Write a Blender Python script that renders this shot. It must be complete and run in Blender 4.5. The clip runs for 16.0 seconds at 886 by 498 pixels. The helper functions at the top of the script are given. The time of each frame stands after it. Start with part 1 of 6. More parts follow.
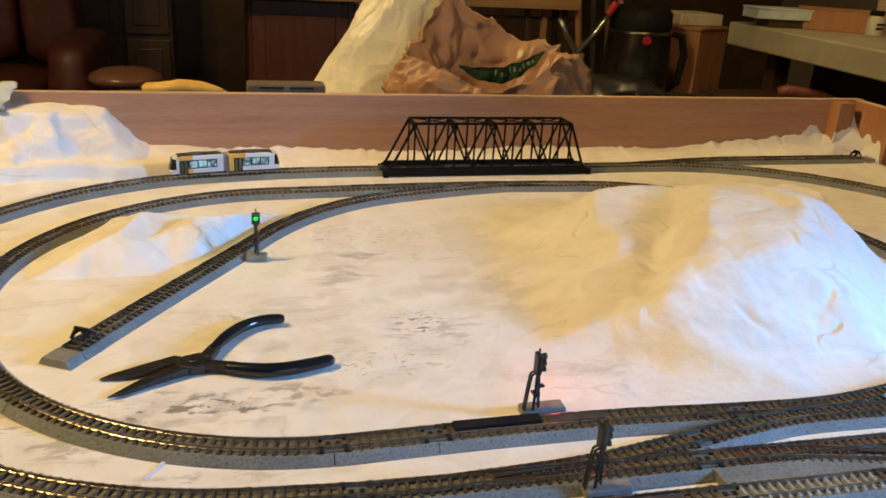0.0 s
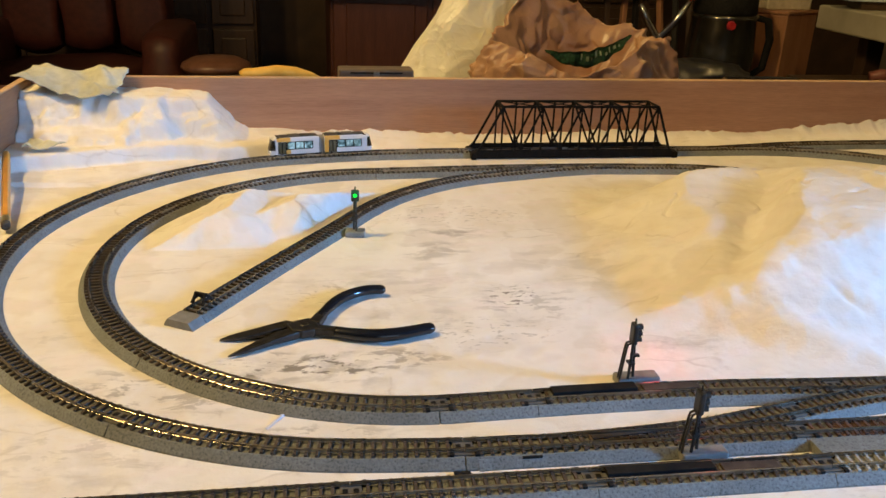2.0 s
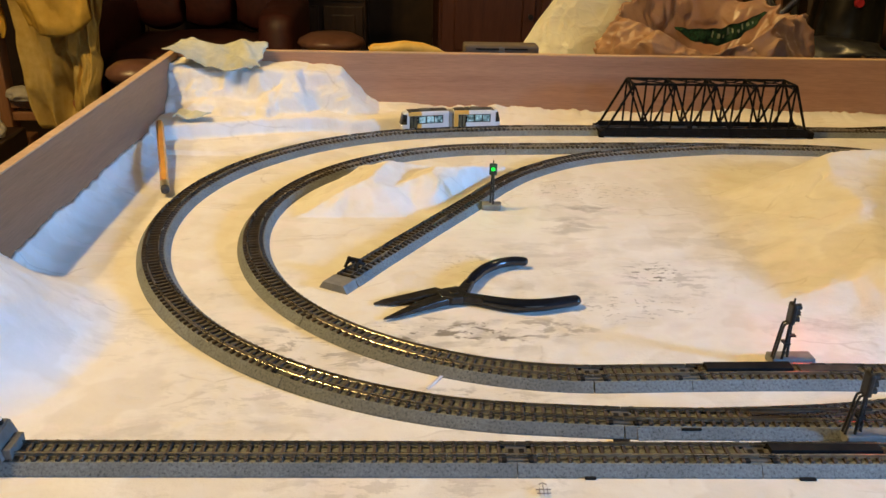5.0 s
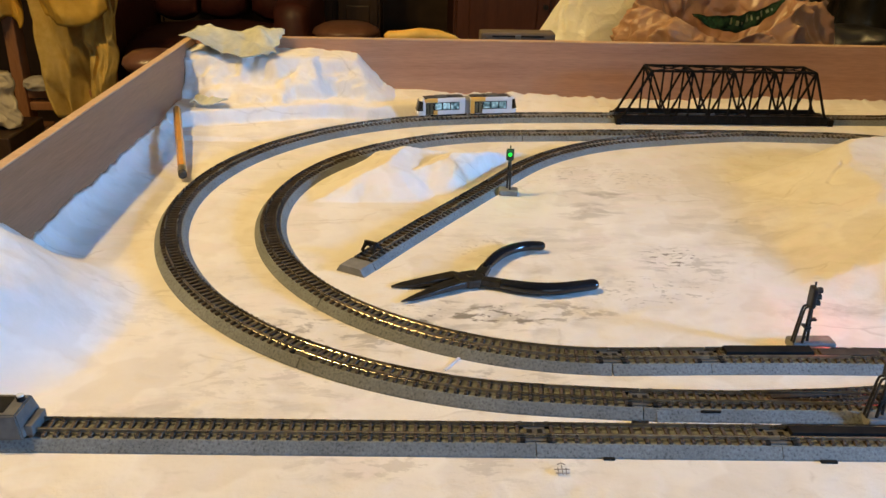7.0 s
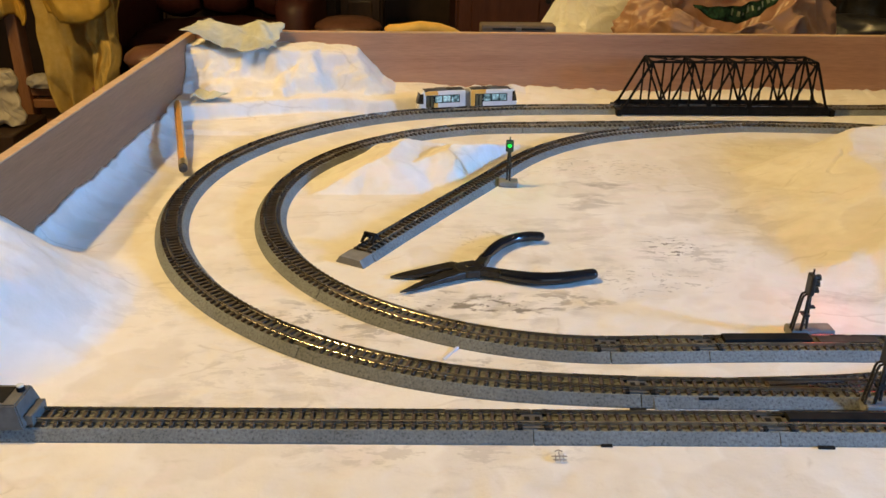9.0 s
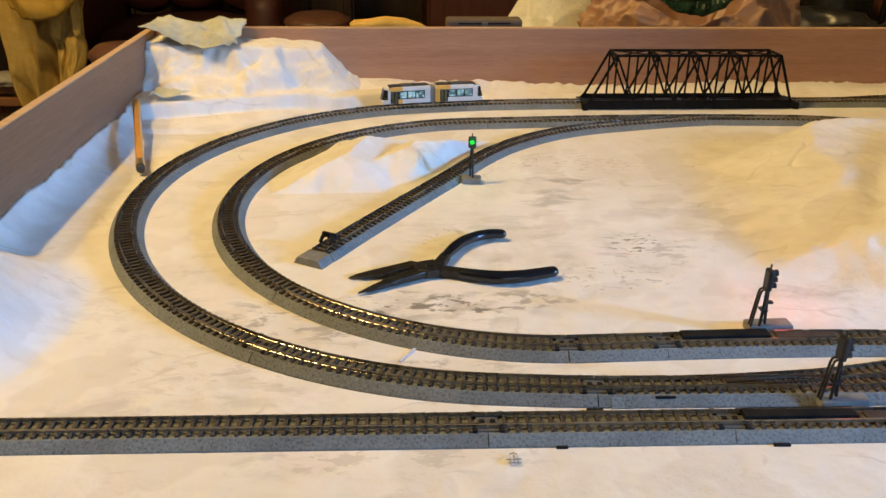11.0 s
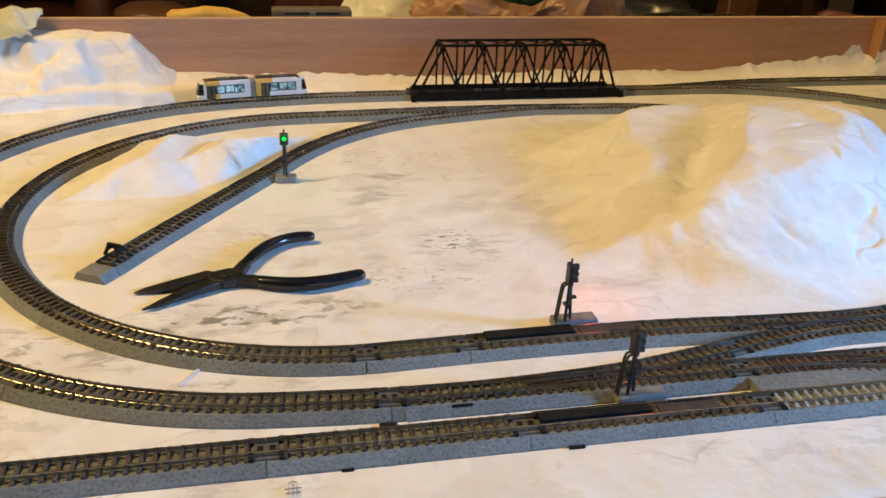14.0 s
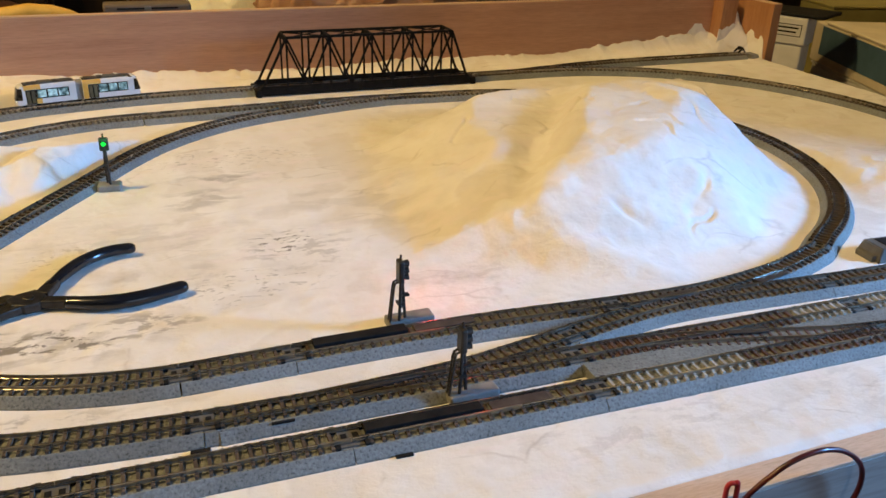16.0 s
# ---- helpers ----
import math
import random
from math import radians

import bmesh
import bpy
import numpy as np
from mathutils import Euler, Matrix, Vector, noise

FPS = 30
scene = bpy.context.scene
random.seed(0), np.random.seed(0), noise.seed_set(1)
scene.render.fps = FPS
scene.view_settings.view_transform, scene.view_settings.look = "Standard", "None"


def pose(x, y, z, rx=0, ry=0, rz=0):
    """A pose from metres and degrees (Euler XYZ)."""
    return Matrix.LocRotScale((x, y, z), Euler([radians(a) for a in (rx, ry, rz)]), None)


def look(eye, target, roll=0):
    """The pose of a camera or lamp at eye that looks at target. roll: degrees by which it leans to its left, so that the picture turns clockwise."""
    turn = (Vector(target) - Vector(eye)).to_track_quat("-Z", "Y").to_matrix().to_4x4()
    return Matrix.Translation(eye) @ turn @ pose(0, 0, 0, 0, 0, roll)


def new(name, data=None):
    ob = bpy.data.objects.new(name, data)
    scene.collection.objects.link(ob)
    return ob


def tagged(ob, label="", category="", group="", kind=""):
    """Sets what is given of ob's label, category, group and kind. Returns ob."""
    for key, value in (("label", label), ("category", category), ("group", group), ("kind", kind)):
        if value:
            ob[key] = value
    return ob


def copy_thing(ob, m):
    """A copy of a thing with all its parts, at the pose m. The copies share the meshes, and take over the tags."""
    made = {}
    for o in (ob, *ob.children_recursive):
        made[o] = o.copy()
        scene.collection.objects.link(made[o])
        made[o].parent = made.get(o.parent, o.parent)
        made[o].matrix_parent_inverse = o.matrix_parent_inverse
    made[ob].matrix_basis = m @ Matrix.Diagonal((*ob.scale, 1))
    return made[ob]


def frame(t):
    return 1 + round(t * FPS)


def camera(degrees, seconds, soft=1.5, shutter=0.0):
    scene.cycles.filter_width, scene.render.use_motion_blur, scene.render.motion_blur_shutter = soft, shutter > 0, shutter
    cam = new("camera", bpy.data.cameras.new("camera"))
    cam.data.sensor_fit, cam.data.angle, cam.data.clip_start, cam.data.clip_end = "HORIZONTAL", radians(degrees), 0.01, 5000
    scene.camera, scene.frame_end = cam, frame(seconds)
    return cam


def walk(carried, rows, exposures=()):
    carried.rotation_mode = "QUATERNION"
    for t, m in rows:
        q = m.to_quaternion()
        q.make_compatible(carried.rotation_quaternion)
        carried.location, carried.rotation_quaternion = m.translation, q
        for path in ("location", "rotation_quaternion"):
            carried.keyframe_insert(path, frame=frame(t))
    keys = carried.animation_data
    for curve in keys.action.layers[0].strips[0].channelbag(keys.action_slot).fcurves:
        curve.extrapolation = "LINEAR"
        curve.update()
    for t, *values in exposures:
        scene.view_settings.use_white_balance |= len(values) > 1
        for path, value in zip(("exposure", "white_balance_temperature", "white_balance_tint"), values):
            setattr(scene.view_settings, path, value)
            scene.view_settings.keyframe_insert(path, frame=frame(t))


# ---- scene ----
cam = camera(56.85, 16.0, 1.5, 0.4)
PATH = [
    (0.0, (0.0000, 0.2291, 0.2566), (0.5091, 2.0325, -0.4425), 3.34),
    (0.5, (-0.0123, 0.2151, 0.2581), (0.4336, 2.0267, -0.4624), 3.01),
    (1.0, (-0.0138, 0.2123, 0.2595), (0.3887, 2.0358, -0.4565), 2.33),
    (1.5, (-0.0179, 0.2113, 0.2574), (0.3508, 2.0404, -0.4625), 2.18),
    (2.0, (-0.0225, 0.2089, 0.2543), (0.3160, 2.0391, -0.4775), 2.20),
    (2.5, (-0.0247, 0.2097, 0.2539), (0.2966, 2.0400, -0.4856), 2.31),
    (3.0, (-0.0315, 0.2071, 0.2533), (0.2553, 2.0387, -0.4972), 2.44),
    (3.5, (-0.0378, 0.2075, 0.2485), (0.2046, 2.0369, -0.5227), 2.49),
    (4.0, (-0.0486, 0.2047, 0.2517), (0.1508, 2.0332, -0.5336), 2.10),
    (4.5, (-0.0606, 0.2022, 0.2531), (0.0861, 2.0366, -0.5301), 1.70),
    (7, (-0.0654, 0.1992, 0.2464), (0.0204, 2.0290, -0.5564), 1.33),
    (7.5, (-0.0672, 0.1991, 0.2454), (0.0124, 2.0284, -0.5591), 1.49),
    (8, (-0.0663, 0.1977, 0.2442), (0.0035, 2.0265, -0.5624), 1.39),
    (8.5, (-0.0643, 0.1960, 0.2436), (0.0010, 2.0239, -0.5655), 0.95),
    (11.0, (-0.0484, 0.2039, 0.2440), (0.0791, 2.0214, -0.5809), 0.73),
    (11.5, (-0.0457, 0.2021, 0.2455), (0.0919, 2.0193, -0.5785), 0.45),
    (12.0, (-0.0405, 0.2041, 0.2448), (0.1183, 2.0185, -0.5814), 0.36),
    (12.5, (-0.0281, 0.2130, 0.2392), (0.1984, 2.0177, -0.5925), 0.76),
    (13.0, (-0.0206, 0.2140, 0.2375), (0.2815, 2.0049, -0.6002), 1.19),
    (13.5, (-0.0117, 0.2186, 0.2375), (0.3526, 1.9979, -0.6000), 1.54),
    (14.0, (-0.0001, 0.2279, 0.2388), (0.4325, 1.9924, -0.5975), 2.18),
    (14.5, (0.0043, 0.2294, 0.2374), (0.4940, 1.9782, -0.6005), 2.44),
    (15.0, (0.0173, 0.2325, 0.2372), (0.5680, 1.9648, -0.5970), 2.08),
    (15.5, (0.0376, 0.2403, 0.2355), (0.6725, 1.9435, -0.5988), 1.86),
    (16.0, (0.0417, 0.2394, 0.2338), (0.7222, 1.9185, -0.6133), 1.79),
]
walk(cam, [(t, look(eye, target, roll)) for t, eye, target, roll in PATH])

# ---- light ----
world = bpy.data.worlds.new("room_world")
scene.world = world
world.use_nodes = True
sky = world.node_tree.nodes.new("ShaderNodeTexSky")
sky.sky_type, sky.sun_disc, sky.sun_elevation, sky.sun_rotation = "NISHITA", False, radians(35), radians(100)
world.node_tree.links.new(sky.outputs[0], world.node_tree.nodes["Background"].inputs[0])
world.node_tree.nodes["Background"].inputs[1].default_value = 0.12
scene.view_settings.exposure = 0.0

FLOOR_Z, CEIL_Z = -0.76, 1.90
WINDOW_X = 1.51
ROOM_X0, ROOM_X1, ROOM_Y0, ROOM_Y1 = -2.6, 3.3, -2.1, 4.7


def area_lamp(name, m, sx, sy, watts, colour):
    data = bpy.data.lights.new(name, "AREA")
    data.shape, data.size, data.size_y, data.energy, data.color = "RECTANGLE", sx, sy, watts, colour
    ob = new(name, data)
    ob.matrix_world = m
    return ob


# two warm pendant lamps beyond the left board; a third, unseen, is added to brighten the desk; a low window at the
# right gives cool daylight
LAMPS = (Vector((-0.98, 0.97, 1.70)), Vector((-1.45, 0.80, 1.70)), Vector((1.25, 1.55, 1.70)))
WARM = (1.0, 0.675, 0.25)
for lamp_at, aim, watts in zip(LAMPS, ((0.2, 0.85, 0), (-0.35, 1.6, 0), (1.5, 2.2, 0)), (45.0, 31.0, 16.0)):
    area_lamp("lamp_bulb_light", look(lamp_at, aim), 0.10, 0.10, watts, WARM)
area_lamp("daylight_right", look((WINDOW_X - 0.03, 0.10, 0.43), (0.42, 0.82, 0.0)), 0.24, 0.28, 39.5, (0.18, 0.475, 1.0))
# weak cool fill, added to lift the faces turned towards the front
area_lamp("front_fill", look((0.9, -2.06, 0.7), (0.3, 0.8, 0.0)), 1.4, 1.1, 7, (0.70, 0.82, 1.0))

# ---- materials ----


def nodes_of(name):
    m = bpy.data.materials.new(name)
    m.use_nodes = True
    nt = m.node_tree
    return m, nt, nt.nodes["Principled BSDF"]


def node(nt, kind, **kw):
    n = nt.nodes.new(kind)
    for k, v in kw.items():
        n.inputs[k.replace("_", " ")].default_value = v
    return n


def noise_tex(nt, scale, detail=4.0, rough=0.55, stretch=None):
    co = nt.nodes.new("ShaderNodeTexCoord")
    n = node(nt, "ShaderNodeTexNoise", Scale=scale, Detail=detail, Roughness=rough)
    if stretch:
        mp = nt.nodes.new("ShaderNodeMapping")
        mp.inputs["Scale"].default_value = stretch
        nt.links.new(co.outputs["Object"], mp.inputs[0])
        nt.links.new(mp.outputs[0], n.inputs["Vector"])
    else:
        nt.links.new(co.outputs["Object"], n.inputs["Vector"])
    return n


def ramp(nt, src, stops):
    r = nt.nodes.new("ShaderNodeValToRGB")
    els = r.color_ramp.elements
    while len(els) < len(stops):
        els.new(0.5)
    for e, (pos, c) in zip(els, stops):
        e.position = pos
        e.color = (*c, 1) if len(c) == 3 else c
    nt.links.new(src, r.inputs[0])
    return r


def mix(nt, fac, a, b, blend="MIX"):
    m = nt.nodes.new("ShaderNodeMix")
    m.data_type, m.blend_type = "RGBA", blend
    for sock, v in ((m.inputs[0], fac), (m.inputs[6], a), (m.inputs[7], b)):
        if isinstance(v, (int, float)):
            sock.default_value = v
        elif isinstance(v, tuple):
            sock.default_value = (*v, 1) if len(v) == 3 else v
        else:
            nt.links.new(v, sock)
    return m.outputs[2]


def bump(nt, src, p, strength, dist, normal=None):
    b = node(nt, "ShaderNodeBump", Strength=strength, Distance=dist)
    nt.links.new(src, b.inputs["Height"])
    if normal:
        nt.links.new(normal, b.inputs["Normal"])
    nt.links.new(b.outputs[0], p.inputs["Normal"])
    return b.outputs[0]


def plain(name, lo, hi, rough=0.5, metal=0.0, scale=60.0, bump_d=0.0003, bump_s=0.4, stretch=None, random_amount=0.0):
    """A surface whose colour wanders between two tones at two scales, with fine relief."""
    m, nt, p = nodes_of(name)
    a = noise_tex(nt, scale, 5, 0.6, stretch)
    b = noise_tex(nt, scale * 0.13, 3)
    ra = ramp(nt, a.outputs[0], [(0.3, lo), (0.7, hi)])
    rb = ramp(nt, b.outputs[0], [(0.35, (0.82, 0.82, 0.82)), (0.65, (1.1, 1.1, 1.1))])
    col = mix(nt, 1.0, ra.outputs[0], rb.outputs[0], "MULTIPLY")
    if random_amount:
        info = nt.nodes.new("ShaderNodeObjectInfo")
        rr = ramp(nt, info.outputs["Random"], [(0.0, (1 - random_amount,) * 3), (1.0, (1 + random_amount,) * 3)])
        col = mix(nt, 1.0, col, rr.outputs[0], "MULTIPLY")
    nt.links.new(col, p.inputs["Base Color"])
    rr2 = nt.nodes.new("ShaderNodeMapRange")
    rr2.inputs[3].default_value, rr2.inputs[4].default_value = max(0.03, rough - 0.1), min(1, rough + 0.1)
    nt.links.new(b.outputs[0], rr2.inputs[0])
    nt.links.new(rr2.outputs[0], p.inputs["Roughness"])
    p.inputs["Metallic"].default_value = metal
    if bump_d:
        bump(nt, a.outputs[0], p, bump_s, bump_d)
    return m


def glow(name, colour, strength):
    m, nt, p = nodes_of(name)
    p.inputs["Base Color"].default_value = (*colour, 1)
    p.inputs["Emission Color"].default_value = (*colour, 1)
    p.inputs["Emission Strength"].default_value = strength
    return m


def plaster_material():
    m, nt, p = nodes_of("plaster")
    co = nt.nodes.new("ShaderNodeTexCoord")
    fine = noise_tex(nt, 240, 6, 0.65)
    mid = noise_tex(nt, 34, 6, 0.6)
    broad = noise_tex(nt, 7, 4)
    base = ramp(nt, broad.outputs[0], [(0.3, (0.76, 0.735, 0.70)), (0.7, (0.82, 0.80, 0.775))])
    tone = ramp(nt, mid.outputs[0], [(0.3, (0.93, 0.92, 0.90)), (0.62, (1.0, 1.0, 1.0))])
    col = mix(nt, 1.0, base.outputs[0], tone.outputs[0], "MULTIPLY")
    # hand-trowelled patches, slightly warmer or whiter than the rest
    patch = noise_tex(nt, 16, 3, 0.5)
    edge = ramp(nt, patch.outputs[0], [(0.42, (0.95, 0.935, 0.92)), (0.46, (1.03, 1.03, 1.035)), (0.58, (1.0, 0.995, 0.99)), (0.63, (0.955, 0.935, 0.905)), (0.72, (0.99, 0.98, 0.97))])
    col = mix(nt, 1.0, col, edge.outputs[0], "MULTIPLY")
    # grey rubbed smears, kept to a few soiled places
    warp = noise_tex(nt, 26, 3)
    base_co = nt.nodes.new("ShaderNodeMapping")
    base_co.inputs["Scale"].default_value = (0.8, 1.7, 1.0)
    nt.links.new(co.outputs["Object"], base_co.inputs[0])
    vadd = nt.nodes.new("ShaderNodeVectorMath")
    vadd.operation = "MULTIPLY_ADD"
    nt.links.new(warp.outputs[1], vadd.inputs[0])
    vadd.inputs[1].default_value = (0.03, 0.03, 0.0)
    nt.links.new(base_co.outputs[0], vadd.inputs[2])

    def warped(scale, detail, rough, lo, hi):
        n = node(nt, "ShaderNodeTexNoise", Scale=scale, Detail=detail, Roughness=rough)
        nt.links.new(vadd.outputs[0], n.inputs["Vector"])
        return ramp(nt, n.outputs[0], [(lo, (0, 0, 0)), (hi, (1, 1, 1))])

    smear = warped(62, 8, 0.66, 0.515, 0.60)
    soft = warped(30, 6, 0.62, 0.48, 0.66)
    crack = warped(150, 4, 0.6, 0.575, 0.625)
    total = None
    for x, y, rx, ry, amount, src in ((-0.045, 0.660, 0.040, 0.020, 1.0, smear), (-0.005, 0.655, 0.045, 0.022, 1.0, smear), (0.03, 0.660, 0.05, 0.02, 0.55, smear), (-0.02, 0.650, 0.09, 0.032, 0.40, soft),
                                      (0.105, 0.885, 0.05, 0.025, 0.55, soft), (0.085, 0.84, 0.06, 0.03, 0.40, soft), (0.13, 0.745, 0.030, 0.026, 1.0, crack), (0.14, 0.735, 0.05, 0.04, 0.35, smear),
                                      (0.06, 0.715, 0.09, 0.03, 0.22, soft), (0.04, 0.775, 0.14, 0.06, 0.20, soft), (-0.105, 0.640, 0.07, 0.04, 0.5, smear), (-0.21, 0.66, 0.08, 0.06, 0.12, smear), (-0.16, 0.72, 0.05, 0.05, 0.16, smear), (-0.13, 0.585, 0.09, 0.04, 0.22, smear), (0.23, 0.66, 0.06, 0.03, 0.14, smear), (0.10, 0.69, 0.06, 0.03, 0.45, crack), (0.0, 0.76, 0.05, 0.03, 0.3, crack), (0.12, 0.93, 0.09, 0.04, 0.35, crack), (0.25, 0.495, 0.10, 0.025, 0.16, smear), (0.40, 0.485, 0.10, 0.03, 0.14, smear), (-0.05, 0.51, 0.10, 0.02, 0.25, smear), (-0.03, 0.580, 0.07, 0.016, 0.45, smear),
                                      (0.03, 0.575, 0.05, 0.012, 0.35, soft), (0.20, 0.80, 0.08, 0.08, 0.18, soft), (-0.17, 0.555, 0.08, 0.03, 0.25, soft)):
        mp = nt.nodes.new("ShaderNodeMapping")
        mp.inputs["Location"].default_value = (-x / rx, -y / ry, 0)
        mp.inputs["Scale"].default_value = (1 / rx, 1 / ry, 0)
        nt.links.new(co.outputs["Object"], mp.inputs[0])
        g = nt.nodes.new("ShaderNodeTexGradient")
        g.gradient_type = "SPHERICAL"
        nt.links.new(mp.outputs[0], g.inputs[0])
        mu = nt.nodes.new("ShaderNodeMath")
        mu.operation = "MULTIPLY"
        nt.links.new(g.outputs[1], mu.inputs[0])
        nt.links.new(src.outputs[0], mu.inputs[1])
        mu2 = nt.nodes.new("ShaderNodeMath")
        mu2.operation, mu2.use_clamp = "MULTIPLY", True
        nt.links.new(mu.outputs[0], mu2.inputs[0])
        mu2.inputs[1].default_value = amount * 2.2
        cap = nt.nodes.new("ShaderNodeMath")
        cap.operation = "MINIMUM"
        nt.links.new(mu2.outputs[0], cap.inputs[0])
        cap.inputs[1].default_value = min(0.9, amount)
        if total is None:
            total = cap.outputs[0]
        else:
            ad = nt.nodes.new("ShaderNodeMath")
            ad.operation = "MAXIMUM"
            nt.links.new(total, ad.inputs[0])
            nt.links.new(cap.outputs[0], ad.inputs[1])
            total = ad.outputs[0]
    # hairline scratches and trowel edges here and there
    lines = node(nt, "ShaderNodeTexVoronoi", Scale=19.0)
    lines.feature = "DISTANCE_TO_EDGE"
    nt.links.new(vadd.outputs[0], lines.inputs["Vector"])
    hair = ramp(nt, lines.outputs["Distance"], [(0.0, (1, 1, 1)), (0.012, (0.6, 0.6, 0.6)), (0.035, (0, 0, 0))])
    where = warped(13, 5, 0.65, 0.52, 0.62)
    hm = nt.nodes.new("ShaderNodeMath")
    hm.operation = "MULTIPLY"
    nt.links.new(hair.outputs[0], hm.inputs[0])
    nt.links.new(where.outputs[0], hm.inputs[1])
    hs = nt.nodes.new("ShaderNodeMath")
    hs.operation = "MULTIPLY"
    nt.links.new(hm.outputs[0], hs.inputs[0])
    hs.inputs[1].default_value = 0.38
    col = mix(nt, hs.outputs[0], col, (0.36, 0.31, 0.26))
    # yellowed and pinkish filler marks
    tint = warped(44, 4, 0.55, 0.60, 0.66)
    tint2 = warped(21, 4, 0.6, 0.56, 0.62)
    t1 = nt.nodes.new("ShaderNodeMath")
    t1.operation = "MULTIPLY"
    nt.links.new(tint.outputs[0], t1.inputs[0])
    t1.inputs[1].default_value = 0.14
    col = mix(nt, t1.outputs[0], col, (0.72, 0.60, 0.40))
    t2 = nt.nodes.new("ShaderNodeMath")
    t2.operation = "MULTIPLY"
    nt.links.new(tint2.outputs[0], t2.inputs[0])
    t2.inputs[1].default_value = 0.45
    col = mix(nt, t2.outputs[0], col, (0.80, 0.735, 0.725))
    col = mix(nt, total, col, (0.19, 0.168, 0.145))
    nt.links.new(col, p.inputs["Base Color"])
    p.inputs["Roughness"].default_value = 0.62
    p.inputs["Specular IOR Level"].default_value = 0.3
    chip = warped(40, 3, 0.5, 0.555, 0.575)
    n0 = bump(nt, chip.outputs[0], p, 0.10, 0.0010, bump(nt, edge.outputs[0], p, 0.30, 0.004))
    n1 = bump(nt, mid.outputs[0], p, 0.45, 0.0028, n0)
    bump(nt, fine.outputs[0], p, 0.5, 0.0009, n1)
    return m


def wood_material(name, lo, hi, along=(1.2, 14, 14), scale=6.0, rough=0.55):
    m, nt, p = nodes_of(name)
    g = noise_tex(nt, scale, 6, 0.65, along)
    fine = noise_tex(nt, scale * 9, 4, 0.6, along)
    blotch = noise_tex(nt, 2.2, 3)
    a = ramp(nt, g.outputs[0], [(0.28, lo), (0.72, hi)])
    f = ramp(nt, fine.outputs[0], [(0.3, (0.82, 0.80, 0.78)), (0.6, (1, 1, 1))])
    b = ramp(nt, blotch.outputs[0], [(0.35, (0.86, 0.84, 0.82)), (0.65, (1.06, 1.05, 1.03))])
    col = mix(nt, 1.0, mix(nt, 1.0, a.outputs[0], f.outputs[0], "MULTIPLY"), b.outputs[0], "MULTIPLY")
    nt.links.new(col, p.inputs["Base Color"])
    p.inputs["Roughness"].default_value = rough
    bump(nt, fine.outputs[0], p, 0.25, 0.0004)
    return m


def plastic_film(name, lo, hi, through_amount=0.35, crease=1.0):
    """Thin crinkled carrier-bag film: part of the light passes through it."""
    m, nt, p = nodes_of(name)
    n = noise_tex(nt, 18, 5)
    r = ramp(nt, n.outputs[0], [(0.3, lo), (0.7, hi)])
    nt.links.new(r.outputs[0], p.inputs["Base Color"])
    p.inputs["Roughness"].default_value = 0.36
    p.inputs["Specular IOR Level"].default_value = 0.45
    p.inputs["Subsurface Weight"].default_value = through_amount * 2
    p.inputs["Subsurface Radius"].default_value = (0.02, 0.018, 0.014)
    # fine sharp creases in the film
    co = nt.nodes.new("ShaderNodeTexCoord")
    warp = noise_tex(nt, 14, 3)
    vadd = nt.nodes.new("ShaderNodeVectorMath")
    vadd.operation = "MULTIPLY_ADD"
    vadd.inputs[1].default_value = (0.05, 0.05, 0.05)
    nt.links.new(warp.outputs[1], vadd.inputs[0])
    nt.links.new(co.outputs["Object"], vadd.inputs[2])
    last = None
    for sc, st in ((24, 0.24), (56, 0.16)):
        vo = node(nt, "ShaderNodeTexVoronoi", Scale=sc)
        vo.feature = "DISTANCE_TO_EDGE"
        nt.links.new(vadd.outputs[0], vo.inputs["Vector"])
        cr = ramp(nt, vo.outputs["Distance"], [(0.0, (1, 1, 1)), (0.12, (0.35, 0.35, 0.35)), (0.5, (0, 0, 0))])
        last = bump(nt, cr.outputs[0], p, st * crease, 0.004, last)
    return m


M_PLASTER = plaster_material()
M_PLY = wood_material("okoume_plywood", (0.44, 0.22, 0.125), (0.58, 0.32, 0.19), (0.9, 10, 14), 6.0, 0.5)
# the same plywood, with the side board's shade put into its colour
M_PLY_SHADED = wood_material("okoume_plywood_shaded", (0.225, 0.118, 0.062), (0.32, 0.172, 0.10), (10, 0.9, 14), 6.0, 0.5)
M_PLYEDGE = wood_material("plywood_edge", (0.54, 0.35, 0.21), (0.69, 0.49, 0.32), (2, 14, 30), 10, 0.6)
M_BATTEN = wood_material("pine_batten", (0.34, 0.155, 0.07), (0.46, 0.24, 0.12), (12, 12, 1.2), 8, 0.45)
def ballast_material():
    """Moulded grey ballast: mid grey with sparse dark grains."""
    m, nt, p = nodes_of("moulded_ballast")
    grain = noise_tex(nt, 760, 2.5, 0.6)
    broad = noise_tex(nt, 30, 3)
    a = ramp(nt, grain.outputs[0], [(0.31, (0.071, 0.076, 0.076)), (0.41, (0.147, 0.158, 0.158)), (0.72, (0.222, 0.239, 0.238))])
    b = ramp(nt, broad.outputs[0], [(0.35, (0.85, 0.84, 0.82)), (0.65, (1.08, 1.08, 1.08))])
    nt.links.new(mix(nt, 1.0, a.outputs[0], b.outputs[0], "MULTIPLY"), p.inputs["Base Color"])
    p.inputs["Roughness"].default_value = 0.72
    bump(nt, grain.outputs[0], p, 0.6, 0.0004)
    return m


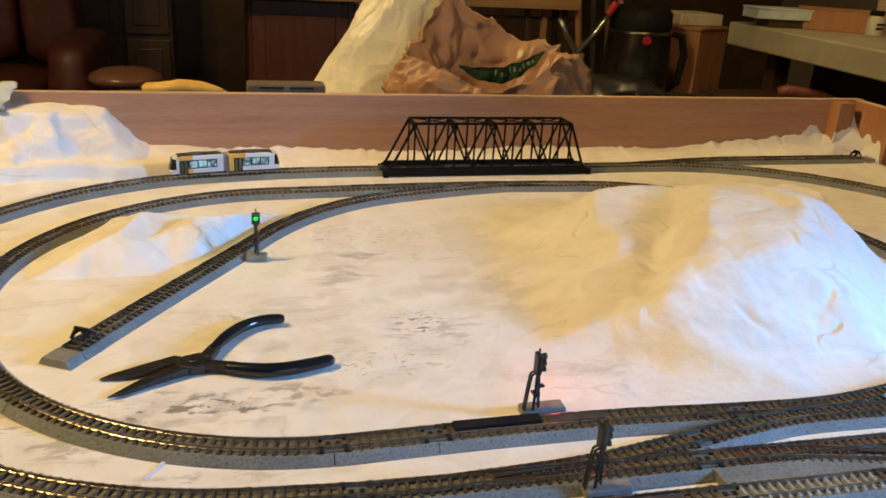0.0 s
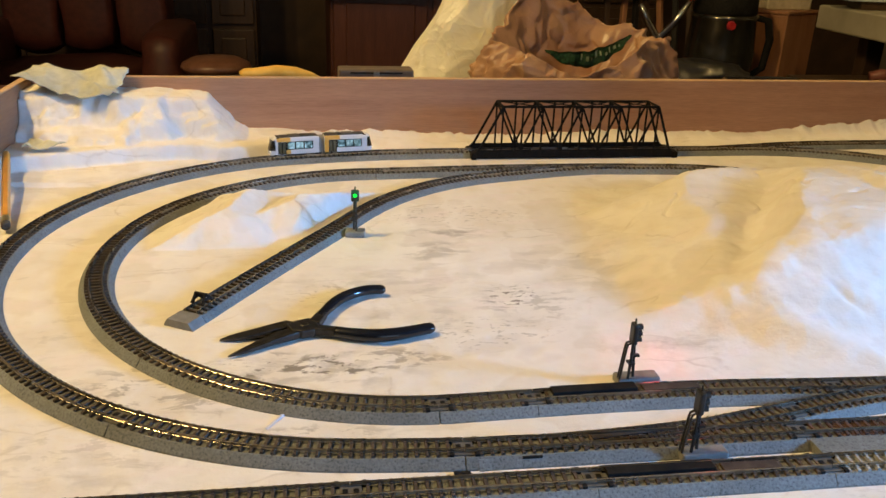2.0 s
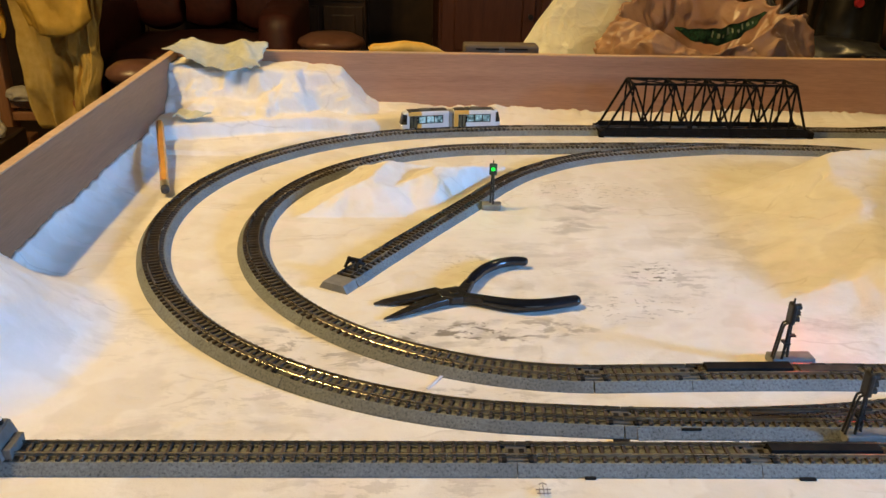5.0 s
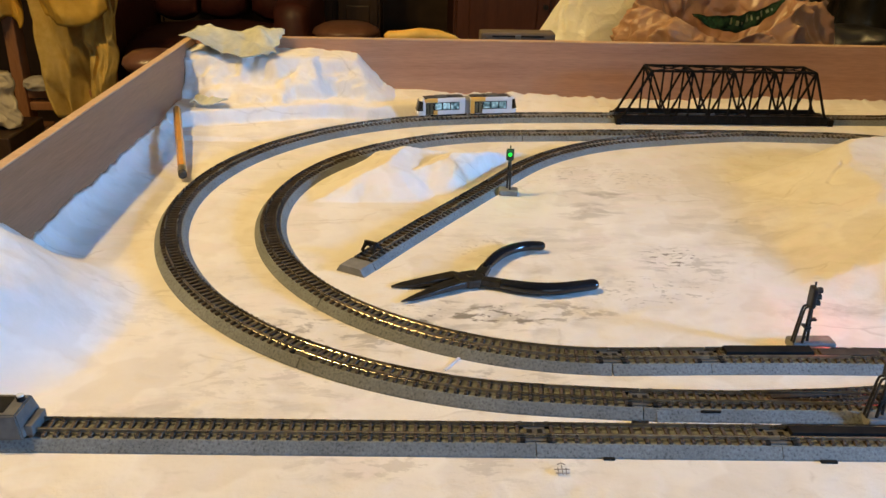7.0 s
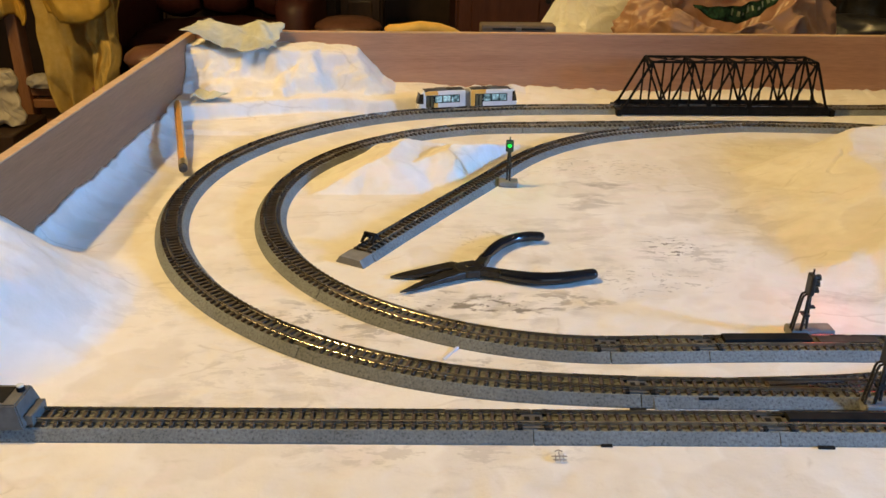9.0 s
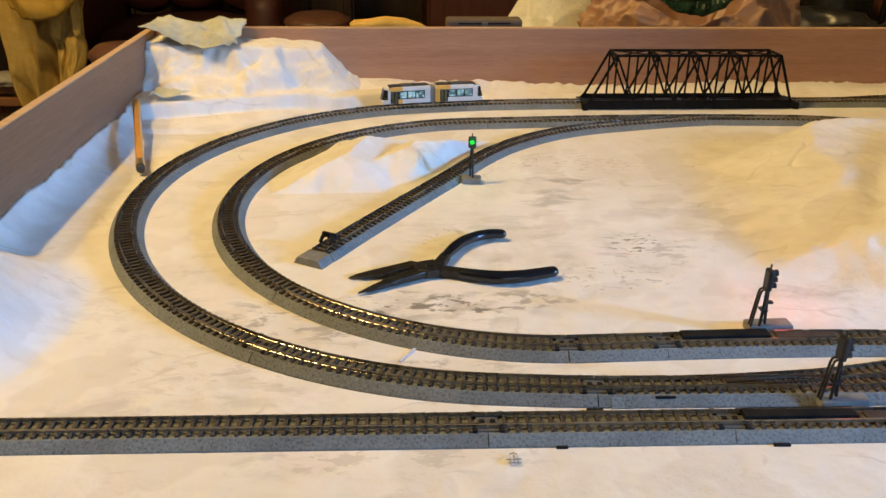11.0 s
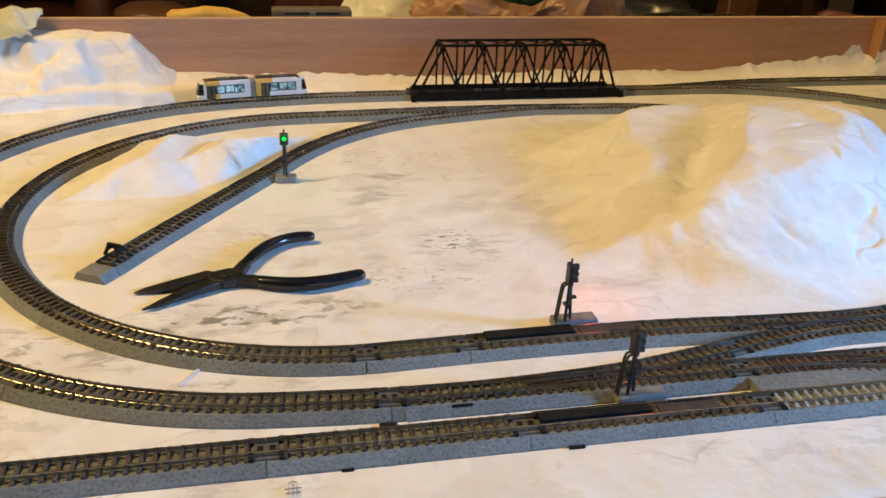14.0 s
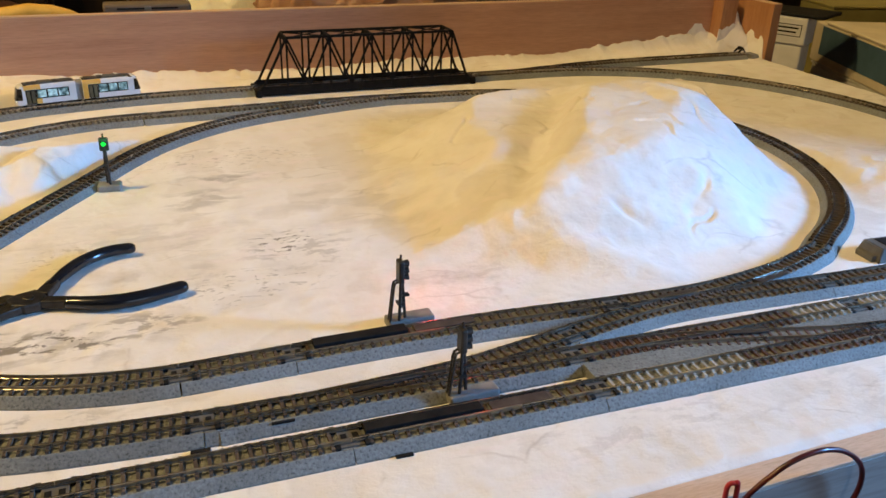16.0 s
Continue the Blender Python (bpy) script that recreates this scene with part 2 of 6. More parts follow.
M_BALLAST = ballast_material()
M_TIE = plain("brown_sleeper", (0.048, 0.033, 0.023), (0.094, 0.068, 0.050), 0.7, 0.0, 300, 0.0001, 0.3, None, 0.25)
M_TIE_RED = plain("reddish_sleeper", (0.055, 0.028, 0.022), (0.11, 0.062, 0.05), 0.6, 0.0, 300, 0.0001, 0.3, None, 0.25)
M_TIE_LIGHT = plain("concrete_sleeper", (0.27, 0.27, 0.255), (0.37, 0.365, 0.34), 0.7, 0.0, 300, 0.0001, 0.3, None, 0.15)
M_RAIL = plain("nickel_rail", (0.33, 0.30, 0.245), (0.46, 0.42, 0.35), 0.27, 0.95, 200, 0.00003, 0.1)
M_BLACK = plain("black_plastic", (0.008, 0.008, 0.009), (0.02, 0.019, 0.018), 0.7, 0.0, 150, 0.0001, 0.2)
M_BRIDGE = plain("black_bridge_plastic", (0.006, 0.005, 0.0045), (0.014, 0.011, 0.009), 0.75, 0.0, 120, 0.0001, 0.3)
M_GREYPLASTIC = plain("grey_plastic", (0.17, 0.165, 0.155), (0.25, 0.245, 0.23), 0.6, 0.0, 150, 0.0001, 0.3)
M_BROWNPLATE = plain("rusty_brown_plate", (0.05, 0.038, 0.032), (0.09, 0.07, 0.058), 0.85, 0.0, 120, 0.0001, 0.3)
for dull in (M_BROWNPLATE, M_BLACK, M_BRIDGE):
    dull.node_tree.nodes["Principled BSDF"].inputs["Specular IOR Level"].default_value = 0.12


def bm_box(bm, x0, x1, y0, y1, z0, z1, bevel=0.0, mat_index=0):
    vs = [bm.verts.new((x, y, z)) for z in (z0, z1) for y in (y0, y1) for x in (x0, x1)]
    fs = [bm.faces.new([vs[i] for i in f]) for f in ((0, 2, 3, 1), (4, 5, 7, 6), (0, 1, 5, 4), (2, 6, 7, 3), (0, 4, 6, 2), (1, 3, 7, 5))]
    for f in fs:
        f.material_index = mat_index
    if bevel:
        es = list({e for f in fs for e in f.edges})
        bmesh.ops.bevel(bm, geom=es, offset=bevel, segments=2, affect="EDGES", profile=0.5)
    return vs


def box_bm(x0, x1, y0, y1, z0, z1, bevel=0.0):
    bm = bmesh.new()
    bm_box(bm, x0, x1, y0, y1, z0, z1, bevel)
    return bm


def bm_bar(bm, a, b, w, h=None, up=(0, 0, 1)):
    """A straight bar of rectangular section from a to b."""
    a, b = Vector(a), Vector(b)
    h = h or w
    d = (b - a).normalized()
    u = Vector(up)
    if abs(d.dot(u)) > 0.95:
        u = Vector((1, 0, 0))
    s = d.cross(u).normalized() * (w / 2)
    u = s.cross(d).normalized() * (h / 2)
    vs = [bm.verts.new(c + i * s + j * u) for c in (a, b) for i, j in ((-1, -1), (1, -1), (1, 1), (-1, 1))]
    for f in ((0, 3, 2, 1), (4, 5, 6, 7), (0, 1, 5, 4), (1, 2, 6, 5), (2, 3, 7, 6), (3, 0, 4, 7)):
        bm.faces.new([vs[i] for i in f])


def bm_tube(bm, pts, radius, sides=8, cap=True, flat=1.0):
    """A round tube along a line of points; radius may be a list. flat squeezes it in height."""
    pts = [Vector(p) for p in pts]
    rs = [float(r) for r in radius] if isinstance(radius, (list, tuple)) else [radius] * len(pts)
    rings, u = [], None
    for i, p in enumerate(pts):
        d = (pts[min(i + 1, len(pts) - 1)] - pts[max(i - 1, 0)]).normalized()
        if u is None:
            u = Vector((0, 0, 1)) if abs(d.z) < 0.9 else Vector((1, 0, 0))
        s = d.cross(u).normalized()
        u = s.cross(d).normalized()
        rings.append([bm.verts.new(p + rs[i] * (math.cos(2 * math.pi * k / sides) * s + flat * math.sin(2 * math.pi * k / sides) * u)) for k in range(sides)])
    for a, b in zip(rings, rings[1:]):
        for k in range(sides):
            bm.faces.new((a[k], a[(k + 1) % sides], b[(k + 1) % sides], b[k]))
    if cap:
        bm.faces.new(rings[0][::-1])
        bm.faces.new(rings[-1])


def bm_lathe(bm, profile, at=(0, 0, 0), sides=24):
    """Turns a profile of (radius, height) about the vertical through at."""
    rings = []
    for r, z in profile:
        rings.append([bm.verts.new((at[0] + r * math.cos(2 * math.pi * k / sides), at[1] + r * math.sin(2 * math.pi * k / sides), at[2] + z)) for k in range(sides)])
    for a, b in zip(rings, rings[1:]):
        for k in range(sides):
            bm.faces.new((a[k], a[(k + 1) % sides], b[(k + 1) % sides], b[k]))
    bm.faces.new(rings[0][::-1])
    bm.faces.new(rings[-1])


def sweep_bm(pts, section, z=0.0, closed=False):
    """Sweeps a cross-section of (side, height) along a flat line of points."""
    bm = bmesh.new()
    rings = []
    n = len(pts)
    for i in range(n):
        a, b = pts[max(i - 1, 0)], pts[min(i + 1, n - 1)]
        d = Vector((b[0] - a[0], b[1] - a[1], 0)).normalized()
        s = Vector((-d.y, d.x, 0))
        rings.append([bm.verts.new((pts[i][0] + s.x * w, pts[i][1] + s.y * w, z + h)) for w, h in section])
    m = len(section)
    for a, b in zip(rings, rings[1:]):
        for k in range(m):
            bm.faces.new((a[k], a[(k + 1) % m], b[(k + 1) % m], b[k]))
    bm.faces.new(rings[0][::-1])
    bm.faces.new(rings[-1])
    bmesh.ops.recalc_face_normals(bm, faces=bm.faces)
    return bm


def to_mesh(name, bm, material, smooth=False):
    me = bpy.data.meshes.new(name)
    bm.normal_update()
    bm.to_mesh(me)
    bm.free()
    for m in material if isinstance(material, (list, tuple)) else [material]:
        me.materials.append(m)
    if smooth:
        for p in me.polygons:
            p.use_smooth = True
    return me


def part(name, bm, material, parent, label="", smooth=False):
    ob = new(name, to_mesh(name, bm, material, smooth))
    ob.parent = parent
    if label:
        ob["label"] = label
    return ob


def thing(name, bm, material, label, category, group="", kind="", smooth=False):
    return tagged(new(name, to_mesh(name, bm, material, smooth)), label, category, group, kind)


def holder(name, at, label, category, group="", rz=0.0):
    ob = new(name)
    ob.matrix_world = pose(*at, 0, 0, rz)
    ob.empty_display_size = 0.02
    return tagged(ob, label, category, group)


# ---- lines of the tracks, seen from above ----


def line(a, b, n=40):
    return [(a[0] + (b[0] - a[0]) * i / n, a[1] + (b[1] - a[1]) * i / n) for i in range(n + 1)]


def arc(c, r, a0, a1, n=90):
    return [(c[0] + r * math.cos(radians(a0 + (a1 - a0) * i / n)), c[1] + r * math.sin(radians(a0 + (a1 - a0) * i / n))) for i in range(n + 1)]


def bend(nodes, n=16):
    """A smooth line through a few nodes."""
    p = [nodes[0], *nodes, nodes[-1]]
    out = []
    for i in range(1, len(p) - 2):
        a, b, c, d = (np.array(q, float) for q in p[i - 1:i + 3])
        for k in range(n):
            t = k / n
            out.append(tuple(0.5 * (2 * b + (c - a) * t + (2 * a - 5 * b + 4 * c - d) * t * t + (3 * b - a - 3 * c + d) * t ** 3)))
    return out + [tuple(nodes[-1])]


def resample(pts, step=0.003):
    p = np.array(pts, float)
    keep = np.r_[True, np.hypot(*np.diff(p, axis=0).T) > 1e-6]
    p = p[keep]
    s = np.r_[0, np.cumsum(np.hypot(*np.diff(p, axis=0).T))]
    n = max(2, int(round(s[-1] / step)))
    q = np.linspace(0, s[-1], n + 1)
    return np.c_[np.interp(q, s, p[:, 0]), np.interp(q, s, p[:, 1])], s[-1]


def y_a(x):
    return 0.5260 - 0.027 * x


def y_b(x):
    return 0.5560 - 0.027 * x


LINE_A = line((-0.262, y_a(-0.262)), (0.80, y_a(0.80)))
LINE_OUTER = line((0.80, y_b(0.80)), (0.11, y_b(0.11))) [:-1] + bend([(0.105, y_b(0.105)), (0.055, 0.5553), (0.004, 0.5602)])[:-1] + arc((0.0344, 0.8456), 0.2870, 264, 97) + bend([(-0.0006, 1.1305), (0.06, 1.1390), (0.13, 1.1432), (0.20, 1.1440)])[1:] + line((0.21, 1.1440), (0.53, 1.1445))[1:] + arc((0.53, 0.8560), 0.2885, 90, -35)[1:]
LINE_INNER = arc((0.0572, 0.8303), 0.2325, 90, 270) + bend([(0.0572, 0.5978), (0.14, 0.5985), (0.22, 0.5965), (0.30, 0.5905), (0.36, 0.5895), (0.42, 0.5985), (0.468, 0.6145)])[1:] \
    + arc((0.380, 0.8350), 0.2320, -66, 88)[3:] + bend([(0.385, 1.0670), (0.30, 1.0712), (0.20, 1.0705), (0.12, 1.0665), (0.0572, 1.0628)])[1:]
LINE_CROSS = bend([(0.062, 0.5540), (0.12, 0.5545), (0.18, 0.5575), (0.233, 0.5660), (0.274, 0.5740), (0.316, 0.5800), (0.36, 0.5795), (0.42, 0.5760), (0.50, 0.5725), (0.80, 0.5640)])
LINE_SIDING = bend([(0.43, 1.1440), (0.49, 1.1465), (0.55, 1.1555), (0.60, 1.1640), (0.66, 1.1690), (0.76, 1.1700), (0.868, 1.1700)])
LINE_SPUR = bend([(-0.098, 0.7290), (-0.077, 0.7635), (-0.037, 0.8260), (0.004, 0.8885), (0.034, 0.9365), (0.0655, 0.9760), (0.100, 1.0060), (0.134, 1.0270), (0.168, 1.0410), (0.205, 1.0510), (0.26, 1.0640), (0.30, 1.0705)])
LINE_AB = bend([(0.262, y_b(0.262)), (0.30, y_b(0.30) - 0.002), (0.35, 0.5340), (0.40, 0.5215), (0.45, y_a(0.45) + 0.0015), (0.49, y_a(0.49))])
ALL_LINES = (LINE_A, LINE_OUTER, LINE_INNER, LINE_CROSS, LINE_SIDING, LINE_SPUR)
TRACK_POINTS = np.vstack([resample(l, 0.006)[0] for l in ALL_LINES])

# ---- the plaster landscape ----
X_LEFT, X_RIGHT, Y_FRONT, Y_BACK, WALL_TOP = -0.326, 0.888, 0.4545, 1.2260, 0.0770


def fbm(x, y, scale, octaves=4, seed=0.0):
    v, amp, tot = 0.0, 1.0, 0.0
    for _ in range(octaves):
        v += amp * noise.noise((x * scale, y * scale, seed))
        tot += amp
        scale, amp, seed = scale * 2.03, amp * 0.5, seed + 7.3
    return v / tot


def smooth(a, b, t):
    t = min(1.0, max(0.0, (t - a) / (b - a)))
    return t * t * (3 - 2 * t)


def blob(x, y, cx, cy, rx, ry, turn=0.0):
    c, s = math.cos(radians(turn)), math.sin(radians(turn))
    u, v = ((x - cx) * c + (y - cy) * s) / rx, (-(x - cx) * s + (y - cy) * c) / ry
    return math.hypot(u, v)


def bell(x, y, cx, cy, rx, ry, turn=0.0):
    return math.exp(-blob(x, y, cx, cy, rx, ry, turn) ** 2)


def ridged(x, y, scale, seed):
    return 1.0 - 2.0 * abs(noise.noise((x * scale, y * scale, seed)))


def facet(x, y, scale, seed):
    """Flat-sided lumps: the distance to the nearest of scattered centres."""
    d = noise.voronoi((x * scale, y * scale, seed))[0]
    return d[1] - d[0]


def slope(x, y, px, py, dx, dy, rise, z=0.0):
    """A slanted plane through (px, py, z) that rises towards (dx, dy)."""
    return z + rise * ((x - px) * dx + (y - py) * dy)


def big_hill(x, y):
    """A broad dome with a sharp left edge and a peak, a furrow beside it, a second knob beyond the furrow, and a low apron in its shade."""
    walls = min(slope(x, y, 0.44, 0.985, 0.15, -0.989, 0.75), slope(x, y, 0.36, 0.640, 0.0, 1.0, 0.62),
                slope(x, y, 0.43, 0.628, -0.64, 0.768, 0.62), slope(x, y, 0.566, 0.80, -0.99, 0.1, 1.2), slope(x, y, 0.53, 0.93, -0.62, -0.785, 0.8))
    left = min(slope(x, y, 0.253, 0.690, 0.83, -0.55, 1.10, 0.002), slope(x, y, 0.278, 0.668, 0.45, 0.893, 0.9, 0.004), slope(x, y, 0.258, 0.660, 1.0, 0.0, 1.2, 0.0), slope(x, y, 0.318, 0.805, 0.72, -0.69, 0.70, 0.0270))
    cap = 0.0590 - 0.85 * ((x - 0.440) ** 2 + (y - 0.800) ** 2)
    mass = min(walls, left, cap)
    peak = min(walls, slope(x, y, 0.478, 0.784, -0.35, 0.94, 0.45, 0.0665), slope(x, y, 0.478, 0.784, 1.0, -0.15, 0.42, 0.0665), slope(x, y, 0.478, 0.784, -0.97, -0.24, 0.20, 0.0660),
               slope(x, y, 0.478, 0.784, 0.25, 0.97, 0.36, 0.0660))
    knob = min(slope(x, y, 0.315, 0.80, 0.35, 0.93, 0.030, 0.0375), slope(x, y, 0.232, 0.80, 0.985, -0.10, 0.42), slope(x, y, 0.300, 0.770, -0.30, 0.954, 1.1, 0.010),
               slope(x, y, 0.322, 0.812, -0.72, 0.69, 0.07, 0.0350), slope(x, y, 0.35, 0.992, 0.1, -0.995, 0.8), slope(x, y, 0.275, 0.94, 0.72, -0.694, 0.7))
    apron = 0.0095 * smooth(1.0, 0.4, blob(x, y, 0.300, 0.800, 0.095, 0.150, 12))
    toe = 0.0060 * smooth(1.0, 0.4, blob(x, y, 0.43, 0.745, 0.165, 0.130, 20))
    fill = min(slope(x, y, 0.216, 0.76, 0.97, -0.20, 0.36), slope(x, y, 0.30, 0.80, 0.3, 0.5, 0.08, 0.0330), slope(x, y, 0.266, 0.662, 0.57, 0.82, 0.75), slope(x, y, 0.33, 0.930, 0.3, -0.95, 0.5), slope(x, y, 0.40, 0.77, -1, 0, 0.8), slope(x, y, 0.282, 0.690, -0.83, 0.55, 0.20, 0.023))
    return max(mass, peak, knob, fill, apron, toe)


# gouges in the dome: centre, half length, half width, turn, depth
GOUGES = ((0.428, 0.690, 0.016, 0.0030, 42, 0.0028), (0.352, 0.672, 0.012, 0.0034, -62, 0.0034), (0.326, 0.757, 0.010, 0.0026, -59, 0.0026), (0.405, 0.668, 0.007, 0.004, 10, 0.0026), (0.445, 0.800, 0.009, 0.0035, 20, 0.0024))


def land(x, y):
    wob = 0.10 * fbm(x, y, 14, 3, 2.0)
    lump = fbm(x, y, 30, 4, 5.0)
    h = 0.0
    wx, wy = x + 0.010 * noise.noise((x * 22, y * 22, 3.3)), y + 0.010 * noise.noise((x * 22, y * 22, 8.8))
    if 0.17 < x < 0.62 and 0.58 < y < 1.03:
        gx, gy = x + 0.012 * noise.noise((x * 13, y * 13, 3.3)) + 0.0010 * noise.noise((x * 90, y * 90, 1.3)), y + 0.010 * noise.noise((x * 13, y * 13, 8.8)) + 0.0010 * noise.noise((x * 90, y * 90, 6.1))
        big = (2 * max(0.0, big_hill(gx, gy)) + sum(max(0.0, big_hill(gx + a, gy + b)) for a, b in ((0.008, 0), (-0.008, 0), (0, 0.008), (0, -0.008)))) / 6
        on = smooth(0.004, 0.016, big)
        # shallow trowel facets, a few gouges and pits
        big += on * (0.0018 * lump + 0.0030 * facet(wx, wy, 17, 2.0) + 0.0008 * facet(wx, wy, 46, 5.0) + 0.0003 * ridged(x, y, 120, 6.5))
        for cx, cy, rx, ry, turn, deep in GOUGES:
            big -= deep * bell(wx, wy, cx, cy, rx, ry, turn)
        pit = ridged(wx, wy, 27, 11.7)
        big -= on * 0.0030 * smooth(0.86, 0.97, pit) * smooth(0.10, 0.40, noise.noise((x * 19, y * 19, 4.7)))
        h = max(h, big)
    # the small mound inside the curve: a sloping back on one side, steep flat faces on the other
    if -0.17 < x < 0.06 and 0.86 < y < 1.0:
        mx, my = x + 0.005 * noise.noise((x * 32, y * 32, 6.3)) + 0.0015 * noise.noise((x * 100, y * 100, 2.3)), y + 0.004 * noise.noise((x * 32, y * 32, 1.8)) + 0.0015 * noise.noise((x * 100, y * 100, 5.4))
        back = min(slope(mx, my, -0.067, 0.945, -0.85, 0.53, 0.46, 0.0265), slope(mx, my, -0.067, 0.945, 0.98, -0.20, 0.42, 0.0265), slope(mx, my, 0.0, 0.857, 0.0, 1.0, 0.55), slope(mx, my, 0.0, 0.984, 0.0, -1.0, 0.60))
        knob = min(slope(mx, my, -0.024, 0.926, -0.80, 0.60, 0.60, 0.0240), slope(mx, my, -0.024, 0.926, 0.90, -0.43, 0.45, 0.0240), slope(mx, my, -0.024, 0.926, 0.30, -0.95, 0.45, 0.0240), slope(mx, my, 0.0, 0.872, 0.1, 0.995, 0.6))
        m2 = max(back, knob)
        on = smooth(0.001, 0.008, m2)
        h = max(h, m2 + on * (0.002 * lump + 0.0020 * facet(wx, wy, 34, 3.0) + 0.0006 * facet(wx, wy, 90, 1.0)))
    # the bank in the far corner: a flat-topped mass, a ragged knob beside it, a low bench with a sharp front edge
    if x < 0.10 and y > 1.04:
        bx, by = x + 0.005 * noise.noise((x * 24, y * 24, 2.3)) + 0.002 * noise.noise((x * 110, y * 110, 9.3)), y + 0.0035 * noise.noise((x * 24, y * 24, 7.8)) + 0.0012 * noise.noise((x * 110, y * 110, 4.4))
        def bank_at(bx, by):
            mass = min(slope(bx, by, -0.20, 1.20, -1, 0, 0.02, 0.066), slope(bx, by, -0.24, 1.140, 0.08, 0.997, 1.9, 0.013), slope(bx, by, -0.158, 1.2, -1, 0.1, 2.4, 0.030))
            step = min(slope(bx, by, -0.20, 1.18, 0, 1, 0.05, 0.035), slope(bx, by, -0.24, 1.118, 0.15, 0.989, 1.9, 0.010), slope(bx, by, -0.178, 1.2, -1, 0.2, 1.6, 0.012))
            knob = min(slope(bx, by, -0.13, 1.21, -0.5, 0.3, 0.10, 0.061), slope(bx, by, -0.12, 1.152, -0.1, 0.995, 1.6, 0.013), slope(bx, by, -0.128, 1.2, -1, 0, 0.95, 0.058), slope(bx, by, -0.195, 1.2, 1, 0.3, 1.9, 0.030))
            return max(mass, step, knob)
        z0 = bank_at(bx, by)
        # lumps that vary with height as well as along the bank
        push = 0.0070 * noise.noise((x * 30, z0 * 44, 3.0)) + 0.0034 * noise.noise((x * 75, z0 * 160, 5.0)) + 0.0010 * noise.noise((x * 190, z0 * 210, 8.0))
        bank = (2 * bank_at(bx + 0.5 * push, by + push) + sum(bank_at(bx + 0.5 * push + a, by + push + b) for a, b in ((0.007, 0), (-0.007, 0), (0, 0.007), (0, -0.007)))) / 6
        on = smooth(0.012, 0.024, bank)
        bank += on * (0.003 * lump + 0.0022 * facet(wx, wy, 60, 3.0) - 0.001)
        bench = 0.0150 * smooth(0.03, -0.05, x + 0.05 * lump) * smooth(1.121, 1.132, y + 0.006 * lump + max(0.0, -0.14 - x) * 0.30) + 0.006 * smooth(-0.09, -0.17, x) * smooth(1.03, 1.11, y + max(0.0, -0.14 - x) * 0.3)
        h = max(h, bank, bench + 0.002 * lump * smooth(0.002, 0.01, bench))
    # the mound at the left end of the front line
    b3 = smooth(1.0, 0.2, blob(x, y, -0.360, 0.640, 0.130, 0.130, 0) + 0.8 * wob)
    if b3 > 0:
        h = max(h, 0.062 * b3 + b3 * (0.006 * lump + 0.004 * ridged(x, y, 22, 9.5) + 0.008 * facet(wx, wy, 24, 4.0) + 0.002 * facet(wx, wy, 60, 4.0) + 0.0015 * ridged(x, y, 70, 1.1)))
    # filler smeared up the boards
    up = 0.26 + 0.5 * fbm(x, 0.3, 6, 2, 3.0) + 0.26 * fbm(x, 0.1, 70, 4, 4.0) + smooth(0.55, 0.82, x) * (0.75 + 0.7 * fbm(x, 0.5, 26, 3, 8.0))
    h = max(h, 0.020 * up * math.exp(-max(0.0, Y_BACK - y) / 0.016) + 0.004 * math.exp(-((Y_BACK - y) / 0.035) ** 2))
    upl = 0.66 + 0.55 * fbm(0.2, y, 9, 3, 6.0) + 0.16 * fbm(0.4, y, 50, 3, 2.0) + 1.6 * smooth(1.15, 1.21, y)
    h = max(h, 0.0185 * upl * math.exp(-(max(0.0, x - X_LEFT) / 0.0062) ** 1.2) + 0.006 * math.exp(-((x - X_LEFT) / 0.022) ** 2) + 0.0015 * ridged(x, y, 60, 8.1) * math.exp(-((x - X_LEFT) / 0.022) ** 2))
    h = max(h, 0.034 * bell(x, y, 0.885, 1.215, 0.035, 0.03) * (1 + 0.5 * ridged(x, y, 45, 2.2)) + 0.014 * bell(x, y, 0.80, 1.222, 0.09, 0.018))
    h = max(h, (0.010 + 0.004 * ridged(x, y, 40, 2.9)) * bell(x, y, 0.655, 0.705, 0.045, 0.085))
    # hand-spread unevenness
    return h + 0.0009 * fbm(x, y, 11, 3, 1.0) + 0.0005 * lump + 0.0004 * ridged(x, y, 70, 3.1)


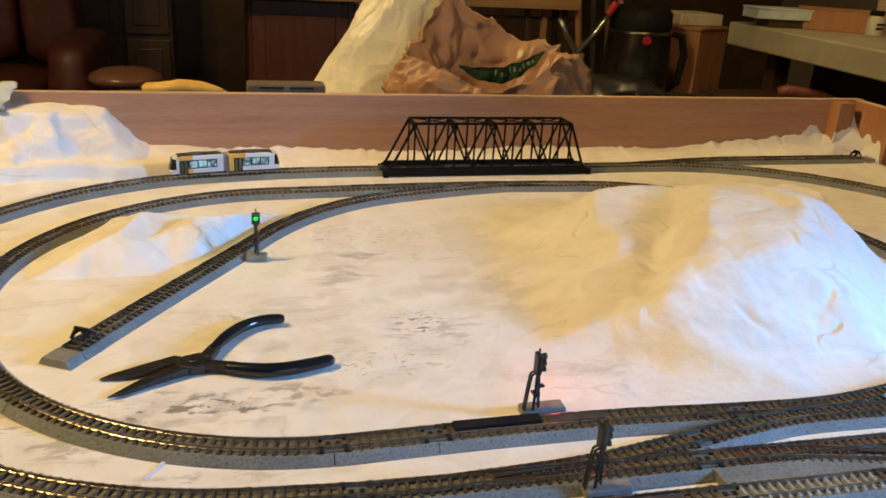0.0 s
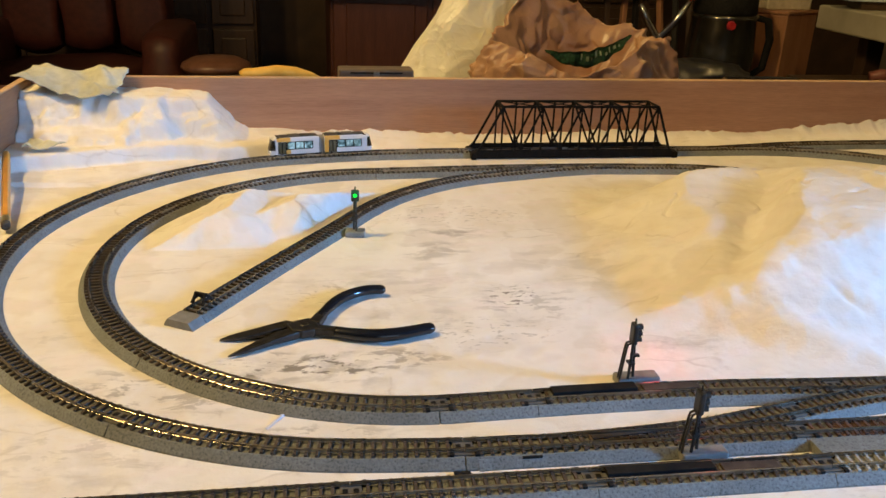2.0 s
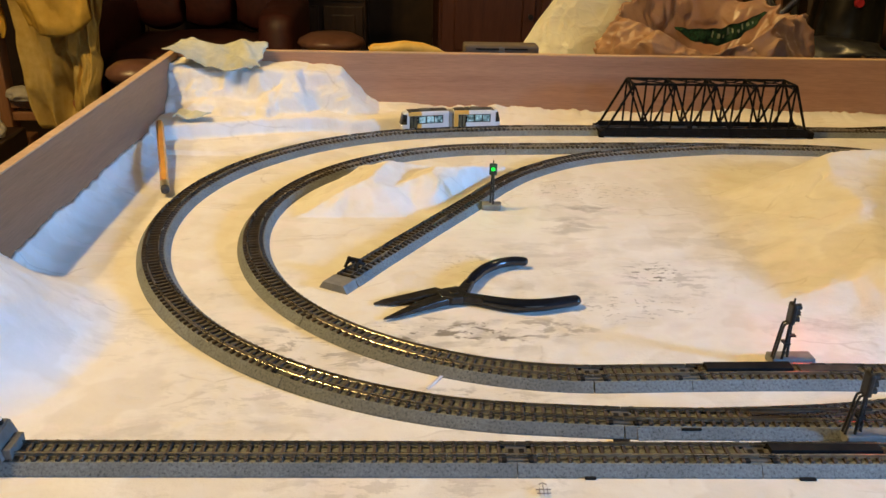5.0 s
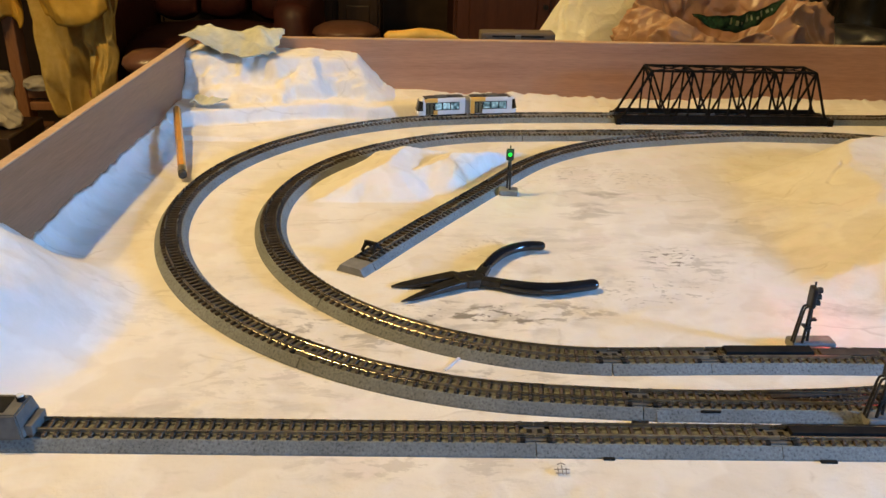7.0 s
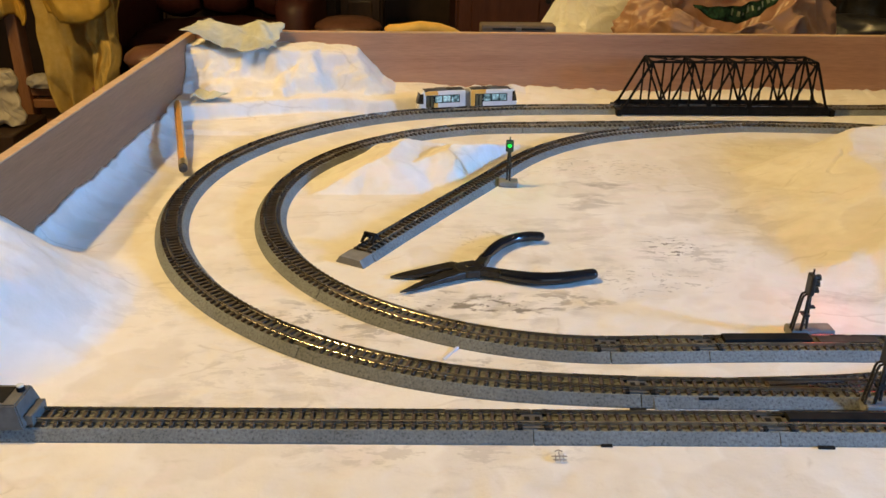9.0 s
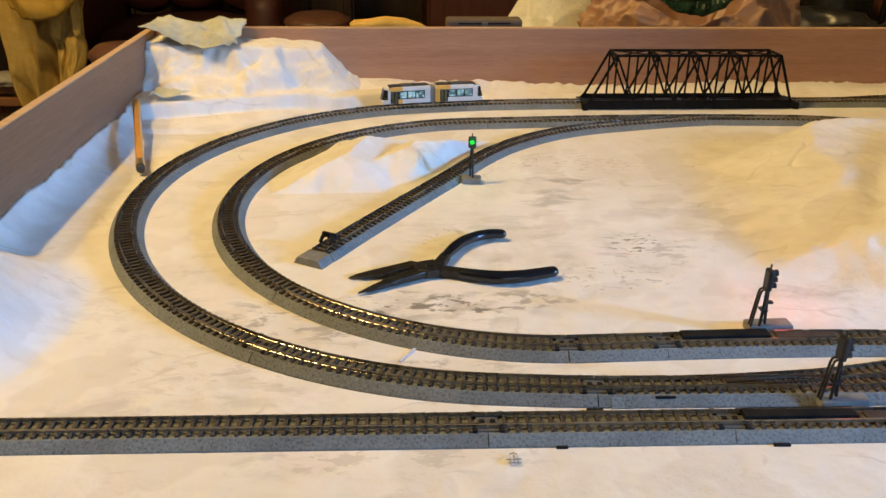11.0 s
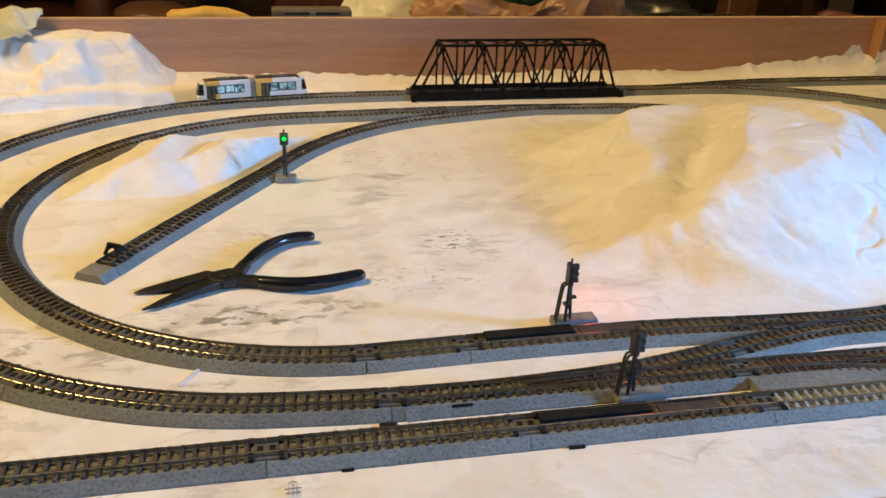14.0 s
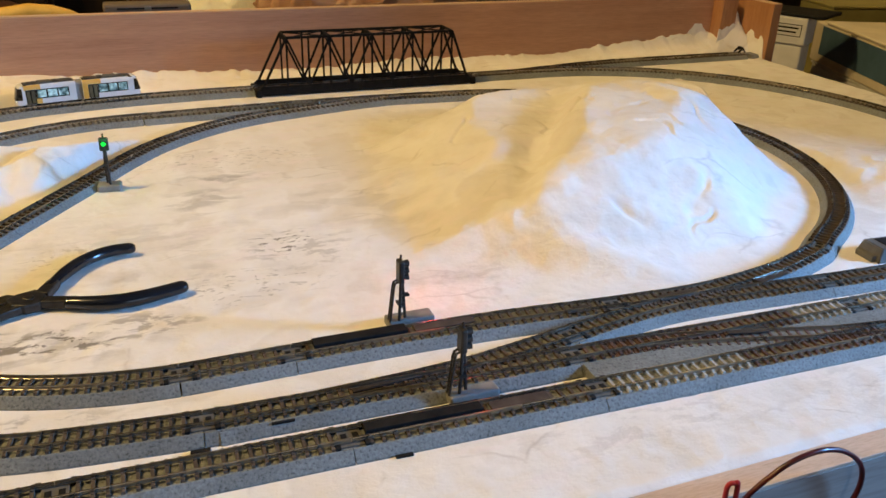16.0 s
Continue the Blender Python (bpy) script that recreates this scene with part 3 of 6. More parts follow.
def build_land():
    nx, ny = 700, 446
    xs, ys = np.linspace(X_LEFT, X_RIGHT, nx), np.linspace(Y_FRONT, Y_BACK, ny)
    verts = []
    for y in ys:
        d_row = np.min(np.hypot(xs[:, None] - TRACK_POINTS[None, :, 0], y - TRACK_POINTS[None, :, 1]), axis=1)
        for x, d in zip(xs, d_row):
            h = land(float(x), float(y))
            k = smooth(0.0125, 0.030, d)
            h = h * k + min(h, -0.0002) * (1 - k)
            h *= smooth(-0.001, 0.006, y - Y_FRONT) if h > 0 else 1
            h -= 0.0016 * smooth(0.0055 + 0.003 * noise.noise((x * 60, 0.2, 0.7)), 0.0, y - Y_FRONT)
            verts.append((float(x), float(y), h))
    faces = [(j * nx + i, j * nx + i + 1, (j + 1) * nx + i + 1, (j + 1) * nx + i) for j in range(ny - 1) for i in range(nx - 1)]
    # a skirt closes the slab down to the baseboard
    rim = [i for i in range(nx)] + [j * nx + nx - 1 for j in range(1, ny)] + [(ny - 1) * nx + i for i in range(nx - 2, -1, -1)] + [j * nx for j in range(ny - 2, 0, -1)]
    base = len(verts)
    verts += [(verts[i][0], verts[i][1], -0.012) for i in rim]
    m = len(rim)
    faces += [(rim[(k + 1) % m], rim[k], base + k, base + (k + 1) % m) for k in range(m)]
    me = bpy.data.meshes.new("plaster_ground")
    me.from_pydata(verts, [], faces)
    me.materials.append(M_PLASTER)
    for p in me.polygons:
        p.use_smooth = True
    return tagged(new("ground", me), "off-white hand-spread plaster landscape with mounds and grey smears", "ground", "", "structure")


build_land()

# ---- baseboard and its boards ----
thing("baseboard", box_bm(X_LEFT - 0.002, X_RIGHT, Y_FRONT + 0.001, Y_BACK, -0.030, -0.0125), M_PLYEDGE, "plywood layout baseboard under the plaster", "baseboard", kind="structure")


def wall_board(name, x0, x1, y0, y1, z0, z1, mat_face, label):
    ob = tagged(new(name), label, "board", "", "structure")
    part("board", box_bm(x0, x1, y0, y1, z0, z1 - 0.0012, 0.0004), mat_face, ob)
    part("top_edge", box_bm(x0 + 0.0002, x1 - 0.0002, y0 + 0.0002, y1 - 0.0002, z1 - 0.0011, z1, 0.0002), M_PLYEDGE, ob, "pale sawn edge of the board")
    return ob


wall_board("wall_back", X_LEFT - 0.0085, 0.905, Y_BACK, Y_BACK + 0.012, -0.05, WALL_TOP, M_PLY, "reddish okoume plywood board standing along the back of the layout")
wall_board("wall_left", X_LEFT - 0.0085, X_LEFT, 0.440, Y_BACK - 0.0003, -0.05, WALL_TOP, M_PLY_SHADED, "plywood board along the side of the layout, smeared with plaster")
wall_board("wall_right", X_RIGHT + 0.001, X_RIGHT + 0.015, 1.150, Y_BACK - 0.0003, -0.05, WALL_TOP - 0.001, M_BATTEN, "short orange-stained board closing the far corner")
thing("corner_batten", box_bm(0.848, 0.874, 1.204, Y_BACK - 0.0005, -0.012, WALL_TOP - 0.002, 0.001), M_BATTEN, "orange-brown wooden batten in the far corner", "batten", kind="structure")
front = tagged(new("trim"), "front wooden fascia of the layout with a pale top edge", "fascia", "", "structure")
M_SAWN = wood_material("pale_sawn_edge", (0.55, 0.40, 0.30), (0.68, 0.53, 0.42), (2, 14, 30), 10, 0.6)
M_FASCIA = wood_material("grey_plywood_fascia", (0.30, 0.24, 0.21), (0.42, 0.35, 0.31), (0.9, 10, 10), 6, 0.6)
part("fascia_board", box_bm(X_LEFT - 0.014, X_RIGHT + 0.02, Y_FRONT - 0.0145, Y_FRONT - 0.0005, -0.115, -0.0021, 0.0004), M_FASCIA, front)
part("top_edge", box_bm(X_LEFT - 0.013, X_RIGHT + 0.019, Y_FRONT - 0.0142, Y_FRONT - 0.0007, -0.0020, -0.0001, 0.0003), M_SAWN, front, "pale sawn edge of the fascia")


# plaster dragged up the corner in ragged fingers
def smear(start, along, out, length, tall, seed):
    n, m = 36, 12
    a, o = Vector(along), Vector(out)
    verts, faces = [], []
    for i in range(n + 1):
        u = i / n
        top = tall * (0.68 + 0.42 * noise.noise((u * length * 60, seed, 0.3)) + 0.07 * noise.noise((u * length * 240, seed, 1.7))) * smooth(0.0, 0.08, u) ** 0.5 * smooth(1.0, 0.92, u) ** 0.5
        for j in range(m + 1):
            v = j / m
            thick = 0.0022 * (1 - v ** 4) * (0.7 + 0.8 * noise.noise((u * length * 160, v * 3.0, seed))) - 0.0004 * v
            p = Vector(start) + a * (u * length + 0.0012 * noise.noise((v * 5, u * 9, seed))) + o * thick
            verts.append((p.x, p.y, -0.004 + (top + 0.004) * v))
    for i in range(n):
        for j in range(m):
            k = i * (m + 1) + j
            faces.append((k, k + m + 1, k + m + 2, k + 1))
    me = bpy.data.meshes.new("plaster_smear")
    me.from_pydata(verts, [], faces)
    me.materials.append(M_PLASTER)
    for p in me.polygons:
        p.use_smooth = True
    return tagged(new("plaster_smear", me), "ragged white plaster smeared up the corner boards", "plaster", "plaster smears", "structure")


smear((0.844, 1.2036, 0), (1, 0, 0), (0, -1, 0), 0.032, 0.050, 2.3)
smear((X_RIGHT + 0.0006, 1.2165, 0), (0, -1, 0), (-1, 0, 0), 0.062, 0.044, 5.1)
smear((0.790, Y_BACK - 0.0006, 0), (1, 0, 0), (0, -1, 0), 0.056, 0.042, 8.4)

# ---- track ----
TIE_STEP = 0.00555
BED = [(-0.0125, -0.0008), (-0.0122, 0.0008), (-0.0086, 0.0052), (-0.0080, 0.0054), (-0.0075, 0.0051), (0.0075, 0.0051), (0.0080, 0.0054), (0.0086, 0.0052), (0.0122, 0.0008), (0.0125, -0.0008)]


def rail_section(off):
    return [(off - 0.00055, 0.0064), (off - 0.00055, 0.0067), (off - 0.0002, 0.0069), (off - 0.00034, 0.0082), (off - 0.0003, 0.0085), (off + 0.0003, 0.0085), (off + 0.00034, 0.0082), (off + 0.0002, 0.0069), (off + 0.00055, 0.0067), (off + 0.00055, 0.0064)]


def tie_mesh(material):
    bm = bmesh.new()
    bm_box(bm, -0.0009, 0.0009, -0.0078, 0.0078, -0.0010, 0.0012)
    for v in bm.verts:
        if v.co.z > 0:
            v.co.x *= 0.86
            v.co.y *= 0.98
    for s in (-1, 1):
        bm_box(bm, -0.0007, 0.0007, s * 0.0045 - 0.0014, s * 0.0045 + 0.0014, 0.0010, 0.0016)
    return to_mesh("sleeper", bm, material)


M_JOINT = plain("grey_brown_clip_plate", (0.085, 0.078, 0.070), (0.14, 0.13, 0.115), 0.6, 0, 200, 0.0001)
TIE_DARK, TIE_PALE, TIE_RED = tie_mesh(M_TIE), tie_mesh(M_TIE_LIGHT), tie_mesh(M_TIE_RED)


def joint_meshes():
    """The clip where two pieces meet: a grey plate, two dark slots in it, a dark lug at each end."""
    plate_bm = box_bm(-0.0052, 0.0052, -0.0068, 0.0068, -0.0010, 0.0006, 0.0002)
    slots = bmesh.new()
    for k in (-1, 1):
        bm_box(slots, k * 0.0026 - 0.0013, k * 0.0026 + 0.0013, -0.0020, 0.0020, 0.0005, 0.0009)
    lugs = bmesh.new()
    for k in (-1, 1):
        for y in (-1, 1):
            bm_box(lugs, k * 0.0066 - 0.0011, k * 0.0066 + 0.0011, y * 0.0060 - 0.0019, y * 0.0060 + 0.0019, -0.0006, 0.0013)
    return to_mesh("joint_plate", plate_bm, M_JOINT), to_mesh("joint_slot", slots, M_BLACK), to_mesh("joint_lug", lugs, M_BLACK)


JOINT = joint_meshes()


def lay_track(pts, length, z, label, group, pale=None, skip=None, first=0.0, at=None):
    """Lays track pieces of one length end to end along a line; each piece is a thing of its own."""
    q, total = resample(pts, 0.003)
    s = np.linspace(0, total, len(q))
    cuts = [0.0]
    c = first or length
    while c < total - 0.03:
        cuts.append(c)
        c += length
    cuts.append(total)
    if at:
        cuts = [0.0, *at, total]
    for a, b in zip(cuts, cuts[1:]):
        g = 0.00022
        ss = np.linspace(a + g, b - g, max(2, int((b - a) / 0.006)) + 1)
        xy = np.c_[np.interp(ss, s, q[:, 0]), np.interp(ss, s, q[:, 1])]
        o = xy[0]
        piece = holder("track_piece", (o[0], o[1], z), label, "track", group)
        local = [(x - o[0], y - o[1]) for x, y in xy]
        part("roadbed", sweep_bm(local, BED), M_BALLAST, piece)
        for off in (-0.0045, 0.0045):
            part("rail", sweep_bm(local, rail_section(off)), M_RAIL, piece)
        n = max(1, int(round((b - a) / TIE_STEP)))
        for i in range(n):
            t = a + (i + 0.5) * (b - a) / n
            x, y = np.interp(t, s, q[:, 0]), np.interp(t, s, q[:, 1])
            if skip and skip(x, y):
                continue
            if y < 0.66 and min([abs(t - c) for c in cuts[1:-1]] or [1.0]) < 0.0056:
                continue
            x2, y2 = np.interp(t + 0.002, s, q[:, 0]), np.interp(t + 0.002, s, q[:, 1])
            ob = new("sleeper", (TIE_DARK, TIE_PALE, TIE_RED)[pale(x, y) if pale else 0])
            ob.parent = piece
            ob.matrix_basis = pose(x - o[0], y - o[1], 0.0054, 0, 0, math.degrees(math.atan2(y2 - y, x2 - x)))
        if a > 0 and o[1] < 0.66:
            for nm, me in zip(("joint_plate", "joint_slot", "joint_lug"), JOINT):
                ob = new(nm, me)
                ob.parent = piece
                ob.matrix_basis = pose(0, 0, 0.0054, 0, 0, math.degrees(math.atan2(xy[1][1] - o[1], xy[1][0] - o[0])))


GREY_TRACK = "grey moulded ballast track with nickel rails and brown sleepers"
lay_track(LINE_A, 0.2420, 0.0, GREY_TRACK, "front line", lambda x, y: 1 if 0.236 < x < 0.327 else 2 if 0.327 <= x < 0.47 else 0, None, 0.2585, (0.2585, 0.3770, 0.5010, 0.6870, 0.8730))
lay_track(LINE_OUTER, 0.1860, 0.0, GREY_TRACK, "outer loop", lambda x, y: 0 if y > 0.6 or x < 0.235 else 1 if x > 0.385 else 2, lambda x, y: 0.181 < x < 0.429 and y > 1.1, 0.1860)
lay_track(LINE_INNER, 0.1860, -0.0003, GREY_TRACK, "inner loop", None, None, 0.165, (0.165, 0.351, 0.537, 0.723, 0.7790, 0.965, 1.151, 1.337, 1.523, 1.709))
lay_track(LINE_CROSS, 0.1860, -0.0006, "grey track curving off the outer loop to the inner one", "crossing", None, lambda x, y: x < 0.11, 0.19)
lay_track(LINE_SIDING, 0.1860, -0.0006, "grey siding track running to a buffer by the back board", "back siding", None, None, 0.2)
lay_track(LINE_SPUR, 0.1860, -0.0006, "grey spur track running out into the oval", "spur", None, None, 0.186)
lay_track(LINE_AB, 0.3, -0.0009, "grey track joining the two front lines", "crossing", lambda x, y: 2, None)

# ---- things on the track: plates, machines and blocks ----


def plate(name, xy0, xy1, width, z0, z1, material, label, category, bevel=0.0002):
    d = math.hypot(xy1[0] - xy0[0], xy1[1] - xy0[1])
    ob = thing(name, box_bm(0, d, -width / 2, width / 2, 0, z1 - z0, bevel), material, label, category)
    ob.matrix_world = pose(xy0[0], xy0[1], z0, 0, 0, math.degrees(math.atan2(xy1[1] - xy0[1], xy1[0] - xy0[0])))
    return ob


plate("sensor_plate", (0.117, 0.6010), (0.168, 0.6008), 0.0074, 0.0060, 0.0084, M_BLACK, "glossy black sensor strip let into the track", "sensor")
plate("sensor_plate", (0.122, y_a(0.122) + 0.0022), (0.178, y_a(0.178) + 0.0022), 0.0074, 0.0060, 0.0084, M_BLACK, "glossy black sensor strip let into the track", "sensor")
plate("cover_plate", (0.172, 0.5990), (0.206, 0.5985), 0.0070, 0.0060, 0.0076, M_BROWNPLATE, "brown cover plate let into the track", "cover")
plate("cover_plate", (0.182, y_a(0.182)), (0.212, y_a(0.212)), 0.0070, 0.0060, 0.0076, M_BROWNPLATE, "brown cover plate let into the track", "cover")
plate("switch_lever", (0.085, 0.5452), (0.0955, 0.5449), 0.0022, 0.0034, 0.0051, M_BLACK, "small black switch lever in the side of the roadbed", "lever")
plate("rail_joiner", (0.0490, 0.5410), (0.0575, 0.5406), 0.0026, -0.0002, 0.0010, M_BLACK, "black plastic joiner tab under the roadbed", "joiner")
for ax, ay, bx_, by_ in ((0.028, 0.5126, 0.0335, 0.5124), (0.132, 0.5092, 0.140, 0.5089)):
    plate("rail_joiner", (ax, ay), (bx_, by_), 0.0018, -0.0002, 0.0009, M_BLACK, "black plastic joiner tab under the roadbed", "joiner")
# a thin pale blue stroke lying on the plaster
M_BLUESTROKE = plain("pale_blue_stroke", (0.58, 0.63, 0.79), (0.68, 0.70, 0.80), 0.6, 0, 200, 0)
for ax, ay, bx_, by_, wd in ((-0.0445, 0.5910, -0.0345, 0.6060, 0.0021),):
    plate("blue_stroke", (ax, ay), (bx_, by_), wd, 0.0002, 0.0008, M_BLUESTROKE, "short pale blue stroke on the plaster", "paint", 0.0003)
plate("roadbed_infill", (0.243, (y_a(0.243) + y_b(0.243)) / 2), (0.520, (y_a(0.52) + y_b(0.52)) / 2), 0.0150, -0.0005, 0.0053, M_BALLAST, "grey moulded roadbed infill between the two front lines", "infill")
M_FROG = plain("dark_brown_frog", (0.020, 0.015, 0.013), (0.045, 0.034, 0.028), 0.45, 0.0, 150, 0.0001, 0.3)
for cx, cy, ln, wd, ang in ((0.268, 0.5905, 0.016, 0.004, 8), (0.335, 0.5868, 0.030, 0.006, 3), (0.405, 0.5880, 0.026, 0.006, 12), (0.345, 0.5395, 0.024, 0.006, -12), (0.445, 0.5180, 0.022, 0.005, -10), (0.150, 0.5560, 0.05, 0.003, 4), (0.33, 1.0660, 0.05, 0.004, 4)):
    f = thing("turnout_frog", box_bm(-ln / 2, ln / 2, -wd / 2, wd / 2, 0, 0.0011, 0.0003), M_FROG, "dark brown plastic frog of a turnout between the rails", "frog", "turnout frogs")
    f.matrix_world = pose(cx, cy, 0.0062, 0, 0, ang)


M_DARKGREY = plain("dark_grey_plastic", (0.085, 0.085, 0.082), (0.14, 0.138, 0.132), 0.55, 0.0, 150, 0.0001, 0.3)


def end_block(at, rz, height, lamp, label):
    b = holder("end_block", at, label, "buffer", "end blocks", rz)
    bm = bmesh.new()
    bm_box(bm, -0.020, 0.0175, -0.0112, 0.0112, 0.0, height)
    for v in bm.verts:
        if v.co.z > height / 2:
            v.co.y *= 0.80
            v.co.x -= 0.0030 if v.co.x > 0 else -0.002
    bmesh.ops.bevel(bm, geom=bm.edges[:], offset=0.0007, segments=2, affect="EDGES")
    part("housing", bm, M_DARKGREY, b)
    part("recess", box_bm(-0.014, 0.008, -0.0065, 0.0065, height - 0.0002, height + 0.0003, 0.0001), M_BLACK, b)
    part("foot", box_bm(0.0165, 0.0205, -0.0075, 0.0075, 0.0, height * 0.45, 0.0005), M_DARKGREY, b)
    if lamp:
        bm = bmesh.new()
        bm_lathe(bm, [(0.0020, 0.0), (0.0020, 0.0024), (0.0016, 0.0027)], (0.0115, 0.004, height - 0.0004), 14)
        part("lamp_socket", bm, M_BLACK, b)
        bm = bmesh.new()
        bm_lathe(bm, [(0.0017, 0.0), (0.0017, 0.0007), (0.0008, 0.0011)], (0.0115, 0.004, height + 0.0023), 14)
        part("lens", bm, plain("clear_lens", (0.75, 0.75, 0.72), (0.85, 0.85, 0.82), 0.15, 0, 100, 0), b, "small clear lens")
    return b


end_block((-0.262, y_a(-0.262), 0.0058), -1.5, 0.0125, True, "dark grey plastic end block with a small lamp on top")
end_block((0.5175, 0.6000, 0.0), 176, 0.0100, False, "dark grey plastic end block beside the crossing track")


def buffer_stop(at, rz, label):
    b = holder("buffer_stop", at, label, "buffer stop", "buffer stops", rz)
    bm = bmesh.new()
    for s in (-1, 1):
        bm_bar(bm, (0.0066, s * 0.0045, 0.0084), (0.0, s * 0.0036, 0.0148), 0.0017, 0.0018)
        bm_bar(bm, (-0.0045, s * 0.0045, 0.0084), (0.0, s * 0.0036, 0.0148), 0.0017, 0.0018)
        bm_bar(bm, (-0.0030, s * 0.0043, 0.0112), (0.0040, s * 0.0043, 0.0112), 0.0012, 0.0014)
    part("frame", bm, M_BLACK, b)
    part("beam", box_bm(-0.0012, 0.0012, -0.0050, 0.0050, 0.0132, 0.0154, 0.0004), M_BLACK, b)
    part("ramp", sweep_bm([(-0.026, 0), (-0.0255, 0), (-0.012, 0), (-0.0118, 0)], [(-0.0122, -0.0006), (-0.0085, 0.0052), (0.0085, 0.0052), (0.0122, -0.0006)]), M_GREYPLASTIC, b, "bare grey end of the roadbed")
    return b


spur_dir = math.degrees(math.atan2(0.7635 - 0.7290, -0.077 + 0.098))
buffer_stop((-0.092, 0.7390, 0.0), spur_dir, "small black buffer stop at the end of the spur track")
buffer_stop((0.862, 1.1700, 0.0), 180, "small black buffer stop at the end of the back siding")

# ---- signals ----
M_SIGNAL = plain("signal_black", (0.010, 0.010, 0.010), (0.03, 0.027, 0.025), 0.45, 0, 300, 0.0001, 0.2)
M_RED = glow("red_lens", (1.0, 0.06, 0.03), 6.0)
M_GREEN = glow("green_lens", (0.004, 0.85, 0.05), 1.1)
M_DARKLENS = plain("dark_lens", (0.01, 0.01, 0.01), (0.02, 0.02, 0.02), 0.15, 0, 100, 0)


def point_glow(name, at, watts, colour):
    data = bpy.data.lights.new(name, "POINT")
    data.energy, data.color, data.shadow_soft_size = watts, colour, 0.004
    ob = new(name, data)
    ob.location = at


def signal(at, facing, height, lamps, lit, base_size, label, ladder=True):
    """A colour-light signal: base, two-legged lattice mast with a ladder, head with hooded lenses. facing: the way its lenses look, in degrees."""
    s = holder("railway_signal", at, label, "signal", "signals", facing)
    bx, by, bz, ox, oy = base_size
    part("base", box_bm(ox - bx / 2, ox + bx / 2, oy - by / 2, oy + by / 2, 0.0, bz, 0.0012), M_GREYPLASTIC, s, "grey plastic base")
    head_lo, head_hi = height - 0.0035 - max(0.0100, 0.0042 * lamps), height - 0.0030
    bm = bmesh.new()
    for k in (-1, 1):
        bm_tube(bm, [(0.0006 + k * 0.0021, k * 0.0012, bz), (0.0004 + k * 0.0013, k * 0.0010, head_lo * 0.6), (k * 0.0006, k * 0.0006, head_lo + 0.002)], 0.0009, 7)
    for i in range(5):
        z = bz + (head_lo - bz) * (i + 0.5) / 5
        bm_bar(bm, (-0.0012, -0.0010, z), (0.0020, 0.0010, z + 0.001), 0.0006)
    part("mast", bm, M_SIGNAL, s)
    if ladder:
        bm = bmesh.new()
        foot, top = -0.0068, head_lo + 0.0005
        for k in (-1, 1):
            bm_tube(bm, [(foot, k * 0.0013, bz), (-0.0046, k * 0.0013, top - 0.003), (-0.0040, k * 0.0013, top - 0.0006), (-0.0026, k * 0.0013, top), (-0.0004, k * 0.0012, top)], 0.0007, 7)
        for i in range(9):
            f = (i + 0.5) / 9
            x, z = foot + (-0.0046 - foot) * f, bz + (top - 0.003 - bz) * f
            bm_bar(bm, (x, -0.0013, z), (x, 0.0013, z), 0.0005)
        part("ladder", bm, M_SIGNAL, s)
    bm = bmesh.new()
    bm_box(bm, 0.0004, 0.0042, -0.0014, 0.0014, bz + (head_lo - bz) * 0.62, bz + (head_lo - bz) * 0.62 + 0.0012)
    bm_box(bm, -0.0024, 0.0014, -0.0026, 0.0026, bz + (head_lo - bz) * 0.42, bz + (head_lo - bz) * 0.42 + 0.0012)
    part("bracket", bm, M_SIGNAL, s)
    bm = bmesh.new()
    bm_box(bm, -0.0022, 0.0010, -0.0034, 0.0034, head_lo, head_hi, 0.0010)
    part("head", bm, M_SIGNAL, s)
    bm = bmesh.new()
    bm_tube(bm, [(-0.0004, 0, head_hi), (-0.0004, 0, height)], 0.0006, 7)
    part("finial", bm, M_SIGNAL, s)
    for i in range(lamps):
        z = head_hi - (0.0026 if lamps > 1 else 0.0048) - 0.0040 * i
        bm = bmesh.new()
        bm_tube(bm, [(0.0010, 0, z), (0.0024, 0, z)], [0.0017, 0.0013], 12)
        part("lens", bm, {"red": M_RED, "green": M_GREEN}[lit[1]] if i == lit[0] else M_DARKLENS, s, "lit %s lens" % lit[1] if i == lit[0] else "")
        bm = bmesh.new()
        ring = [(0.0010, 0.0020 * math.cos(a), z + 0.0020 * math.sin(a)) for a in np.linspace(math.pi * 1.1, -0.1 * math.pi, 9)]
        inner = [bm.verts.new(p) for p in ring]
        outer = [bm.verts.new((p[0] + (0.0028 if lit[1] == "red" else 0.0013), p[1], p[2])) for p in ring]
        outer2 = [bm.verts.new((p[0] + (0.0028 if lit[1] == "red" else 0.0013), p[1] * 1.12, z + (p[2] - z) * 1.12)) for p in ring]
        for k in range(8):
            bm.faces.new((inner[k], inner[k + 1], outer[k + 1], outer[k]))
            bm.faces.new((outer[k], outer[k + 1], outer2[k + 1], outer2[k]))
            bm.faces.new((inner[k + 1], inner[k], outer2[k], outer2[k + 1]))
        part("hood", bm, M_SIGNAL, s)
    return s


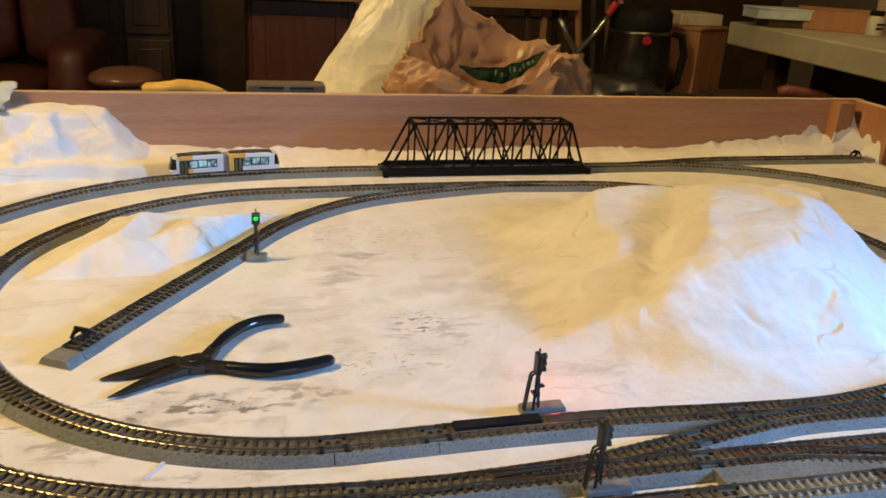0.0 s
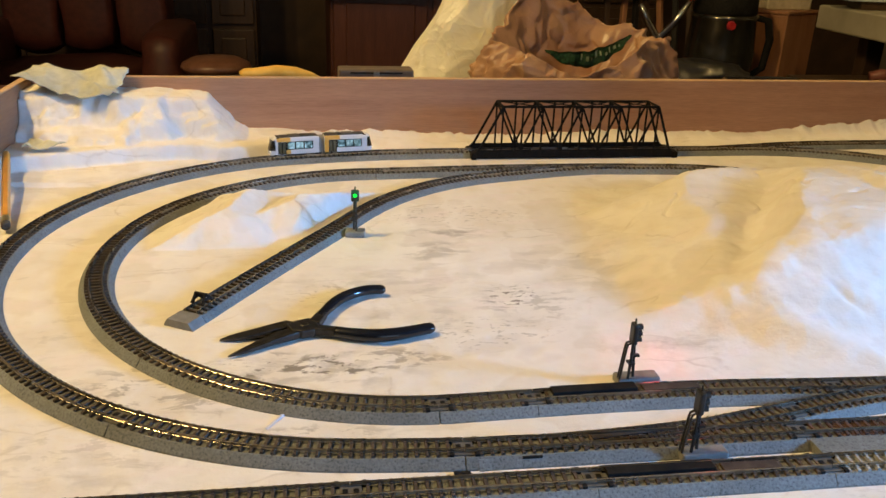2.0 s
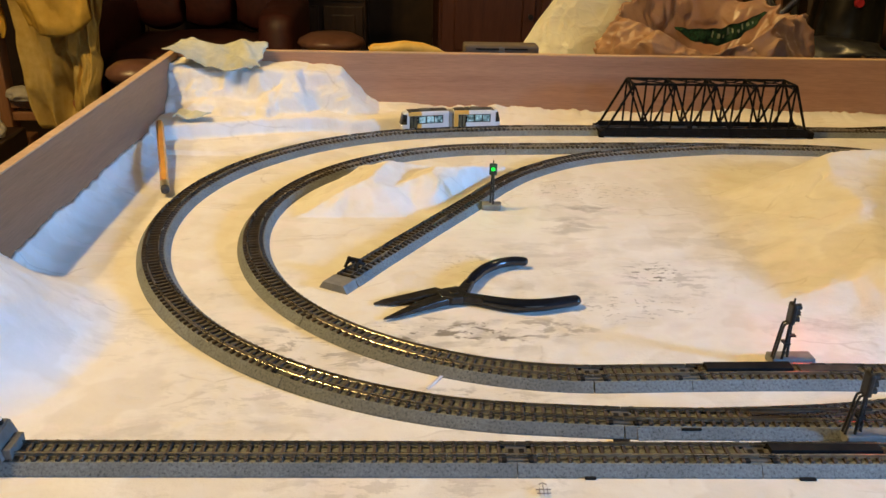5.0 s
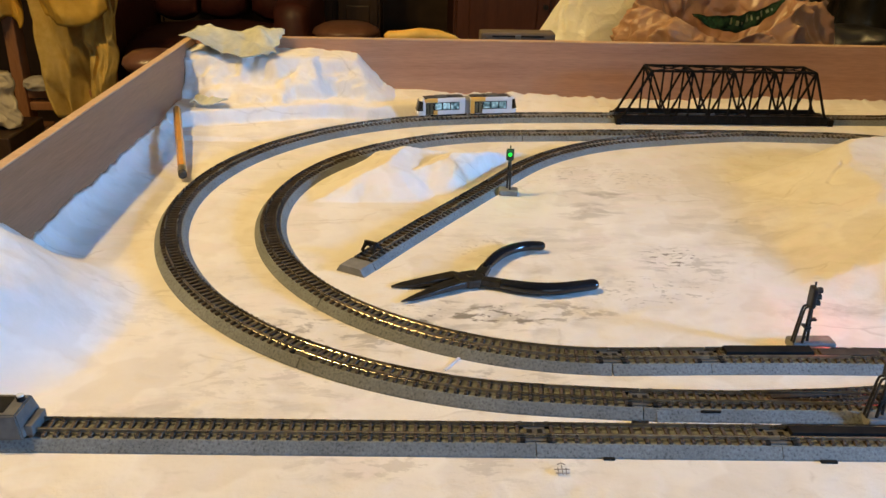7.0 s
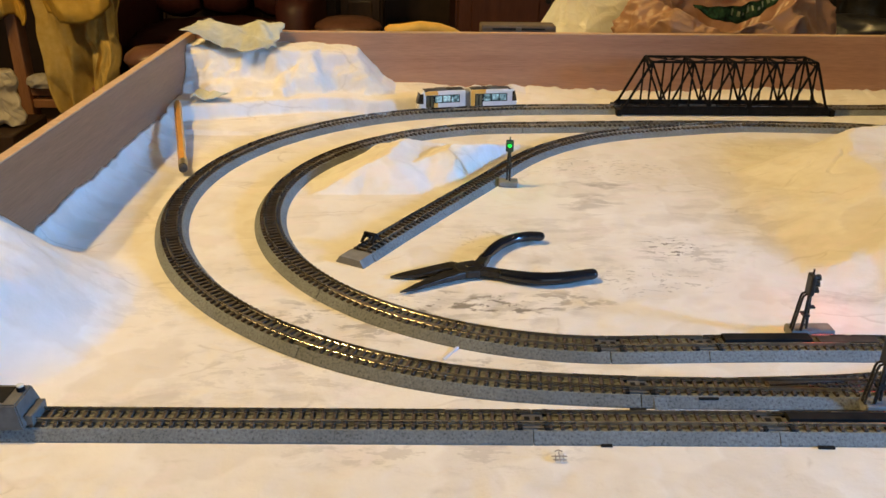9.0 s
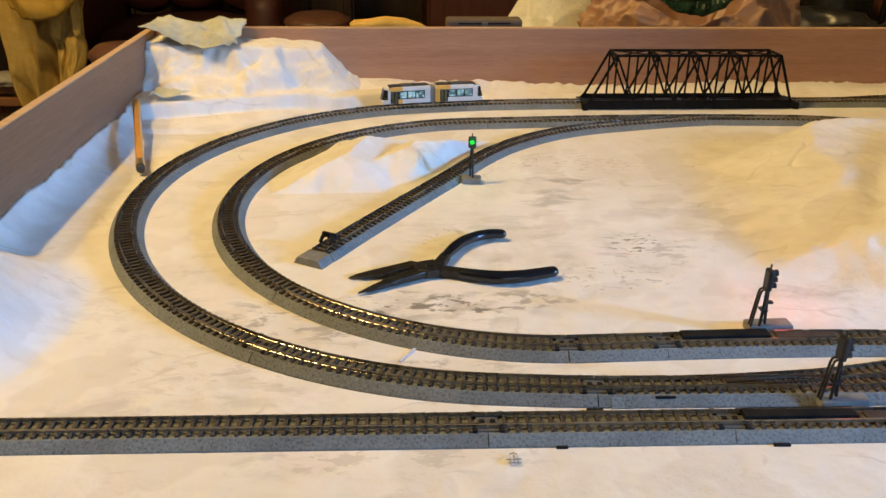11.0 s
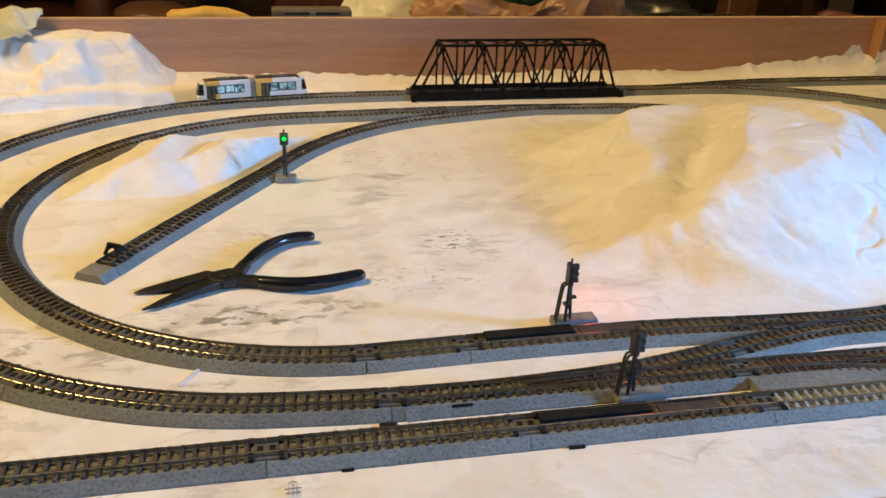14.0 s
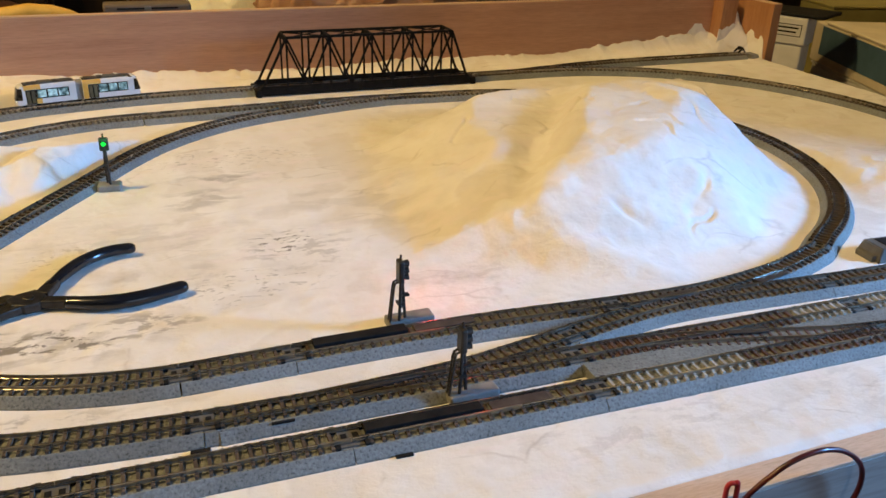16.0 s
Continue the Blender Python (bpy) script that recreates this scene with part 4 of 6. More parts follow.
signal((0.1695, 0.6135, 0.0), 0, 0.0450, 3, (2, "red"), (0.0270, 0.0105, 0.0056, 0.006, 0.003), "black lattice signal with hooded lamps beside the inner loop")
signal((0.1750, 0.5392, 0.0), 0, 0.0440, 3, (2, "red"), (0.0260, 0.0085, 0.0052, 0.006, 0.0), "black lattice signal showing red between the two front lines")
signal((0.0235, 0.8835, 0.0), -97, 0.0445, 1, (0, "green"), (0.0130, 0.0170, 0.0050, 0.000, 0.0), "black signal with a lit green lamp beside the spur track", False)
point_glow("red_lamp_light", (0.2000, 0.6450, 0.0320), 0.014, (1.0, 0.10, 0.08))
point_glow("red_lamp_light", (0.1900, 0.5430, 0.0330), 0.0022, (1.0, 0.10, 0.08))
point_glow("green_lamp_light", (0.0230, 0.8745, 0.0390), 0.0040, (0.1, 1.0, 0.25))

# ---- truss bridge ----


def truss_bridge():
    y0, half = 1.1440, 0.0165
    b = holder("truss_bridge", (0.181, y0, 0.0), "black plastic through-truss railway bridge standing on the outer loop", "bridge")
    length, zb, zt = 0.2480, 0.0090, 0.0625
    t = [0.0316 + 0.0480 * k for k in range(5)]
    bot = [0.004] + [0.0316 + 0.024 + 0.0480 * k for k in range(4)] + [length - 0.004]
    for s in (-1, 1):
        y = s * half
        part("girder", box_bm(0.0, length, y - 0.0016, y + 0.0016, 0.0010, zb, 0.0004), M_BRIDGE, b)
        bm = bmesh.new()
        bm_bar(bm, (0.002, y, zb + 0.001), (length - 0.002, y, zb + 0.001), 0.0024, 0.0022)
        part("lower_chord", bm, M_BRIDGE, b)
        bm = bmesh.new()
        bm_bar(bm, (t[0], y, zt), (t[4], y, zt), 0.0026, 0.0026)
        part("upper_chord", bm, M_BRIDGE, b)
        for a, c in ((bot[0], t[0]), (bot[5], t[4])):
            bm = bmesh.new()
            bm_bar(bm, (a, y, zb), (c, y, zt), 0.0024, 0.0024)
            part("end_post", bm, M_BRIDGE, b)
        for k in range(5):
            for x in (t[k],) + ((bot[k + 1],) if k < 4 else ()):
                bm = bmesh.new()
                bm_bar(bm, (x, y, zb), (x, y, zt), 0.0017, 0.0019)
                part("upright", bm, M_BRIDGE, b)
            if k < 4:
                for a, c in ((t[k], bot[k + 1]), (t[k + 1], bot[k + 1])):
                    bm = bmesh.new()
                    bm_bar(bm, (a, y, zt), (c, y, zb), 0.0019, 0.0021)
                    part("diagonal", bm, M_BRIDGE, b)
        for k in range(14):
            x = 0.010 + k * (length - 0.02) / 13
            part("girder_rib", box_bm(x - 0.0005, x + 0.0005, y + s * 0.0016, y + s * 0.0025, 0.0018, zb - 0.001), M_BRIDGE, b)
    for k in range(5):
        bm = bmesh.new()
        bm_bar(bm, (t[k], -half, zt), (t[k], half, zt), 0.0018, 0.0020)
        bm_bar(bm, (t[k], -half, zt - 0.0050), (t[k], half, zt - 0.0050), 0.0012, 0.0012)
        n = 6
        for i in range(n):
            ya, yb = -half + 2 * half * i / n, -half + 2 * half * (i + 1) / n
            bm_bar(bm, (t[k], ya, zt - (0.0050 if i % 2 else 0)), (t[k], yb, zt - (0 if i % 2 else 0.0050)), 0.0009)
        part("portal_strut", bm, M_BRIDGE, b)
        if k < 4:
            for s in (-1, 1):
                bm = bmesh.new()
                bm_bar(bm, (t[k], s * half, zt), (t[k + 1], -s * half, zt), 0.0011)
                part("cross_brace", bm, M_BRIDGE, b)
    part("deck", box_bm(0.0, length, -half + 0.0016, half - 0.0016, 0.0009, 0.0052), M_BRIDGE, b)
    for x in (-0.004, length + 0.001):
        part("pier_shoe", box_bm(x, x + 0.006, -0.019, 0.019, -0.0005, 0.0075, 0.0006), M_BRIDGE, b)
    return b


truss_bridge()

# ---- pliers ----
M_STEEL = plain("dark_tool_steel", (0.022, 0.021, 0.020), (0.06, 0.058, 0.056), 0.42, 0.6, 260, 0.0002, 0.5)
M_DIP = plain("black_dipped_vinyl", (0.006, 0.007, 0.010), (0.012, 0.014, 0.018), 0.18, 0, 60, 0.0001, 0.15)


def solid_of(outline, z0, z1, bevel, tip=None):
    """A flat solid of that outline; tip: (x of the tip, x of full height, share of the height left at the tip)."""
    bm = bmesh.new()
    lo = [bm.verts.new((x, y, z0)) for x, y in outline]
    hi = [bm.verts.new((x, y, z1)) for x, y in outline]
    n = len(outline)
    bm.faces.new(lo[::-1])
    bm.faces.new(hi)
    for k in range(n):
        bm.faces.new((lo[k], lo[(k + 1) % n], hi[(k + 1) % n], hi[k]))
    bmesh.ops.recalc_face_normals(bm, faces=bm.faces)
    if bevel:
        bmesh.ops.bevel(bm, geom=[e for e in bm.edges if abs(e.verts[0].co.z - e.verts[1].co.z) < 1e-6], offset=bevel, segments=2, affect="EDGES", profile=0.5)
    if tip:
        for v in bm.verts:
            k = min(1.0, max(0.0, (v.co.x - tip[0]) / (tip[1] - tip[0])))
            v.co.z = z0 + (v.co.z - z0) * (tip[2] + (1 - tip[2]) * k)
    return bm


def pliers():
    p = holder("needle_nose_pliers", (0, 0, 0), "needle-nose pliers with black dipped handles lying open on the plaster", "pliers")
    z0 = 0.0012
    part("jaw", solid_of([(-0.0767, 0.6930), (-0.0764, 0.6943), (-0.0703, 0.6985), (-0.0530, 0.7050), (-0.0345, 0.7113), (-0.0300, 0.7085), (-0.0300, 0.7020), (-0.0405, 0.6990), (-0.0535, 0.6948), (-0.0664, 0.6918)], z0, z0 + 0.0046, 0.0007, (-0.0767, -0.034, 0.25)), M_STEEL, p, "tapering steel jaw")
    part("jaw", solid_of([(-0.0698, 0.6707), (-0.0694, 0.6717), (-0.0600, 0.6805), (-0.0497, 0.6890), (-0.0404, 0.6955), (-0.0300, 0.6990), (-0.0227, 0.6985), (-0.0235, 0.6925), (-0.0296, 0.6892), (-0.0400, 0.6842), (-0.0501, 0.6786), (-0.0614, 0.6728)], z0 + 0.0002, z0 + 0.0054, 0.0010, (-0.0698, -0.030, 0.25)), M_STEEL, p, "tapering steel jaw")
    part("joint", solid_of([(-0.0345, 0.7020), (-0.0290, 0.7072), (-0.0195, 0.7105), (-0.0140, 0.7040), (-0.0130, 0.6985), (-0.0165, 0.6922), (-0.0240, 0.6905), (-0.0310, 0.6930)], z0, z0 + 0.0060, 0.0012), M_STEEL, p)
    bm = bmesh.new()
    bm_lathe(bm, [(0.0030, 0.0), (0.0030, 0.0004), (0.0024, 0.0007)], (-0.0225, 0.7000, z0 + 0.0059), 18)
    part("rivet", bm, plain("worn_rivet", (0.05, 0.05, 0.05), (0.10, 0.10, 0.095), 0.4, 0.9, 300), p)

    def handle(nodes, radii):
        pts = bend(nodes, 8)
        rs = list(np.interp(np.linspace(0, 1, len(pts)), np.linspace(0, 1, len(radii)), radii))
        end, before = Vector(pts[-1]), Vector(pts[-2])
        d = (end - before).normalized()
        for step, k in ((0.0016, 0.92), (0.0030, 0.72), (0.0038, 0.40)):
            pts.append(tuple(end + d * step))
            rs.append(radii[-1] * k)
        bm = bmesh.new()
        bm_tube(bm, [(x, y, z0 + 0.0040) for x, y in pts], rs, 16, True, 0.86)
        return bm

    part("tang", solid_of([(-0.0200, 0.7060), (-0.0125, 0.7020), (-0.0070, 0.7175), (-0.0130, 0.7215)], z0 + 0.001, z0 + 0.0062, 0.001), M_STEEL, p)
    part("tang", solid_of([(-0.0165, 0.6930), (-0.0135, 0.7000), (0.0030, 0.6950), (0.0010, 0.6885)], z0 + 0.001, z0 + 0.0060, 0.001), M_STEEL, p)
    part("handle", handle([(-0.0125, 0.7140), (-0.0047, 0.7302), (0.0035, 0.7425), (0.0130, 0.7508), (0.0237, 0.7555), (0.0330, 0.7556)], [0.0032, 0.0042, 0.0043, 0.0043, 0.0041, 0.0040]), M_DIP, p, "glossy black dipped handle", True)
    part("handle", handle([(-0.0025, 0.6915), (0.0102, 0.6866), (0.0227, 0.6836), (0.0359, 0.6842), (0.0494, 0.6877), (0.0593, 0.6906)], [0.0038, 0.0046, 0.0050, 0.0049, 0.0045, 0.0043]), M_DIP, p, "glossy black dipped handle", True)
    return p


pliers()

# ---- pencil, cloths ----


def pencil():
    a, b = Vector((-0.2680, 0.9080, 0.0062)), Vector((-0.3110, 1.0640, 0.0280))
    p = holder("pencil", (0, 0, 0), "orange-yellow pencil with a dark eraser leaning on the plaster bank", "pencil")
    d = (b - a).normalized()
    bm = bmesh.new()
    bm_tube(bm, [a + d * 0.016, b], 0.0038, 6)
    part("shaft", bm, plain("orange_lacquer", (0.62, 0.27, 0.04), (0.74, 0.36, 0.07), 0.3, 0, 80, 0.0001), p)
    bm = bmesh.new()
    bm_tube(bm, [a + d * 0.006, a + d * 0.009, a + d * 0.011, a + d * 0.013, a + d * 0.0165], [0.0040, 0.0043, 0.0040, 0.0043, 0.0041], 14)
    part("ferrule", bm, plain("brass_ferrule", (0.50, 0.42, 0.22), (0.7, 0.6, 0.35), 0.3, 0.9, 100), p, "crimped brass ferrule")
    bm = bmesh.new()
    bm_tube(bm, [a, a + d * 0.0012, a + d * 0.0065], [0.0028, 0.0038, 0.0039], 12)
    part("eraser", bm, plain("dark_eraser", (0.03, 0.025, 0.02), (0.06, 0.05, 0.04), 0.7, 0, 100), p, "dark worn eraser")


pencil()
M_CHAMOIS = plain("pale_khaki_cloth", (0.42, 0.43, 0.36), (0.54, 0.55, 0.465), 0.85, 0, 90, 0.0008, 0.6)


def cloth(name, cx, cy, sx, sy, base, fold, seed, label, nx=46, ny=34, follow=None, mat=M_CHAMOIS, turn=0.0, fine=1.0):
    """A crumpled piece of cloth with thickness, lying over what is below it."""
    me = bpy.data.meshes.new(name)
    verts, faces = [], []
    c, s = math.cos(radians(turn)), math.sin(radians(turn))
    for side in (0, 1):
        for j in range(ny):
            for i in range(nx):
                u, v = i / (nx - 1) * 2 - 1, j / (ny - 1) * 2 - 1
                ru = 1 + 0.20 * noise.noise((v * 1.3, seed, 1)) + 0.03 * noise.noise((v * 6, seed, 2))
                rv = 1 + 0.22 * noise.noise((u * 1.3, seed, 5)) + 0.03 * noise.noise((u * 6, seed, 6))
                x0, y0 = u * sx / 2 * ru, v * sy / 2 * rv
                x, y = cx + x0 * c - y0 * s, cy + x0 * s + y0 * c
                p, q = x0 * fine, y0 * fine
                f = (1 - abs(noise.noise((p * 17 + q * 12, q * 13, seed)))) ** 2 * 0.8 + 0.34 * abs(noise.noise((p * 45 + q * 20, q * 30, seed + 3))) + 0.16 * abs(noise.noise((p * 90 - q * 70, q * 80, seed + 6)))
                z = (follow(x, y) if follow else base) + fold * f + 0.0012 * (1 - side)
                verts.append((x, y, z))
    n = nx * ny
    for j in range(ny - 1):
        for i in range(nx - 1):
            a, b, d, e = j * nx + i, j * nx + i + 1, (j + 1) * nx + i + 1, (j + 1) * nx + i
            faces.append((a, b, d, e))
            faces.append((n + e, n + d, n + b, n + a))
    rim = [i for i in range(nx)] + [j * nx + nx - 1 for j in range(1, ny)] + [(ny - 1) * nx + i for i in range(nx - 2, -1, -1)] + [j * nx for j in range(ny - 2, 0, -1)]
    for k in range(len(rim)):
        a, b = rim[k], rim[(k + 1) % len(rim)]
        faces.append((b, a, n + a, n + b))
    me.from_pydata(verts, [], faces)
    me.materials.append(mat)
    for p in me.polygons:
        p.use_smooth = True
    return tagged(new(name, me), label, "cloth")


def over_corner(x, y):
    top = WALL_TOP + 0.0015
    sag = 0.016 * smooth(1.215, 1.165, y) * smooth(-0.325, -0.29, x) + 0.012 * smooth(-0.245, -0.205, x) * smooth(1.222, 1.19, y)
    return max(top - sag + 0.009 * bell(x, y, -0.236, 1.192, 0.009, 0.035, 35) - 0.004 * bell(x, y, -0.255, 1.19, 0.008, 0.03, 35), land(x, y) + 0.001)


cloth("cleaning_cloth", -0.270, 1.200, 0.104, 0.070, 0, 0.0115, 3.0, "crumpled pale khaki cloth draped over the corner of the boards", follow=over_corner, turn=-8)
cloth("cloth_scrap", -0.286, 1.104, 0.036, 0.024, 0, 0.0115, 8.0, "folded scrap of pale khaki cloth on the plaster bench", 34, 24, lambda x, y: land(x, y) - 0.001, fine=2.4)

# ---- the tram ----
M_TRAM = plain("white_tram_paint", (0.74, 0.74, 0.74), (0.80, 0.80, 0.79), 0.28, 0, 40, 0)
M_TRAM_ORANGE = plain("amber_tram_paint", (0.74, 0.40, 0.07), (0.82, 0.48, 0.11), 0.3, 0, 40, 0)
M_TRAM_GREY = plain("grey_bellows", (0.22, 0.22, 0.22), (0.28, 0.28, 0.28), 0.6, 0, 80)
M_TRAM_ROOF = plain("dark_tram_roof", (0.025, 0.024, 0.022), (0.05, 0.048, 0.044), 0.5, 0, 120, 0.0001)
M_TRAM_UNIT = plain("grey_roof_unit", (0.075, 0.078, 0.08), (0.11, 0.112, 0.115), 0.5, 0, 120, 0.0001)
M_TRAM_GLASS = plain("black_glass", (0.006, 0.007, 0.008), (0.012, 0.013, 0.014), 0.08, 0, 40, 0)
M_TRAM_DOOR = plain("smoked_door_glass", (0.05, 0.047, 0.03), (0.22, 0.20, 0.13), 0.12, 0, 60, 0)


def lit_pane():
    m, nt, p = nodes_of("lit_saloon_window")
    n = noise_tex(nt, 210, 3)
    r = ramp(nt, n.outputs[0], [(0.36, (0.04, 0.08, 0.085)), (0.50, (0.20, 0.33, 0.34)), (0.62, (0.42, 0.62, 0.63)), (0.75, (0.65, 0.85, 0.88))])
    nt.links.new(r.outputs[0], p.inputs["Base Color"])
    nt.links.new(r.outputs[0], p.inputs["Emission Color"])
    p.inputs["Emission Strength"].default_value = 0.35
    p.inputs["Roughness"].default_value = 0.08
    return m


M_TRAM_PANE = lit_pane()
HALF_W, RAKE = 0.0080, 0.0036


def tram_section_bm(x_back, x_front, nose):
    """One car body: straight from x_back, with a rounded raked nose at x_front when nose is set."""
    prof = [(-1.0, 0.0112), (-1.0, 0.0258), (-0.975, 0.0276), (-0.90, 0.0292), (-0.78, 0.0300), (0.78, 0.0300), (0.90, 0.0292), (0.975, 0.0276), (1.0, 0.0258), (1.0, 0.0112)]
    prof = prof[:1] + [(-1.0, 0.0158)] + prof[1:-1] + [(1.0, 0.0158)] + prof[-1:]
    rings = [(x_back, 1.0)]
    if nose:
        rings += [(x_front - 0.0100, 1.0), (x_front - 0.0060, 0.985), (x_front - 0.0034, 0.945), (x_front - 0.0012, 0.83), (x_front - 0.0002, 0.62)]
    else:
        rings += [(x_front, 1.0)]
    bm = bmesh.new()
    vs = []
    for x, w in rings:
        k0 = max(0.0, 1 - (x_front - x) / 0.0060)
        vs.append([bm.verts.new((x - k0 * RAKE * max(0.0, (z - 0.0158) / 0.0140), HALF_W * w * k, z - k0 * 0.0012 * (z > 0.028))) for k, z in prof])
    m = len(prof)
    for a, b in zip(vs, vs[1:]):
        for k in range(m):
            bm.faces.new((a[k], a[(k + 1) % m], b[(k + 1) % m], b[k]))
    bm.faces.new(vs[0][::-1])
    bm.faces.new(vs[-1])
    bmesh.ops.remove_doubles(bm, verts=bm.verts, dist=1e-5)
    bmesh.ops.recalc_face_normals(bm, faces=bm.faces)
    return bm


def tram_car(parent, name, m, back_x, front_x):
    """A car with its nose towards +x in its own frame: on one flank the door is beside the gangway, on the other beside the nose."""
    car = part(name, tram_section_bm(back_x, front_x, True), M_TRAM, parent)
    car.matrix_basis = m
    flanks = {
        -1: (-0.0175, [(-0.0118, -0.0038), (-0.0024, 0.0056), (0.0070, 0.0148)], [(-0.0270, -0.0222, 0.0113, 0.0290), (-0.0222, -0.0095, 0.0255, 0.0290)], (-0.0128, 0.0160)),
        1: (0.0145, [(-0.0195, -0.0108), (-0.0094, -0.0010), (0.0004, 0.0084)], [(0.0050, 0.0205, 0.0255, 0.0290), (0.0050, 0.0100, 0.0113, 0.0163)], (-0.0205, 0.0098)),
    }
    for s, (door_x, panes, amber, frame_x) in flanks.items():
        def side(nm, x0, x1, z0, z1, material, proud, label="", s=s):
            y = s * (HALF_W + proud)
            return part(nm, box_bm(x0, x1, min(s * (HALF_W - 0.0004), y), max(s * (HALF_W - 0.0004), y), z0, z1, 0.00006), material, car, label)
        side("window_band", frame_x[0], frame_x[1], 0.0163, 0.0254, M_TRAM_GLASS, 0.00010, "black window band")
        for x0, x1 in panes:
            side("window_pane", x0, x1, 0.0172, 0.0246, M_TRAM_PANE, 0.00018, "window lit from inside")
        for x0, x1, z0, z1 in amber:
            if z1 < 0.026:
                side("amber_panel", x0, x1, z0, z1, M_TRAM_ORANGE, 0.00006, "amber painted panel")
                continue
            bm = bmesh.new()
            strip = [(1.0, z0)] + [(k, z) for k, z in ((1.0, 0.0258), (0.975, 0.0276), (0.90, 0.0292), (0.80, 0.02995)) if z > z0]
            cols = [[bm.verts.new((x, s * (HALF_W * k + 0.00012), z + 0.00006)) for k, z in strip] for x in (x0, x1)]
            for k in range(len(strip) - 1):
                bm.faces.new((cols[0][k], cols[1][k], cols[1][k + 1], cols[0][k + 1]))
            bmesh.ops.recalc_face_normals(bm, faces=bm.faces)
            bmesh.ops.solidify(bm, geom=bm.faces[:], thickness=0.0001)
            part("amber_panel", bm, M_TRAM_ORANGE, car, "amber painted panel")
        side("door_frame", door_x - 0.0046, door_x + 0.0046, 0.0114, 0.0254, M_TRAM_GLASS, 0.00014)
        for k in (-1, 1):
            side("door", door_x + k * 0.0022 - 0.0016, door_x + k * 0.0022 + 0.0016, 0.0124, 0.0246, M_TRAM_DOOR, 0.00022, "smoked glass door leaf")
        side("skirt_shadow_gap", back_x + 0.001, front_x - 0.012, 0.0104, 0.0113, M_BLACK, -0.0004)
    # raked windscreen and headlamps
    bm = bmesh.new()
    plan = [(-0.0066, 1.0), (-0.0052, 0.985), (-0.0034, 0.945), (-0.0012, 0.83), (-0.0002, 0.62), (0.0002, 0.30), (0.0003, 0.0)]
    plan = [(dx, -w) for dx, w in plan] + [(dx, w) for dx, w in plan[-2::-1]]
    grid = []
    for z, nar in ((0.0160, 1.0), (0.0190, 1.0), (0.0225, 1.0), (0.0256, 1.0), (0.0272, 0.98)):
        row = []
        for dx, w in plan:
            k0 = max(0.0, 1 + dx / 0.0060)
            row.append(bm.verts.new((front_x + dx + 0.00025 - k0 * RAKE * max(0.0, (z - 0.0158) / 0.0140), HALF_W * w * nar * 1.012, z + 0.0001)))
        grid.append(row)
    for a, b in zip(grid, grid[1:]):
        for k in range(len(plan) - 1):
            bm.faces.new((a[k], a[k + 1], b[k + 1], b[k]))
    bmesh.ops.recalc_face_normals(bm, faces=bm.faces)
    bmesh.ops.solidify(bm, geom=bm.faces[:], thickness=0.0003)
    part("windscreen", bm, M_TRAM_GLASS, car, "raked black windscreen", True)
    for s in (-1, 1):
        bm = bmesh.new()
        bm_tube(bm, [(front_x - 0.0030, s * 0.0050, 0.0150), (front_x - 0.0003, s * 0.0050, 0.0150)], [0.0008, 0.0007], 10)
        part("headlamp", bm, M_HEADLAMP, car, "lit white headlamp")
    # roof gear
    part("roof_deck", box_bm(back_x + 0.0006, front_x - 0.0098, -0.0060, 0.0060, 0.0297, 0.0304, 0.0002), M_TRAM_ROOF, car)
    bm = bmesh.new()
    tip = [(-0.0112, 0.0071), (-0.0080, 0.0071), (-0.0062, 0.0050), (-0.0050, 0.0), (-0.0062, -0.0050), (-0.0080, -0.0071), (-0.0112, -0.0071)]
    lo, hi = [[bm.verts.new((front_x + dx, y, z - 0.0011 * max(0, dx + 0.0100) / 0.005)) for dx, y in tip] for z in (0.0294, 0.03035)]
    bm.faces.new(hi[::-1])
    bm.faces.new(lo)
    for k in range(len(tip)):
        bm.faces.new((lo[k], lo[k - 1], hi[k - 1], hi[k]))
    bmesh.ops.recalc_face_normals(bm, faces=bm.faces)
    part("roof_visor", bm, M_TRAM_GLASS, car, "black glossy roof panel above the windscreen")
    for x0, x1, w, h in ((0.06, 0.30, 0.0054, 0.0008), (0.33, 0.44, 0.0046, 0.0013), (0.47, 0.74, 0.0055, 0.0012), (0.77, 0.95, 0.0052, 0.0007)):
        ln = front_x - 0.0105 - back_x
        part("roof_unit", box_bm(back_x + ln * x0, back_x + ln * x1, -w, w, 0.0303, 0.0303 + h, 0.0004), M_TRAM_ROOF if h != 0.0012 else M_TRAM_UNIT, car)
    part("bogie", box_bm((back_x + front_x) / 2 - 0.011, (back_x + front_x) / 2 + 0.011, -0.0058, 0.0058, 0.0092, 0.0113), M_BLACK, car)
    return car


TRAM_X = -0.0003
M_HEADLAMP = glow("headlamp", (0.85, 0.93, 1.0), 1.6)


